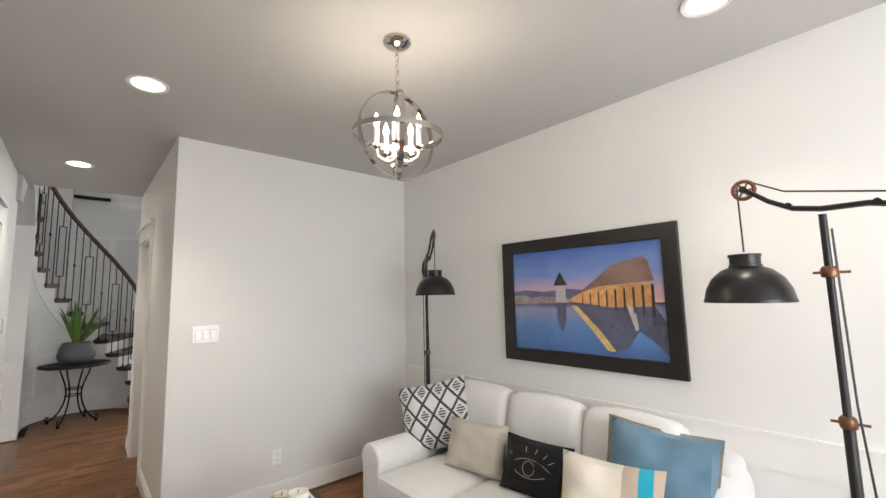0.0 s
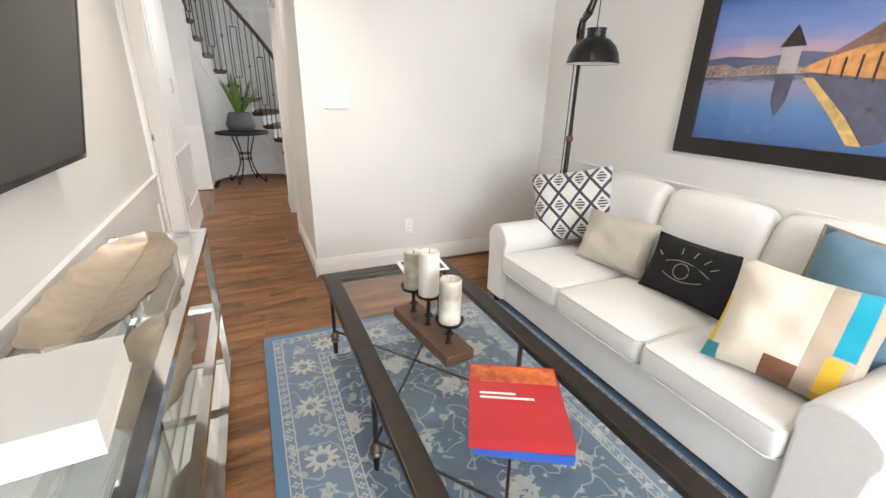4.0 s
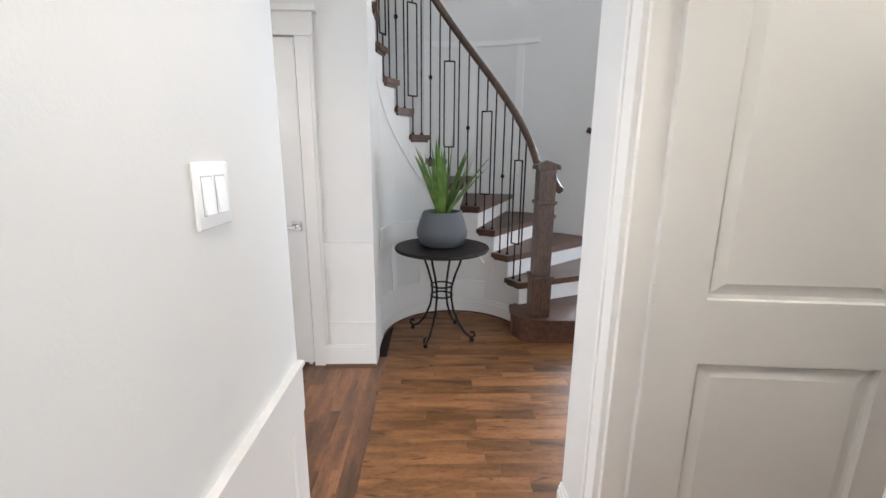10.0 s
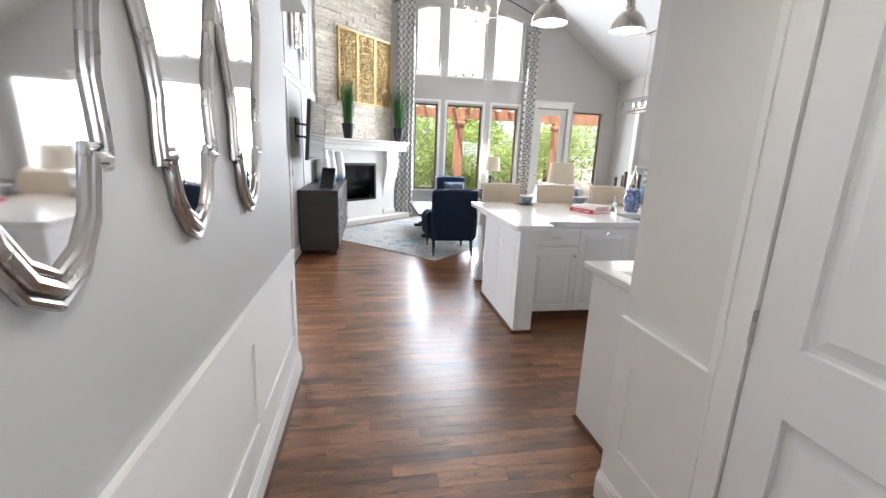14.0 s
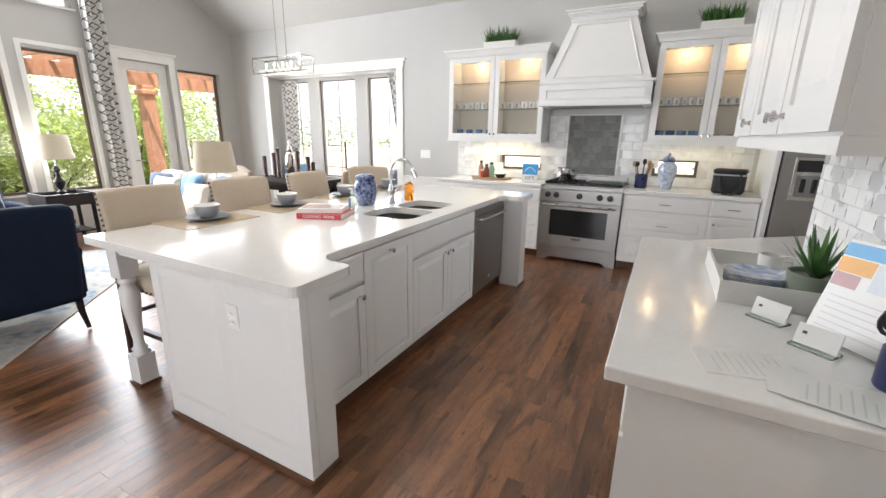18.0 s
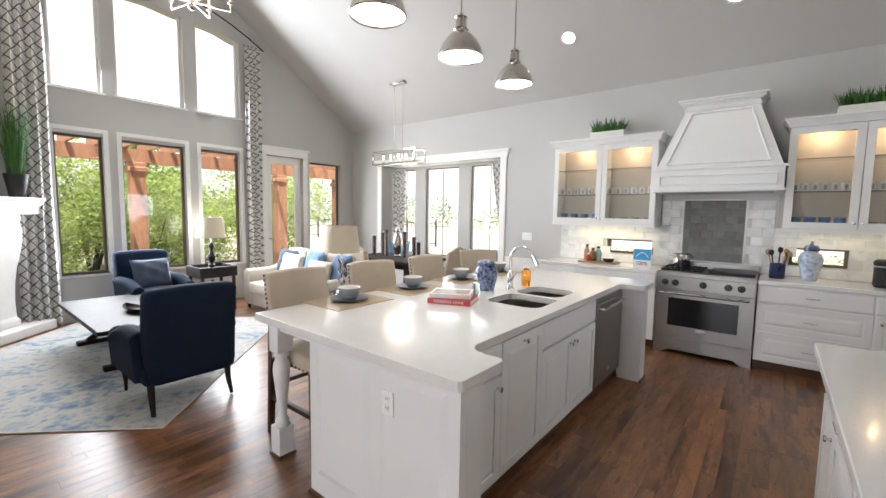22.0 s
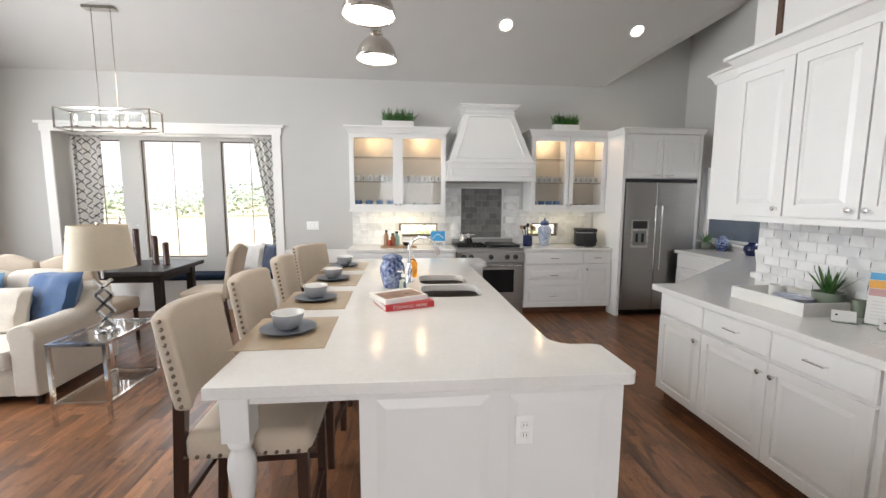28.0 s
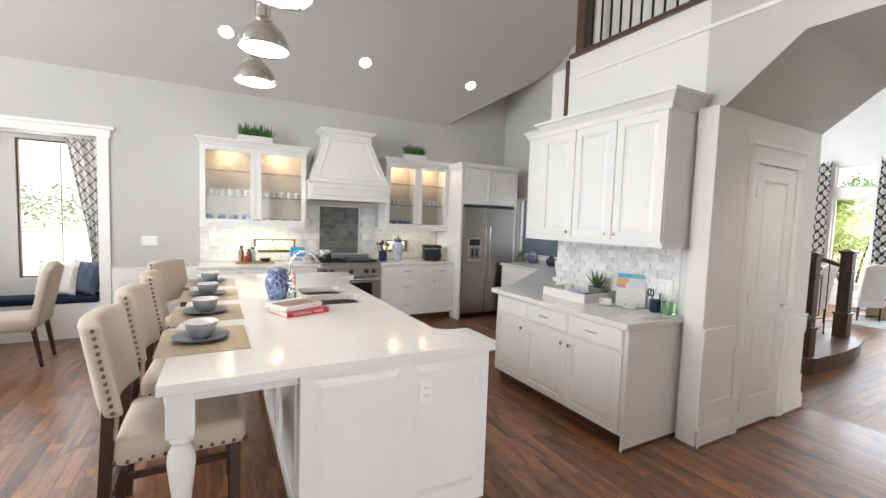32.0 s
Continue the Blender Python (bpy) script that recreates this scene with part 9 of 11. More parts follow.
def parsons(label, m, camel=True):
    """A fully upholstered dining chair that looks to local -y."""
    c = thing("dining_chair", label, "chair", m, "chairs round the breakfast table")
    part("seat", puff(soft(bmesh.new(), -0.24, -0.25, 0.36, 0.24, 0.24, 0.49, 0.03, 3), 0.015, 0, 0, 0.42, 0.24, 0.25, 0.06), M_LINEN, c, smooth=True)
    bm = soft(bmesh.new(), -0.235, 0.20, 0.40, 0.235, 0.275, 0.98, 0.025, 3)
    bmesh.ops.subdivide_edges(bm, edges=[e for e in bm.edges if e.calc_length() > 0.12], cuts=6, use_grid_fill=True)
    for v in bm.verts:
        v.co.y += 0.20 * max(0, v.co.z - 0.45)
        if v.co.z > 0.8 and camel:
            v.co.z += (v.co.z - 0.8) / 0.18 * 0.07 * (math.cos(v.co.x / 0.235 * math.pi) * 0.5 + 0.1)
    part("backrest", bm, M_LINEN, c, smooth=True)
    for x in (-0.20, 0.20):
        part("leg", tube(bmesh.new(), [(x, -0.21, 0.0), (x, -0.21, 0.37)], [0.016, 0.024], 6), M_STOOLLEG, c)
        part("leg", tube(bmesh.new(), [(x, 0.28, 0.0), (x, 0.22, 0.42)], [0.016, 0.024], 6), M_STOOLLEG, c)
    return c


parsons("beige upholstered dining chair with a curved top", pose(-8.18, 10.02, 0, 0, 0, 182))
parsons("beige upholstered dining chair with a curved top", pose(-7.62, 9.98, 0, 0, 0, 176))
parsons("beige dining chair turned at the table end", pose(-6.78, 10.55, 0, 0, 0, 272))
for x, y, h in ((-8.37, 10.64, 0.33), (-8.19, 10.68, 0.385), (-8.05, 10.64, 0.45), (-7.62, 10.64, 0.43), (-7.44, 10.68, 0.35), (-7.3, 10.64, 0.27)):
    c = thing("candlestick", "dark brown pillar candlestick with a glass top", "candlestick", pose(x, y, 0.7605), "candlesticks on the table")
    part("pillar", lathe(bmesh.new(), [(0.0, 0), (0.038, 0), (0.04, 0.01), (0.034, 0.02), (0.034, h), (0.0, h)], 16), mat("brown_lacquer", (0.06, 0.025, 0.02), 0.25, vary=0.2), c, smooth=True)
    part("glass_cup", lathe(bmesh.new(), [(0.0, h), (0.022, h), (0.016, h + 0.02), (0.028, h + 0.05), (0.028, h + 0.075), (0.025, h + 0.075)], 16, cap=False), M_CLEAR, c, smooth=True)
ur = thing("silver_urn", "tall silver lidded urn among candlesticks", "urn", pose(-7.80, 10.66, 0.7605) @ Matrix.Scale(1.3, 4, (0, 0, 1)))
part("body", lathe(bmesh.new(), [(0.0, 0), (0.06, 0), (0.062, 0.015), (0.045, 0.03), (0.075, 0.10), (0.085, 0.19), (0.075, 0.27), (0.04, 0.31), (0.045, 0.33), (0, 0.335)], 24), M_CHROME_W, ur, smooth=True)
part("lid", lathe(bmesh.new(), [(0.046, 0.336), (0.03, 0.37), (0.012, 0.39), (0.018, 0.42), (0.006, 0.45), (0, 0.46)], 18), M_CHROME_W, ur, smooth=True)
for sx in (-1, 1):
    part("handle", tube(bmesh.new(), [(sx * 0.045, 0, 0.31), (sx * 0.10, 0, 0.32), (sx * 0.11, 0, 0.25), (sx * 0.08, 0, 0.2)], 0.006, 6), M_CHROME_W, ur)
bn = thing("window_bench", "white built-in window bench with a navy cushion", "bench", pose(-7.62, 11.42, 0))
part("box", boxm(-1.36, 0.0, 0, 1.36, 0.325, 0.42), M_CAB, bn)
part("seat_cushion", puff(soft(bmesh.new(), -1.35, -0.02, 0.421, 1.35, 0.315, 0.50, 0.025, 3), 0.01, 0, 0.15, 0.46, 1.35, 0.17, 0.04), M_NAVYCLOTH, bn, smooth=True)
for x, a, mt_, lb in ((-6.48, -40, M_GREYNAVY, "navy pillow in the corner of the bench"), (-6.72, -18, M_SLIP, "white pillow on the window bench"), (-8.72, 35, M_SKYCLOTH, "teal blue pillow on the window bench")):
    pillow(lb, pose(x, 11.60, 0.50, -15, 0, a), 0.44, 0.42, 0.14, mt_)

# ---- study furniture ----
M_RUGB = mat("blue_wool_pile", (0.10, 0.15, 0.215), 0.95, vary=0.25, grain=70, bump=0.3, bscale=420, sheen=0.2)


def border_rug(m, hw, hh):
    """Woven pattern: edge band, guard stripes, a border of rosettes and a field of scattered cream flowers."""
    nd, ln, f = node_math(m)
    tc = nd.new("ShaderNodeTexCoord")
    sp = nd.new("ShaderNodeSeparateXYZ")
    ln.new(tc.outputs["Object"], sp.inputs[0])
    x, y = sp.outputs["X"], sp.outputs["Y"]
    ex, ey = f("SUBTRACT", hw, f("ABSOLUTE", x)), f("SUBTRACT", hh, f("ABSOLUTE", y))
    e = f("MINIMUM", ex, ey)
    side = f("LESS_THAN", ex, ey)
    p = f("ADD", f("MULTIPLY", side, y), f("MULTIPLY", f("SUBTRACT", 1.0, side), x))

    def band(a, b):
        return f("MULTIPLY", f("GREATER_THAN", e, a), f("LESS_THAN", e, b))

    def rosette(step, mid, size, petals, shift=0.0):
        du = f("MULTIPLY", f("SUBTRACT", f("FRACT", f("ADD", f("MULTIPLY", p, 1 / step), shift)), 0.5), step)
        dv = f("SUBTRACT", e, mid)
        r = f("SQRT", f("ADD", f("MULTIPLY", du, du), f("MULTIPLY", dv, dv)))
        a = f("COSINE", f("MULTIPLY", f("ARCTAN2", dv, du), petals))
        return f("MULTIPLY", f("LESS_THAN", r, f("MULTIPLY_ADD", a, size * 0.22, size * 0.8)), f("GREATER_THAN", r, size * 0.36))
    inner = f("GREATER_THAN", e, 0.30)
    overlay(m, f("SUBTRACT", 1.0, inner), (0.16, 0.22, 0.30))
    cream = (0.46, 0.46, 0.43)
    overlay(m, rosette(0.30, 0.17, 0.065, 10), cream)
    overlay(m, rosette(0.30, 0.17, 0.035, 6, 0.5), (0.33, 0.37, 0.40))
    for n_, sc, lo, hi in (("vine", 9.0, 0.487, 0.513), ("leaf", 16.0, 0.64, 1.0)):
        ns = nd.new("ShaderNodeTexNoise")
        ns.inputs["Scale"].default_value, ns.inputs["Detail"].default_value = sc, 1.5
        ln.new(tc.outputs["Object"], ns.inputs["Vector"])
        k = f("MULTIPLY", f("GREATER_THAN", ns.outputs["Fac"], lo), f("LESS_THAN", ns.outputs["Fac"], hi))
        overlay(m, f("MULTIPLY", k, 0.55), cream)
    vo = nd.new("ShaderNodeTexVoronoi")
    vo.inputs["Scale"].default_value, vo.inputs["Randomness"].default_value = 3.6, 0.45
    ln.new(tc.outputs["Object"], vo.inputs["Vector"])
    fine = nd.new("ShaderNodeTexNoise")
    fine.inputs["Scale"].default_value = 42.0
    ln.new(tc.outputs["Object"], fine.inputs["Vector"])
    rr = f("ADD", vo.outputs["Distance"], f("MULTIPLY", f("SUBTRACT", fine.outputs["Fac"], 0.5), 0.5))
    k = f("MULTIPLY", f("LESS_THAN", rr, 0.27), f("GREATER_THAN", rr, 0.10))
    overlay(m, f("MULTIPLY", f("MULTIPLY", k, inner), 0.8), cream)
    for a, b in ((0.045, 0.05), (0.085, 0.09), (0.255, 0.26), (0.295, 0.30)):
        overlay(m, band(a, b), cream)
    for mid in (0.0675, 0.2775):
        overlay(m, f("MULTIPLY", rosette(0.045, mid, 0.015, 4), 0.9), cream)
    overlay(m, f("LESS_THAN", e, 0.045), (0.10, 0.20, 0.34))
    return m


border_rug(M_RUGB, 0.75, 1.09)
rug("blue floral bordered rug under the coffee table", pose(0.80, 1.42, 0), 1.5, 2.18, M_RUGB)

sofa("white slipcovered three-seat sofa with rolled arms", pose(1.45, 2.50, 0, 0, 0, -90), 1.95, 0.90, M_SLIP, arm=0.17, armh=0.56, seat=0.425, back=0.81)


def print_mat(name, base, layers):
    """Printed cloth: flat colours where u (local x) and v (local z) fall inside each range."""
    m = mat(name, base, 0.9, vary=0.06, grain=80, bump=0.3, bscale=260, sheen=0.2)
    nd, ln, f = node_math(m)
    tc = nd.new("ShaderNodeTexCoord")
    sp = nd.new("ShaderNodeSeparateXYZ")
    ln.new(tc.outputs["Object"], sp.inputs[0])
    for fn, c in layers:
        overlay(m, fn(f, sp.outputs["X"], sp.outputs["Z"]), c)
    return m


def diamond(f, x, z):
    a = f("ABSOLUTE", f("SUBTRACT", f("FRACT", f("MULTIPLY", x, 1 / 0.125)), 0.5))
    b = f("ABSOLUTE", f("SUBTRACT", f("FRACT", f("MULTIPLY", z, 1 / 0.155)), 0.5))
    return f("ADD", a, b)


def dia_line(f, x, z):
    d = diamond(f, x, z)
    return f("LESS_THAN", f("ABSOLUTE", f("SUBTRACT", d, 0.5)), 0.085)


def dia_core(f, x, z):
    d = diamond(f, x, z)
    s = f("LESS_THAN", f("FRACT", f("MULTIPLY", z, 1 / 0.017)), 0.6)
    return f("MULTIPLY", f("LESS_THAN", d, 0.26), s)


def slot(lo, hi, zlo=-1.0, zhi=1.0):
    def fn(f, x, z):
        k = f("MULTIPLY", f("GREATER_THAN", x, lo), f("LESS_THAN", x, hi))
        return f("MULTIPLY", k, f("MULTIPLY", f("GREATER_THAN", z, zlo), f("LESS_THAN", z, zhi)))
    return fn


M_DIAMOND = print_mat("diamond_print", (0.66, 0.65, 0.62), [(dia_line, (0.05, 0.055, 0.085)), (dia_core, (0.06, 0.06, 0.08))])
M_STRIPED = print_mat("striped_canvas", (0.70, 0.64, 0.54), [(slot(0.05, 0.30), (0.43, 0.35, 0.27)), (slot(0.11, 0.165, 0.16, 0.45), (0.0, 0.30, 0.42)), (slot(0.10, 0.15, -0.1, 0.15), (0.68, 0.44, 0.04)), (slot(-0.04, 0.05, -0.1, 0.09), (0.20, 0.085, 0.05)), (slot(-0.25, -0.185, -0.1, 0.24), (0.72, 0.50, 0.05)), (slot(-0.25, -0.16, -0.1, 0.06), (0.02, 0.28, 0.34))])
M_LINENP = mat("flax_cloth", (0.50, 0.46, 0.39), 0.95, vary=0.12, grain=110, bump=0.7, bscale=150, sheen=0.2)
M_DUSTY = mat("dusty_blue_velvet", (0.105, 0.20, 0.28), 0.85, vary=0.25, grain=12, bump=0.2, bscale=160, sheen=0.3)
M_BLACKCLOTH = mat("black_cloth", (0.008, 0.008, 0.009), 0.9, vary=0.2, grain=90, bump=0.3, bscale=260)
M_FRAY = mat("frayed_jute", (0.30, 0.24, 0.17), 0.95, vary=0.4, grain=120, bump=0.8, bscale=200)
SE = 0.425
pillow("black and white diamond-patterned pillow on the sofa", pose(1.91, 2.22, SE + 0.025, -12, -12, -50), 0.50, 0.45, 0.15, M_DIAMOND)
pillow("flax-coloured lumbar pillow on the sofa", pose(1.83, 1.86, SE, -20, 0, -78), 0.42, 0.30, 0.14, M_LINENP)
ey = pillow("black lumbar pillow with an embroidered eye outline", pose(1.84, 1.43, SE, -20, 0, -86), 0.42, 0.29, 0.13, M_BLACKCLOTH)
bm = bmesh.new()
for sg in (1, -1):
    tube(bm, [(0.13 * u, -0.072 + 0.02 * u * u, 0.14 + sg * 0.045 * (1 - u * u)) for u in np.linspace(-1, 1, 13)], 0.0018, 5)
tube(bm, [(0.035 * math.cos(t), -0.074, 0.14 + 0.035 * math.sin(t)) for t in np.linspace(0, 2 * math.pi, 17)[:-1]], 0.0018, 5, True)
for i in range(6):
    a = 0.4 + i * 0.47
    rod(bm, (0.12 * math.cos(a), -0.068, 0.165 + 0.05 * math.sin(a)), (0.15 * math.cos(a), -0.060, 0.175 + 0.07 * math.sin(a)), 0.0018, 5)
part("embroidery", bm, mat("grey_thread", (0.30, 0.30, 0.28), 0.8, vary=0.1), ey)
pillow("large dusty blue velvet pillow with a frayed edge", pose(1.88, 0.83, SE - 0.02, -24, 7, -72), 0.47, 0.50, 0.19, M_DUSTY, edge=M_FRAY)
pillow("cream canvas pillow with yellow, tan and turquoise stripes", pose(1.60, 0.90, SE, -27, 3, -72), 0.42, 0.39, 0.14, M_STRIPED)

# coffee table with glass top
gt = thing("coffee_table", "dark bronze iron coffee table with a glass top", "coffee table", pose(0.69, 1.44, 0.0115))
HX, HY = 0.33, 0.82
bm = bmesh.new()
slab_grid(bm, [-HX, -HX + 0.075, HX - 0.075, HX], [-HY, -HY + 0.075, HY - 0.075, HY], lambda u, v: not (abs(u) < HX - 0.075 and abs(v) < HY - 0.075), lambda u, v, t: (u, v, t), 0.415, 0.448)
M_DKBRONZE = mat("dark_bronze_iron", (0.055, 0.045, 0.038), 0.35, 0.7, vary=0.3, grain=24)
soften(part("top_rim", bm, M_DKBRONZE, gt, "wide dark bronze rim"), 0.008, 3)
part("glass_top", boxm(-HX + 0.07, -HY + 0.07, 0.432, HX - 0.07, HY - 0.07, 0.442), M_TABLEGLASS, gt)
for x in (-HX + 0.035, HX - 0.035):
    for y in (-HY + 0.035, 0.0, HY - 0.035):
        lg = part("leg", lathe(bmesh.new(), [(0.009, 0.0), (0.012, 0.01), (0.013, 0.06), (0.009, 0.075), (0.011, 0.415)], 10, x, y), M_DKBRONZE, gt, smooth=True)
        part("collar", lathe(bmesh.new(), [(0.012, 0.072), (0.022, 0.078), (0.014, 0.09), (0.023, 0.105), (0.014, 0.122), (0.011, 0.13)], 12, x, y), M_BRONZE, lg, smooth=True)
for y0, y1 in ((-HY + 0.035, 0.0), (0.0, HY - 0.035)):
    for sg in (-1, 1):
        part("stretcher", rod(bmesh.new(), (-sg * (HX - 0.035), y0, 0.135), (sg * (HX - 0.035), y1, 0.135), 0.006), M_DKBRONZE, gt)
TT = 0.4605
tb = thing("tablet", "white-edged tablet with a purple screen", "tablet", pose(0.86, 2.17, TT, 0, 0, -4))
part("body", boxm(-0.12, -0.085, 0, 0.12, 0.085, 0.008, 0.003), M_WHITEPL, tb)
part("screen", boxm(-0.10, -0.07, 0.0082, 0.10, 0.07, 0.0088), mat("purple_screen", (0.13, 0.12, 0.26), 0.12, vary=0.4, grain=30, second=(0.05, 0.06, 0.16)), tb)
M_PLANK = mat("rough_walnut_plank", (0.12, 0.06, 0.035), 0.6, vary=0.4, grain=14, stretch=(8, 1, 8), bump=0.3)
M_WAXW = mat("white_wax", (0.72, 0.69, 0.62), 0.5, vary=0.04)
M_WAXM = mat("marbled_wax", (0.66, 0.62, 0.54), 0.5, vary=0.3, grain=14, second=(0.36, 0.33, 0.27))
cd = thing("candle_stand", "wooden plank stand with three black candle spikes", "candle holder", pose(0.645, 1.545, TT, 0, 0, 8))
soften(part("plank", boxm(-0.055, -0.20, 0, 0.055, 0.20, 0.04), M_PLANK, cd), 0.003)
for i, (y, h, ch_, wax) in enumerate(((0.13, 0.145, 0.145, M_WAXM), (0.015, 0.165, 0.165, M_WAXW), (-0.125, 0.125, 0.155, M_WAXM))):
    bm = lathe(bmesh.new(), [(0.012, 0.04), (0.007, 0.05), (0.007, h - 0.01), (0.045, h - 0.004), (0.05, h + 0.006), (0.044, h + 0.002), (0.0, h)], 20, 0, y)
    tube(bm, [(0.013 * math.cos(t), y + 0.013 * math.sin(t), 0.06 + 0.018) for t in np.linspace(0, 2 * math.pi, 11)[:-1]], 0.004, 5, True)
    part("spike", bm, M_IRON, cd, "black iron spike and dish", True)
    c = thing("pillar_candle", "marbled cream pillar candle" if wax is M_WAXM else "plain white pillar candle", "candle", pose(0.645, 1.545, TT, 0, 0, 8) @ pose(0, y, h + 0.0025), "candles on the stand")
    part("wax", lathe(bmesh.new(), [(0.0, 0.0), (0.037, 0.0), (0.0375, 0.003), (0.0375, ch_ - 0.004), (0.034, ch_), (0.026, ch_ - 0.006), (0.0, ch_ - 0.008)], 24), wax, c, smooth=True)
    part("wick", rod(bmesh.new(), (0, 0, ch_ - 0.008), (0.002, 0, ch_ + 0.008), 0.0012, 5), M_BLACK, c)
bb = book("blue and white hardback lying on the table", pose(0.715, 1.06, TT, 0, 0, -31), 0.25, 0.29, 0.028, M_BLUECOV, group="books on the glass table")
rb = book("red hardback book with an orange photo strip", pose(0.705, 1.07, TT + 0.0285, 0, 0, -28), 0.26, 0.30, 0.03, M_RED, group="books on the glass table")
part("photo_strip", boxm(-0.125, 0.07, 0.0302, 0.125, 0.145, 0.0308), mat("orange_photo", (0.6, 0.16, 0.03), 0.35, vary=0.4, grain=30, second=(0.35, 0.06, 0.03)), rb)
part("title_block", boxm(-0.10, 0.0, 0.0302, 0.05, 0.008, 0.0307), M_WHITECOV, rb)
part("title_block", boxm(-0.10, 0.018, 0.0302, 0.0, 0.026, 0.0307), M_WHITECOV, rb)

# chrome and glass console
M_BRASS = mat("brushed_brass", (0.50, 0.34, 0.14), 0.25, 1.0, vary=0.15)
M_CHAMP = mat("champagne_leaf", (0.55, 0.47, 0.38), 0.45, 0.7, vary=0.25, grain=22, bump=0.4, bscale=30)
gc = thing("console_table", "chrome console table with glass shelves", "console table", pose(-0.275, 1.50, 0))
CX0, CY0 = 0.165, 0.745
for x in (-CX0, CX0):
    for y in (-CY0, CY0):
        part("leg", boxm(x - 0.014, y - 0.014, 0, x + 0.014, y + 0.014, 0.735, 0.002), M_CHROME, gc)
for z, n_ in ((0.735, "top"), (0.38, "shelf"), (0.08, "base")):
    bm = bmesh.new()
    slab_grid(bm, [-CX0 - 0.016, -CX0 + 0.016, CX0 - 0.016, CX0 + 0.016], [-CY0 - 0.016, -CY0 + 0.016, CY0 - 0.016, CY0 + 0.016], lambda u, v: not (abs(u) < CX0 - 0.016 and abs(v) < CY0 - 0.016), lambda u, v, t: (u, v, t), z - 0.013, z + 0.013)
    part(n_ + "_rim", bm, M_CHROME, gc)
    part(n_ + "_panel", boxm(-CX0 + 0.01, -CY0 + 0.01, z + 0.002, CX0 - 0.01, CY0 - 0.01, z + 0.010), M_MIRROR if z < 0.2 else M_TABLEGLASS, gc, "mirrored bottom panel" if z < 0.2 else "clear glass panel")
for y in (-CY0 + 0.03,):
    for sg in (-1, 1):
        part("brace", grow(boxm(-0.21, -0.009, -0.011, 0.21, 0.009, 0.011), pose(0, y + 0.006 * sg, 0.23) @ Matrix.Rotation(radians(sg * 44), 4, "Y")), M_BRASS, gc, "crossed metal brace")


def feather_tray(label, m, L, W):
    """A long leaf dish with a rib, ruffled edge and fine barbs."""
    bm = bmesh.new()
    n, k = 40, 8
    for dz in (0.0, 0.004):
        V = []
        for i in range(n + 1):
            u = i / n
            hw = W / 2 * max(0.0, 1 - abs(2 * u - 1) ** 2.6) ** 0.5 * (0.82 + 0.18 * u) + 0.003
            row = []
            for j in range(-k, k + 1):
                v = j / k
                wob = 1 + 0.05 * math.sin(31 * u + 2 * (v > 0)) * abs(v) ** 3
                z = 0.038 * abs(v) ** 2.2 + 0.02 * (2 * u - 1) ** 4 + 0.0022 * math.sin(90 * u - 9 * abs(v)) - 0.004 * (abs(v) < 0.06)
                row.append(bm.verts.new((hw * v * wob, L * (u - 0.5), z + dz + 0.02)))
            V.append(row)
        for a, b in zip(V, V[1:]):
            for j in range(2 * k):
                bm.faces.new((a[j], a[j + 1], b[j + 1], b[j]))
    ft = thing("feather_tray", label, "tray", m)
    part("dish", bm, M_CHAMP, ft, smooth=True)
    part("foot", lathe(bmesh.new(), [(0.045, 0.0), (0.05, 0.004), (0.03, 0.02), (0.0, 0.021)], 16), M_CHAMP, ft)
    part("rib", tube(bmesh.new(), [(0, L * (u - 0.5), 0.02 * (2 * u - 1) ** 4 + 0.024) for u in np.linspace(0, 1, 16)], 0.003, 5), M_CHAMP, ft)


feather_tray("large champagne metal feather-shaped tray on the glass", pose(-0.275, 1.63, 0.7485, 0, 0, -3), 0.76, 0.27)
feather_tray("champagne metal feather tray on the lower shelf", pose(-0.26, 1.74, 0.3935, 0, 0, 3), 0.66, 0.24)
book("thick white book on the glass console", pose(-0.27, 1.13, 0.7485, 0, 0, 4), 0.22, 0.27, 0.07, M_WHITECOV)
for i, (c, h) in enumerate(((M_WHITECOV, 0.03), (M_WHITECOV, 0.03), (M_CUPGREY, 0.025))):
    book("pale book in a stack on the console base", pose(-0.25, 0.98, 0.0935 + 0.031 * i, 0, 0, 4 * i), 0.22, 0.27, h, c, group="stack low in the console")
for i, c in enumerate((M_RED, mat("green_cover", (0.02, 0.16, 0.06), 0.4), M_BLUECOV)):
    b = book("upright coloured book on the console base", pose(-0.36 + 0.035 * i, 0.86, 0.0935 + 0.10, 0, 90, 0), 0.20, 0.15, 0.028, c, group="upright books in the console")

# wall television
tv = thing("television", "large black wall-mounted television, switched off", "television", pose(-0.385, 1.46, 1.083, 10, 0, 90))
soften(part("body", boxm(-0.62, 0.002, 0.0, 0.62, 0.045, 0.72), M_BLACK, tv), 0.004)
bm = bmesh.new()
slab_grid(bm, [-0.62, -0.611, 0.611, 0.62], [0.0, 0.016, 0.711, 0.72], lambda u, z: not (abs(u) < 0.611 and 0.016 < z < 0.711), lambda u, z, t: (u, t, z), -0.002, 0.0015)
part("bezel", bm, M_BLACK, tv)
# base colour lifted to grey in place of the wall's reflection
part("screen", boxm(-0.611, 0.0, 0.016, 0.611, 0.0018, 0.711), mat("screen_wall_reflection", (0.05, 0.052, 0.053), 0.16, vary=0.0), tv, "dark screen greyed for the wall's reflection")
part("badge", boxm(0.585, -0.003, 0.004, 0.61, -0.0021, 0.012), M_NICKEL, tv)
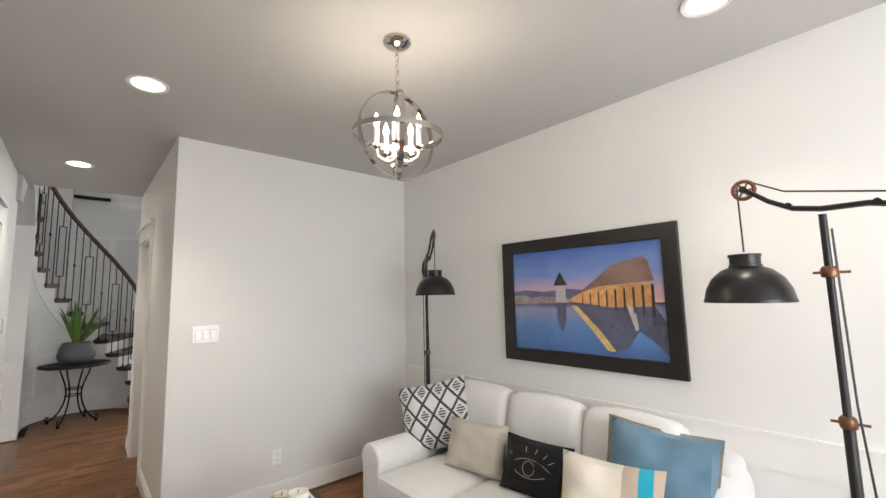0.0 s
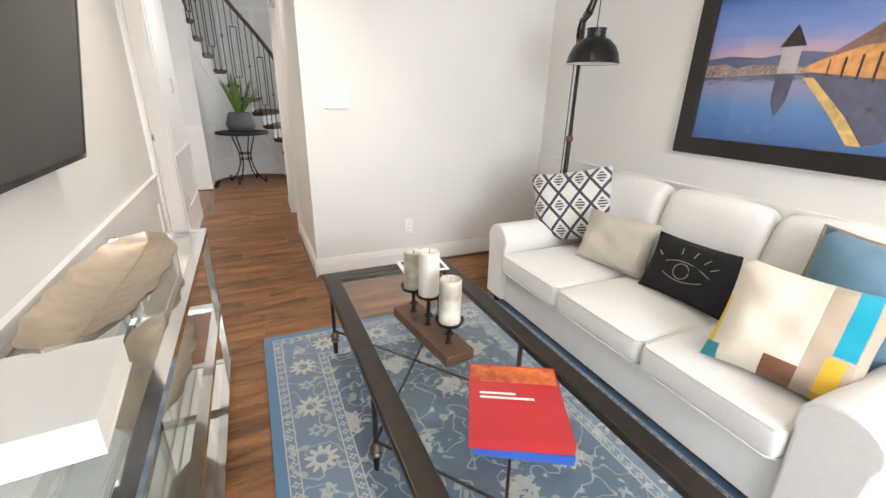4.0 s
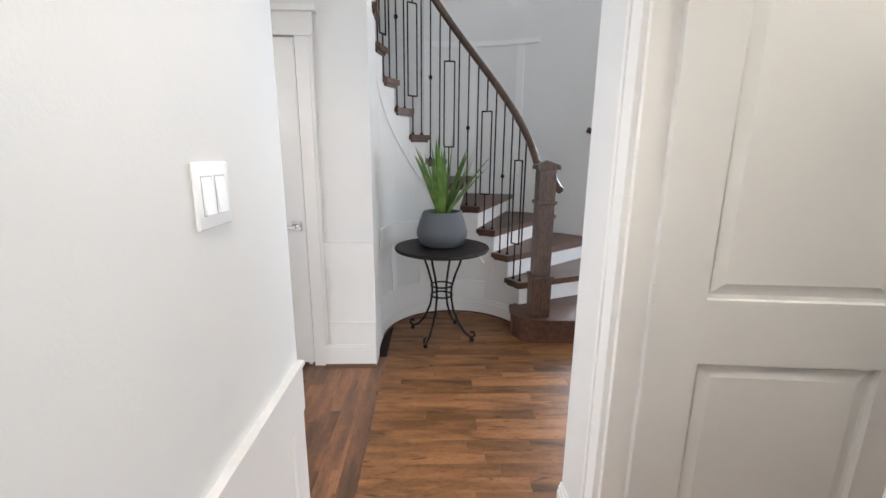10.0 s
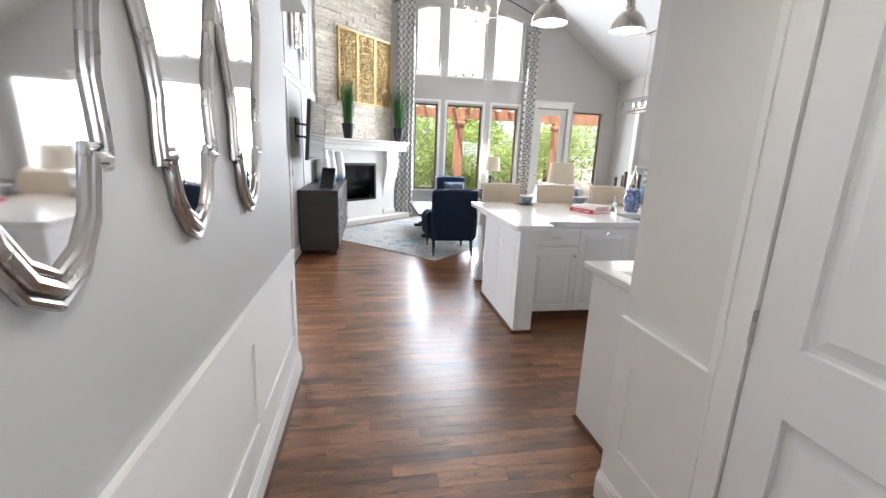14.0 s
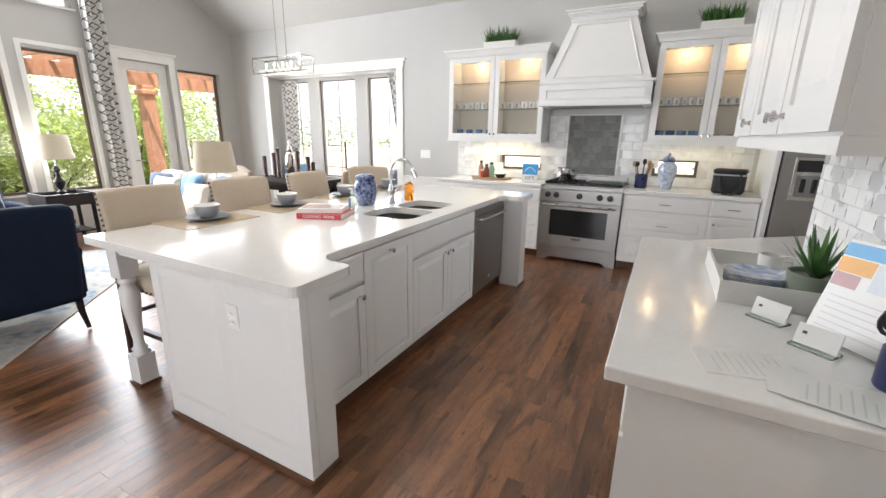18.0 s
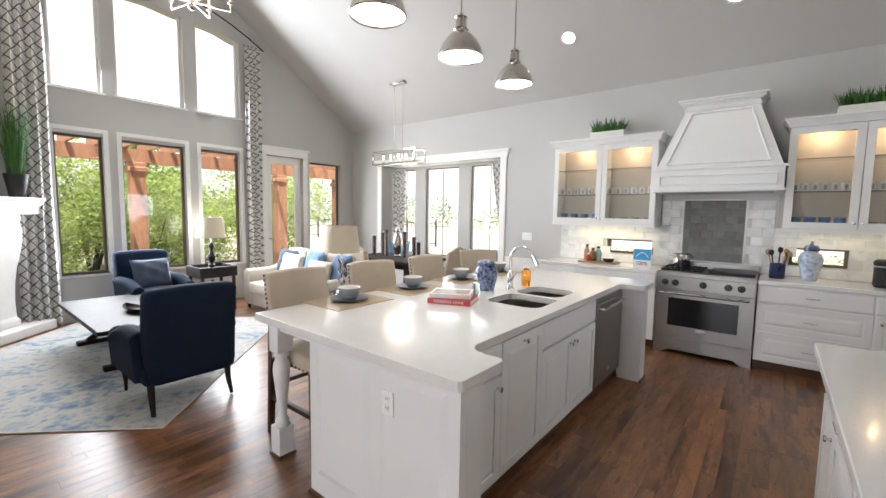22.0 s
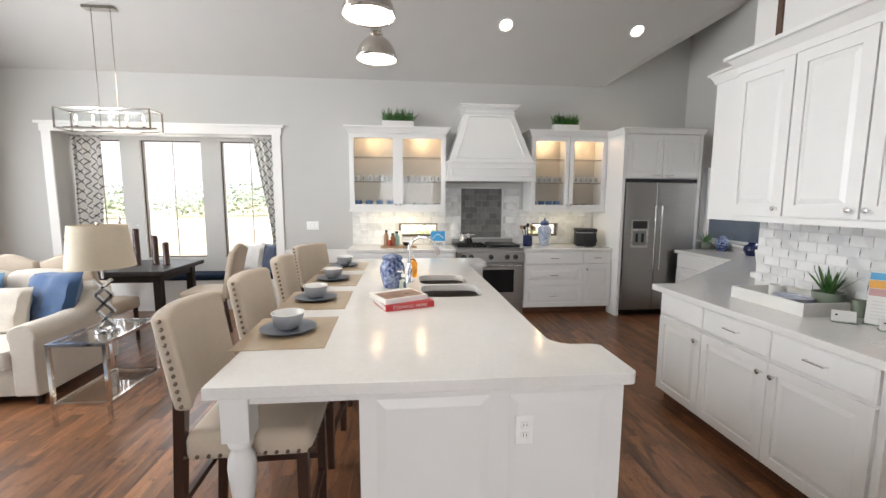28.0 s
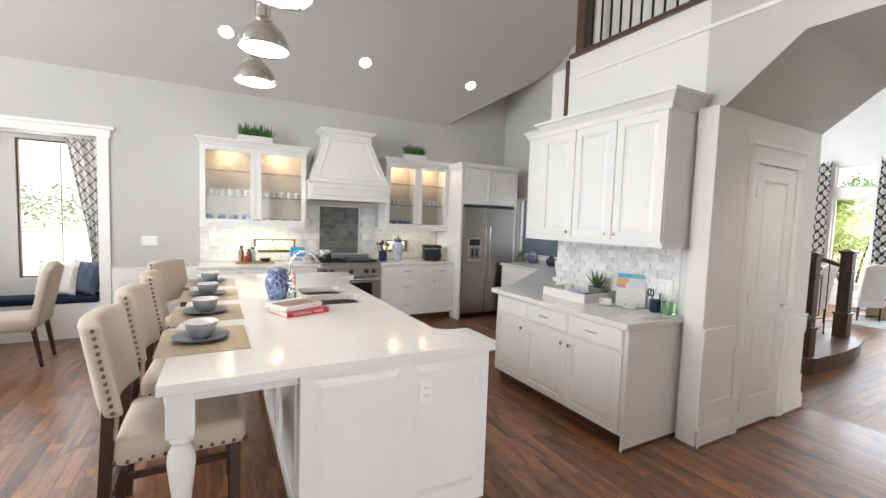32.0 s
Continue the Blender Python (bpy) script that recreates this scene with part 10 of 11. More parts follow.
part("wall_bracket", boxm(-0.2, 0.046, 0.25, 0.2, 0.10, 0.38), M_BLACK, tv)

# framed photograph of a bridge at dusk
pf = thing("framed_picture", "framed dusk photograph of a wooden bridge and water", "picture", pose(2.379, 1.40, 1.03, 0, 0, -90))
PWD, PHT, FR = 1.20, 0.83, 0.085
bm = bmesh.new()
slab_grid(bm, [-PWD / 2, -PWD / 2 + FR, PWD / 2 - FR, PWD / 2], [0, FR, PHT - FR, PHT], lambda u, z: not (abs(u) < PWD / 2 - FR and FR < z < PHT - FR), lambda u, z, t: (u, t, z), -0.032, -0.002)
soften(part("surround", bm, mat("black_wood_frame", (0.014, 0.011, 0.010), 0.4, vary=0.3, grain=18, stretch=(1, 1, 5)), pf, "wide black wooden surround"), 0.003)


def ramp_mat(name, stops, lo, hi, rough=0.25, noise=0.0, scale=12.0):
    m = mat(name, stops[0][1], rough, vary=0.0)
    nd, ln, f = node_math(m)
    tc = nd.new("ShaderNodeTexCoord")
    sp = nd.new("ShaderNodeSeparateXYZ")
    ln.new(tc.outputs["Object"], sp.inputs[0])
    mr = nd.new("ShaderNodeMapRange")
    mr.inputs["From Min"].default_value, mr.inputs["From Max"].default_value = lo, hi
    v = sp.outputs["Z"]
    if noise:
        mp = nd.new("ShaderNodeMapping")
        mp.inputs["Scale"].default_value = (1, 1, 4)
        ln.new(tc.outputs["Object"], mp.inputs["Vector"])
        ns = nd.new("ShaderNodeTexNoise")
        ns.inputs["Scale"].default_value, ns.inputs["Detail"].default_value = scale, 5
        ln.new(mp.outputs["Vector"], ns.inputs["Vector"])
        v = f("ADD", v, f("MULTIPLY", f("SUBTRACT", ns.outputs["Fac"], 0.5), noise))
    ln.new(v, mr.inputs["Value"])
    rp = nd.new("ShaderNodeValToRGB")
    while len(rp.color_ramp.elements) < len(stops):
        rp.color_ramp.elements.new(0.5)
    for e, (q, c) in zip(rp.color_ramp.elements, stops):
        e.position, e.color = q, (*c, 1)
    ln.new(mr.outputs[0], rp.inputs[0])
    ln.new(rp.outputs[0], nd["Principled BSDF"].inputs["Base Color"])
    return m


A0, A1, Z0, Z1 = -PWD / 2 + FR, PWD / 2 - FR, FR, PHT - FR
HZ = 0.40
part("sky_print", boxm(A0, -0.010, HZ, A1, -0.004, Z1), ramp_mat("dusk_sky", [(0.0, (0.85, 0.50, 0.42)), (0.22, (0.62, 0.42, 0.52)), (0.5, (0.22, 0.32, 0.66)), (1.0, (0.07, 0.18, 0.55))], HZ, Z1, noise=0.12, scale=5), pf)
part("water_print", boxm(A0, -0.010, Z0, A1, -0.004, HZ), ramp_mat("dusk_water", [(0.0, (0.06, 0.15, 0.38)), (0.5, (0.11, 0.26, 0.55)), (0.85, (0.30, 0.32, 0.50)), (1.0, (0.10, 0.10, 0.16))], Z0, HZ, noise=0.10, scale=16), pf)


def ink(name, pts, material, y=-0.0104):
    bm = prism(bmesh.new(), pts, "y", y, -0.006)
    bmesh.ops.recalc_face_normals(bm, faces=bm.faces[:])
    part(name, bm, material, pf)


PK = {n: mat("print_" + n, c, 0.3, vary=v, grain=g) for n, c, v, g in (("hills", (0.12, 0.14, 0.26), 0.3, 20), ("town", (0.42, 0.32, 0.30), 0.9, 90), ("tower", (0.55, 0.50, 0.52), 0.2, 60), ("dark", (0.05, 0.035, 0.035), 0.6, 60), ("murk", (0.11, 0.12, 0.20), 0.6, 40), ("roof", (0.32, 0.19, 0.15), 0.5, 60), ("amber", (0.78, 0.38, 0.13), 0.5, 40), ("glint", (0.95, 0.58, 0.22), 0.5, 50))}
ink("printed_hills", [(A0, HZ), (A0, HZ + 0.075), (-0.40, HZ + 0.085), (-0.25, HZ + 0.07), (-0.1, HZ + 0.09), (0.05, HZ + 0.075), (0.15, HZ)], PK["hills"])
ink("printed_town", [(A0, HZ - 0.012), (A0, HZ + 0.045), (-0.42, HZ + 0.05), (-0.36, HZ + 0.03), (-0.28, HZ + 0.042), (-0.1, HZ + 0.03), (0.0, HZ)], PK["town"], -0.0109)
ink("printed_tower", [(-0.17, HZ), (-0.17, HZ + 0.11), (-0.095, HZ + 0.11), (-0.095, HZ)], PK["tower"], -0.0114)
ink("printed_tower_roof", [(-0.185, HZ + 0.11), (-0.133, HZ + 0.20), (-0.08, HZ + 0.11)], PK["dark"], -0.0114)
ink("printed_reflection", [(-0.17, HZ - 0.005), (-0.095, HZ - 0.005), (-0.10, HZ - 0.12), (-0.133, HZ - 0.19), (-0.165, HZ - 0.12)], PK["murk"], -0.0114)
ink("printed_bridge_lights", [(-0.09, HZ + 0.01), (-0.02, HZ + 0.045), (0.12, HZ + 0.10), (0.43, HZ + 0.11), (0.46, HZ - 0.02), (0.2, HZ - 0.03)], PK["amber"], -0.0114)
ink("printed_bridge_roof", [(-0.02, HZ + 0.045), (0.10, HZ + 0.13), (0.22, HZ + 0.22), (0.40, HZ + 0.26), (0.43, HZ + 0.24), (0.46, HZ + 0.12), (0.12, HZ + 0.095)], PK["roof"], -0.0119)
for i in range(9):
    u = i / 8
    ink("printed_post", [(0.02 + 0.42 * u, HZ - 0.02 - 0.06 * u), (0.02 + 0.42 * u, HZ + 0.05 + 0.05 * u), (0.026 + 0.43 * u, HZ + 0.05 + 0.05 * u), (0.026 + 0.43 * u, HZ - 0.02 - 0.06 * u)], PK["dark"], -0.0119)
ink("printed_shadow_water", [(-0.06, HZ - 0.012), (0.46, HZ - 0.03), (A1, HZ - 0.12), (A1, Z0 + 0.02), (0.44, Z0 + 0.1), (0.36, HZ - 0.16), (0.3, Z0 + 0.06), (0.2, Z0 + 0.02), (0.08, HZ - 0.16)], PK["murk"], -0.0112)
ink("printed_glints", [(-0.06, HZ - 0.02), (-0.02, HZ - 0.02), (0.13, HZ - 0.17), (0.22, Z0 + 0.03), (0.17, Z0 + 0.03), (0.07, HZ - 0.16)], PK["glint"], -0.0119)
ink("printed_glints", [(0.30, HZ - 0.02), (0.345, HZ - 0.03), (0.36, HZ - 0.15), (0.34, HZ - 0.16)], PK["tower"], -0.0119)
g = part("glazing", boxm(A0, -0.017, Z0, A1, -0.0145, Z1), M_GLASS, pf)

# orb chandelier
oc = thing("orb_chandelier", "polished nickel orb chandelier with lit candle bulbs", "chandelier", pose(1.005, 1.42, 2.19))
part("canopy", lathe(bmesh.new(), [(0.0, 0.44), (0.062, 0.438), (0.062, 0.425), (0.045, 0.408), (0.015, 0.398), (0.0, 0.395)], 24), M_CHROME_W, oc, smooth=True)
for i in range(7):
    z = 0.385 - 0.026 * i
    r = 0.008
    part("chain_link", tube(bmesh.new(), [((r * math.cos(t) if i % 2 else 0), (0 if i % 2 else r * math.cos(t)), z + 0.017 * math.sin(t)) for t in np.linspace(0, 2 * math.pi, 11)[:-1]], 0.0022, 5, True), M_CHROME_W, oc)


def hoop(name, R, rot, wz=0.011, th=0.0025):
    bm = lathe(bmesh.new(), [(R - th, -wz), (R + th, -wz), (R + th, wz), (R - th, wz), (R - th, -wz)], 56, cap=False)
    part(name, grow(bm, rot), M_CHROME_W, oc, smooth=True)


hoop("hoop", 0.19, Matrix.Rotation(radians(90), 4, "X") @ Matrix.Identity(4))
hoop("hoop", 0.188, Matrix.Rotation(radians(60), 4, "Z") @ Matrix.Rotation(radians(90), 4, "X"))
hoop("band", 0.195, Matrix.Rotation(radians(4), 4, "X"))
part("stem", lathe(bmesh.new(), [(0.006, 0.21), (0.012, 0.19), (0.008, 0.17), (0.007, -0.06), (0.02, -0.085), (0.026, -0.11), (0.014, -0.14), (0.008, -0.175), (0.014, -0.19), (0.0, -0.20)], 16), M_CHROME_W, oc, smooth=True)
for i in range(5):
    a = i * 2 * math.pi / 5 + 0.3
    ca, sa = math.cos(a), math.sin(a)
    part("arm", tube(bmesh.new(), [(0.015 * ca, 0.015 * sa, -0.11), (0.05 * ca, 0.05 * sa, -0.125), (0.09 * ca, 0.09 * sa, -0.105), (0.095 * ca, 0.095 * sa, -0.07)], 0.005, 6), M_CHROME_W, oc, smooth=True)
    candle(oc, 0.095 * ca, 0.095 * sa, -0.062, M_CHROME_W, 0.085)
bulb("chandelier_bulb", (1.005, 1.42, 2.22), 6, (1.0, 0.88, 0.72), 0.1)


# industrial pulley floor lamps
def pulley_lamp(label, m, k=1.0, up=0.0, tail=1.0, lift=0.0):
    """The arm swings along local x, the shade hangs at +x from a pulley, the copper weight at -x."""
    wx = -0.34 * tail - 0.038
    s = thing("floor_lamp", label, "floor lamp", m, "pulley floor lamps")
    part("base", lathe(bmesh.new(), [(0.0, 0.0), (0.165, 0.0), (0.172, 0.012), (0.165, 0.03), (0.135, 0.075), (0.085, 0.12), (0.075, 0.125), (0.07, 0.145), (0.05, 0.155), (0.045, 0.175), (0.028, 0.185), (0.0, 0.186)], 36), M_LAMPBLACK, s, "stepped black dome base", True)
    part("collar", lathe(bmesh.new(), [(0.028, 0.186), (0.028, 0.205), (0.019, 0.21)], 16), M_COPPER, s)
    part("pole", lathe(bmesh.new(), [(0.017, 0.19), (0.017, 1.04), (0.012, 1.05), (0.012, 1.755)], 14), M_LAMPBLACK, s, smooth=True)
    for z in (1.03, 1.545):
        jn = part("joint", lathe(bmesh.new(), [(0.022, z - 0.018), (0.025, z - 0.01), (0.025, z + 0.012), (0.018, z + 0.022)], 16), M_COPPER, s, "copper joint", True)
        part("thumb_screw", rod(bmesh.new(), (-0.055, 0, z), (0.045, 0, z), 0.005), M_COPPER, jn)
    for y in (-0.012, 0.012):
        part("arm", tube(bmesh.new(), [(0.215 * k, y, 1.885 + up), (0.15 * k, y, 1.83 + up * 0.5), (0.08, y, 1.79), (0.0, y, 1.775), (-0.12 * tail, y, 1.775), (-0.25 * tail, y, 1.745), (-0.33 * tail, y, 1.69)], 0.009, 8), M_LAMPBLACK, s, "curved black arm", True)
    for x, z in ((0.09, 1.80), (-0.14 * tail, 1.775)):
        part("spacer", rod(bmesh.new(), (x, -0.02, z), (x, 0.02, z), 0.012), M_LAMPBLACK, s)
    for x, z, r in ((0.225 * k, 1.89 + up, 0.036), (-0.34 * tail, 1.69, 0.036)):
        w = part("pulley_wheel", tube(bmesh.new(), [(x + r * math.cos(t), 0, z + r * math.sin(t)) for t in np.linspace(0, 2 * math.pi, 25)[:-1]], 0.008, 8, True), M_COPPER, s, "copper pulley wheel", True)
        part("hub", rod(bmesh.new(), (x, -0.016, z), (x, 0.016, z), 0.014, 12), M_LAMPBLACK, w)
        bm = bmesh.new()
        for t in range(3):
            a = t * math.pi / 3
            rod(bm, (x - r * math.cos(a), 0, z - r * math.sin(a)), (x + r * math.cos(a), 0, z + r * math.sin(a)), 0.004, 6)
        part("spokes", bm, M_COPPER, w)
    part("cable", tube(bmesh.new(), [(0.245 * k, 0, 1.64), (0.247 * k, 0, 1.90 + up), (0.225 * k, 0, 1.932 + up), (0.1, 0, 1.86), (-0.2 * tail, 0, 1.80), (-0.34 * tail, 0, 1.73), (wx, 0, 1.68), (wx, 0, 0.52)], 0.0035, 6), M_LAMPBLACK, s)
    wt = part("counterweight", lathe(bmesh.new(), [(0.0, 0.30), (0.032, 0.30), (0.034, 0.31), (0.034, 0.44), (0.02, 0.455), (0.0, 0.456)], 18, wx, 0), M_COPPER, s, "copper counterweight", True)
    part("hook", tube(bmesh.new(), [(wx + 0.03 * math.cos(t), 0, 0.485 + 0.03 * math.sin(t)) for t in np.linspace(0, 2 * math.pi, 17)[:-1]], 0.005, 6, True), M_COPPER, wt)
    sx = 0.245 * k
    sh = part("shade", lathe(bmesh.new(), [(0.152, 1.440), (0.153, 1.446), (0.149, 1.455), (0.142, 1.49), (0.12, 1.535), (0.085, 1.568), (0.056, 1.580), (0.056, 1.588), (0.052, 1.59), (0.052, 1.618), (0.056, 1.62), (0.056, 1.63), (0.0, 1.632)], 40, sx, 0, cap=False), M_LAMPBLACK, s, "black metal dome shade", True)
    part("lining", lathe(bmesh.new(), [(0.149, 1.442), (0.138, 1.49), (0.116, 1.53), (0.08, 1.562), (0.0, 1.575)], 32, sx, 0, cap=False), M_WHITECOV, sh, smooth=True)
    part("bulb", ball(bmesh.new(), (sx, 0, 1.50), 0.03, 10), M_WHITEPL, sh)
    sh.location.z += lift
    part("cord", tube(bmesh.new(), [(-0.02, 0.0, 1.7), (-0.03, 0.02, 1.1), (-0.06, 0.03, 0.6), (-0.05, 0.06, 0.18), (-0.12, 0.15, 0.01), (0.1, 0.25, 0.006), (0.3, 0.27, 0.006)], 0.004, 6), M_BLACK, s)
    return s


M_LAMPBLACK = mat("black_enamel_metal", (0.016, 0.015, 0.015), 0.32, 0.3, vary=0.3, grain=26)
pulley_lamp("black pulley floor lamp with copper fittings beside the sofa", pose(2.0, 0.195, 0, 0, 0, 90))
pulley_lamp("black pulley floor lamp with copper fittings in the corner", pose(2.17, 2.68, 0, 0, 0, -116), 1.2, 0.07, 0.25, 0.055)
for x, y, w in ((0.21, 2.55, 26), (-0.06, 4.42, 17), (1.80, 0.43, 15)):
    downlight(x, y, 2.629, 0.0, w)
downlight(-1.25, 6.0, 2.749, 0.0, 16)
# unseen closet downlight, added to brighten the open closet door
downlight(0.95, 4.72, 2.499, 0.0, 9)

# ---- outdoors ----
M_LAWN = mat("dry_lawn", (0.34, 0.31, 0.23), 0.95, vary=0.3, grain=2.0, second=(0.42, 0.38, 0.31), bump=0.5, bscale=30)
M_PAVE = mat("patio_concrete", (0.42, 0.40, 0.36), 0.85, vary=0.12, grain=3.0, bump=0.2)


def leafage(name, a, b, grain):
    """Leaves that let a part of the sunlight through."""
    m = mat(name, a, 0.5, vary=0.3, grain=grain, second=b, piece=0.4)
    nd, ln = m.node_tree.nodes, m.node_tree.links
    p, out = nd["Principled BSDF"], nd["Material Output"]
    tl = nd.new("ShaderNodeBsdfTranslucent")
    ln.new(p.inputs["Base Color"].links[0].from_socket, tl.inputs[0])
    mx = nd.new("ShaderNodeMixShader")
    mx.inputs[0].default_value = 0.45
    ln.new(p.outputs[0], mx.inputs[1])
    ln.new(tl.outputs[0], mx.inputs[2])
    ln.new(mx.outputs[0], out.inputs[0])
    return m


M_LEAFY = leafage("shrub_leaves", (0.22, 0.32, 0.075), (0.36, 0.40, 0.14), 3.0)
M_LEAFD = leafage("tree_leaves", (0.10, 0.18, 0.05), (0.17, 0.25, 0.08), 1.5)
M_BARK = mat("bark", (0.09, 0.065, 0.05), 0.9, vary=0.4, grain=14, bump=0.6)
M_CEDAR = mat("red_cedar", (0.44, 0.225, 0.135), 0.7, vary=0.3, grain=10, stretch=(6, 6, 1), second=(0.34, 0.165, 0.10), bump=0.2)
bm = bmesh.new()
bmesh.ops.create_grid(bm, x_segments=2, y_segments=2, size=400, matrix=Matrix.Translation((0, 0, -0.215)))
setting("ground", bm, M_LAWN, "pale dry lawn that reaches the horizon")
setting("pavement", boxm(-13.0, 4.0, -0.21, -10.31, 13.4, -0.06), M_PAVE, "pale concrete patio slab")
setting("road", boxm(-60, 30, -0.21, 60, 38, -0.19), M_PAVE, "pale concrete road beyond the fence")


def leaves(bm, rr, n, place, size):
    for i in range(n):
        p = Vector(place(rr))
        a, b = rr.uniform(0, 6.283), rr.uniform(-0.9, 0.9)
        u = Vector((math.cos(a), math.sin(a), b)).normalized()
        w = u.cross(Vector((rr.uniform(-1, 1), rr.uniform(-1, 1), 1))).normalized()
        s = size * rr.uniform(0.6, 1.3)
        v = [bm.verts.new(p + q) for q in (-u * s, w * s * 0.45 + u * 0.1 * s, u * s, -w * s * 0.45 + u * 0.1 * s)]
        bm.faces.new(v)


def shrub(m, h, w, seed, n=1500, material=None):
    s = thing("shrub", "dense leafy green garden shrub behind the patio", "shrub", m, "garden shrubs")
    rr = random.Random(seed)
    bm = bmesh.new()
    lumps = [(rr.uniform(-0.5, 0.5) * w, rr.uniform(-0.5, 0.5) * w, h * rr.uniform(0.12, 0.85), rr.uniform(0.22, 0.42) * w) for i in range(13)]
    for i in range(5):
        lx, ly, lz, _ = lumps[i]
        tube(bm, [(0, 0, -0.1), (lx * 0.4, ly * 0.4, lz * 0.5), (lx, ly, lz)], [0.05, 0.03, 0.012], 6)
    part("stems", bm, M_BARK, s)
    bm = bmesh.new()

    def spot(r2):
        lx, ly, lz, R = r2.choice(lumps)
        d = Vector((r2.gauss(0, 1), r2.gauss(0, 1), r2.gauss(0, 1))).normalized() * R * r2.uniform(0.6, 1.08)
        return (lx + d.x, ly + d.y, max(0.0, lz + d.z))
    leaves(bm, rr, int(n * 3.2), spot, 0.056)
    tagged(part("foliage", bm, material or M_LEAFY, s), kind="stuff")
    return s


s1 = shrub(pose(-15.0, 5.6, -0.21), 2.9, 2.4, 1, 2600)
s2 = shrub(pose(-15.3, 8.0, -0.21), 3.3, 2.6, 2, 2600)
s3 = shrub(pose(-14.6, 10.0, -0.21), 2.3, 2.2, 3, 2200)
for k, (x, y, a, sc) in enumerate(((-16.6, 3.5, 40, 1.2), (-16.9, 7.0, 90, 1.3), (-17.0, 9.4, 160, 1.15), (-15.4, 12.2, 210, 1.0), (-17.5, 13.5, 300, 1.2), (-14.4, 6.9, 70, 0.75), (-14.2, 8.9, 130, 0.7), (-15.0, 2.2, 30, 1.0), (-14.3, 4.2, 200, 0.8), (-16, 0.0, 100, 1.1), (9.6, 9.4, 60, 0.9), (9.9, 7.2, 20, 0.8), (2.4, 15.2, 10, 0.9), (4.6, 15.0, 80, 1.0), (6.4, 16.0, 140, 1.0), (0.6, 15.8, 45, 1.0), (-3.6, 13.6, 75, 0.45), (-4.6, 13.4, 15, 0.45), (-2.4, 13.5, 145, 0.42), (1.0, 13.2, 33, 0.6), (1.0, -4.6, 50, 0.9), (2.6, -5.0, 10, 0.8))):
    copy_thing((s1, s2, s3)[k % 3], pose(x, y, -0.21, 0, 0, a) @ Matrix.Scale(sc, 4))


def tree(m, h, seed):
    t = thing("tree", "broad green garden tree in full leaf", "tree", m, "garden trees")
    rr = random.Random(seed)
    part("trunk", tube(bmesh.new(), [(0, 0, -0.1), (0.05, 0.02, h * 0.25), (-0.03, 0.06, h * 0.5), (0.04, 0.0, h * 0.8)], [0.16, 0.12, 0.09, 0.03], 9), M_BARK, t)
    lumps = []
    for i in range(11):
        a, z = i * 2.4, h * rr.uniform(0.42, 0.95)
        r = h * 0.26 * rr.uniform(0.4, 1.0)
        lumps.append((r * math.cos(a), r * math.sin(a), z, h * rr.uniform(0.10, 0.17)))
        part("limb", tube(bmesh.new(), [(0, 0, h * 0.3), (r * 0.5 * math.cos(a), r * 0.5 * math.sin(a), z * 0.8), (r * math.cos(a), r * math.sin(a), z)], [0.06, 0.035, 0.012], 6), M_BARK, t)
    bm = bmesh.new()

    def spot(r2):
        lx, ly, lz, R = r2.choice(lumps)
        d = Vector((r2.gauss(0, 1), r2.gauss(0, 1), r2.gauss(0, 0.8))).normalized() * R * r2.uniform(0.45, 1.1)
        return (lx + d.x, ly + d.y, lz + d.z)
    leaves(bm, rr, 3600, spot, 0.11)
    tagged(part("crown", bm, M_LEAFD, t), kind="stuff")
    return t


t1 = tree(pose(-19.5, 6.0, -0.21), 5.2, 21)
for x, y, a, sc in ((-20.5, 10.5, 80, 0.95), (-21, 1.5, 150, 1.0), (25, 15, 30, 1.0), (5.0, 22.5, 100, 1.0), (1.0, 24, 200, 1.0), (27, 6.0, 60, 0.9), (3.0, 17.0, 260, 0.9)):
    copy_thing(t1, pose(x, y, -0.21, 0, 0, a) @ Matrix.Scale(sc, 4))
bm = bmesh.new()
rr = random.Random(8)


def woods(r2):
    a = r2.uniform(0, 6.283)
    k = int(a * 24)
    h = 2.7 + 0.9 * abs(math.sin(k * 1.7)) + 0.5 * math.sin(k * 0.6)
    R = 58 + 3 * math.sin(k * 2.3)
    f = r2.uniform(0, 1) ** 0.8
    return (R * math.cos(a) + r2.gauss(0, 1.5), R * math.sin(a) + r2.gauss(0, 1.5), f * h * (0.8 + 0.2 * math.sin(a * 150)))


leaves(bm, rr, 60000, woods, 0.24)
# distance haze is put into the leaf colour: paler than the near trees
ob = part("far_woods", bm, mat("hazed_distant_leaves", (0.25, 0.32, 0.23), 0.8, vary=0.3, grain=0.5, second=(0.27, 0.33, 0.23), piece=0.25))
tagged(ob, "distant line of trees, paled for haze", "trees", kind="stuff")

# cedar pergola over the patio
pg = thing("pergola", "red cedar pergola with square posts and rafters", "pergola", pose(-12.2, 0, -0.06))
for y in (5.3, 8.15, 11.02, 12.72):
    ps = part("post", boxm(-0.12, y - 0.12, 0, 0.12, y + 0.12, 2.42, 0.01), M_CEDAR, pg)
    part("post_cap", boxm(-0.16, y - 0.16, 2.24, 0.16, y + 0.16, 2.34, 0.02), M_CEDAR, ps)
    part("post_base", boxm(-0.15, y - 0.15, 0, 0.15, y + 0.15, 0.2, 0.01), M_CEDAR, ps)
for x in (-0.09, 0.05):
    part("beam", boxm(x, 4.6, 2.42, x + 0.05, 13.3, 2.66), M_CEDAR, pg)
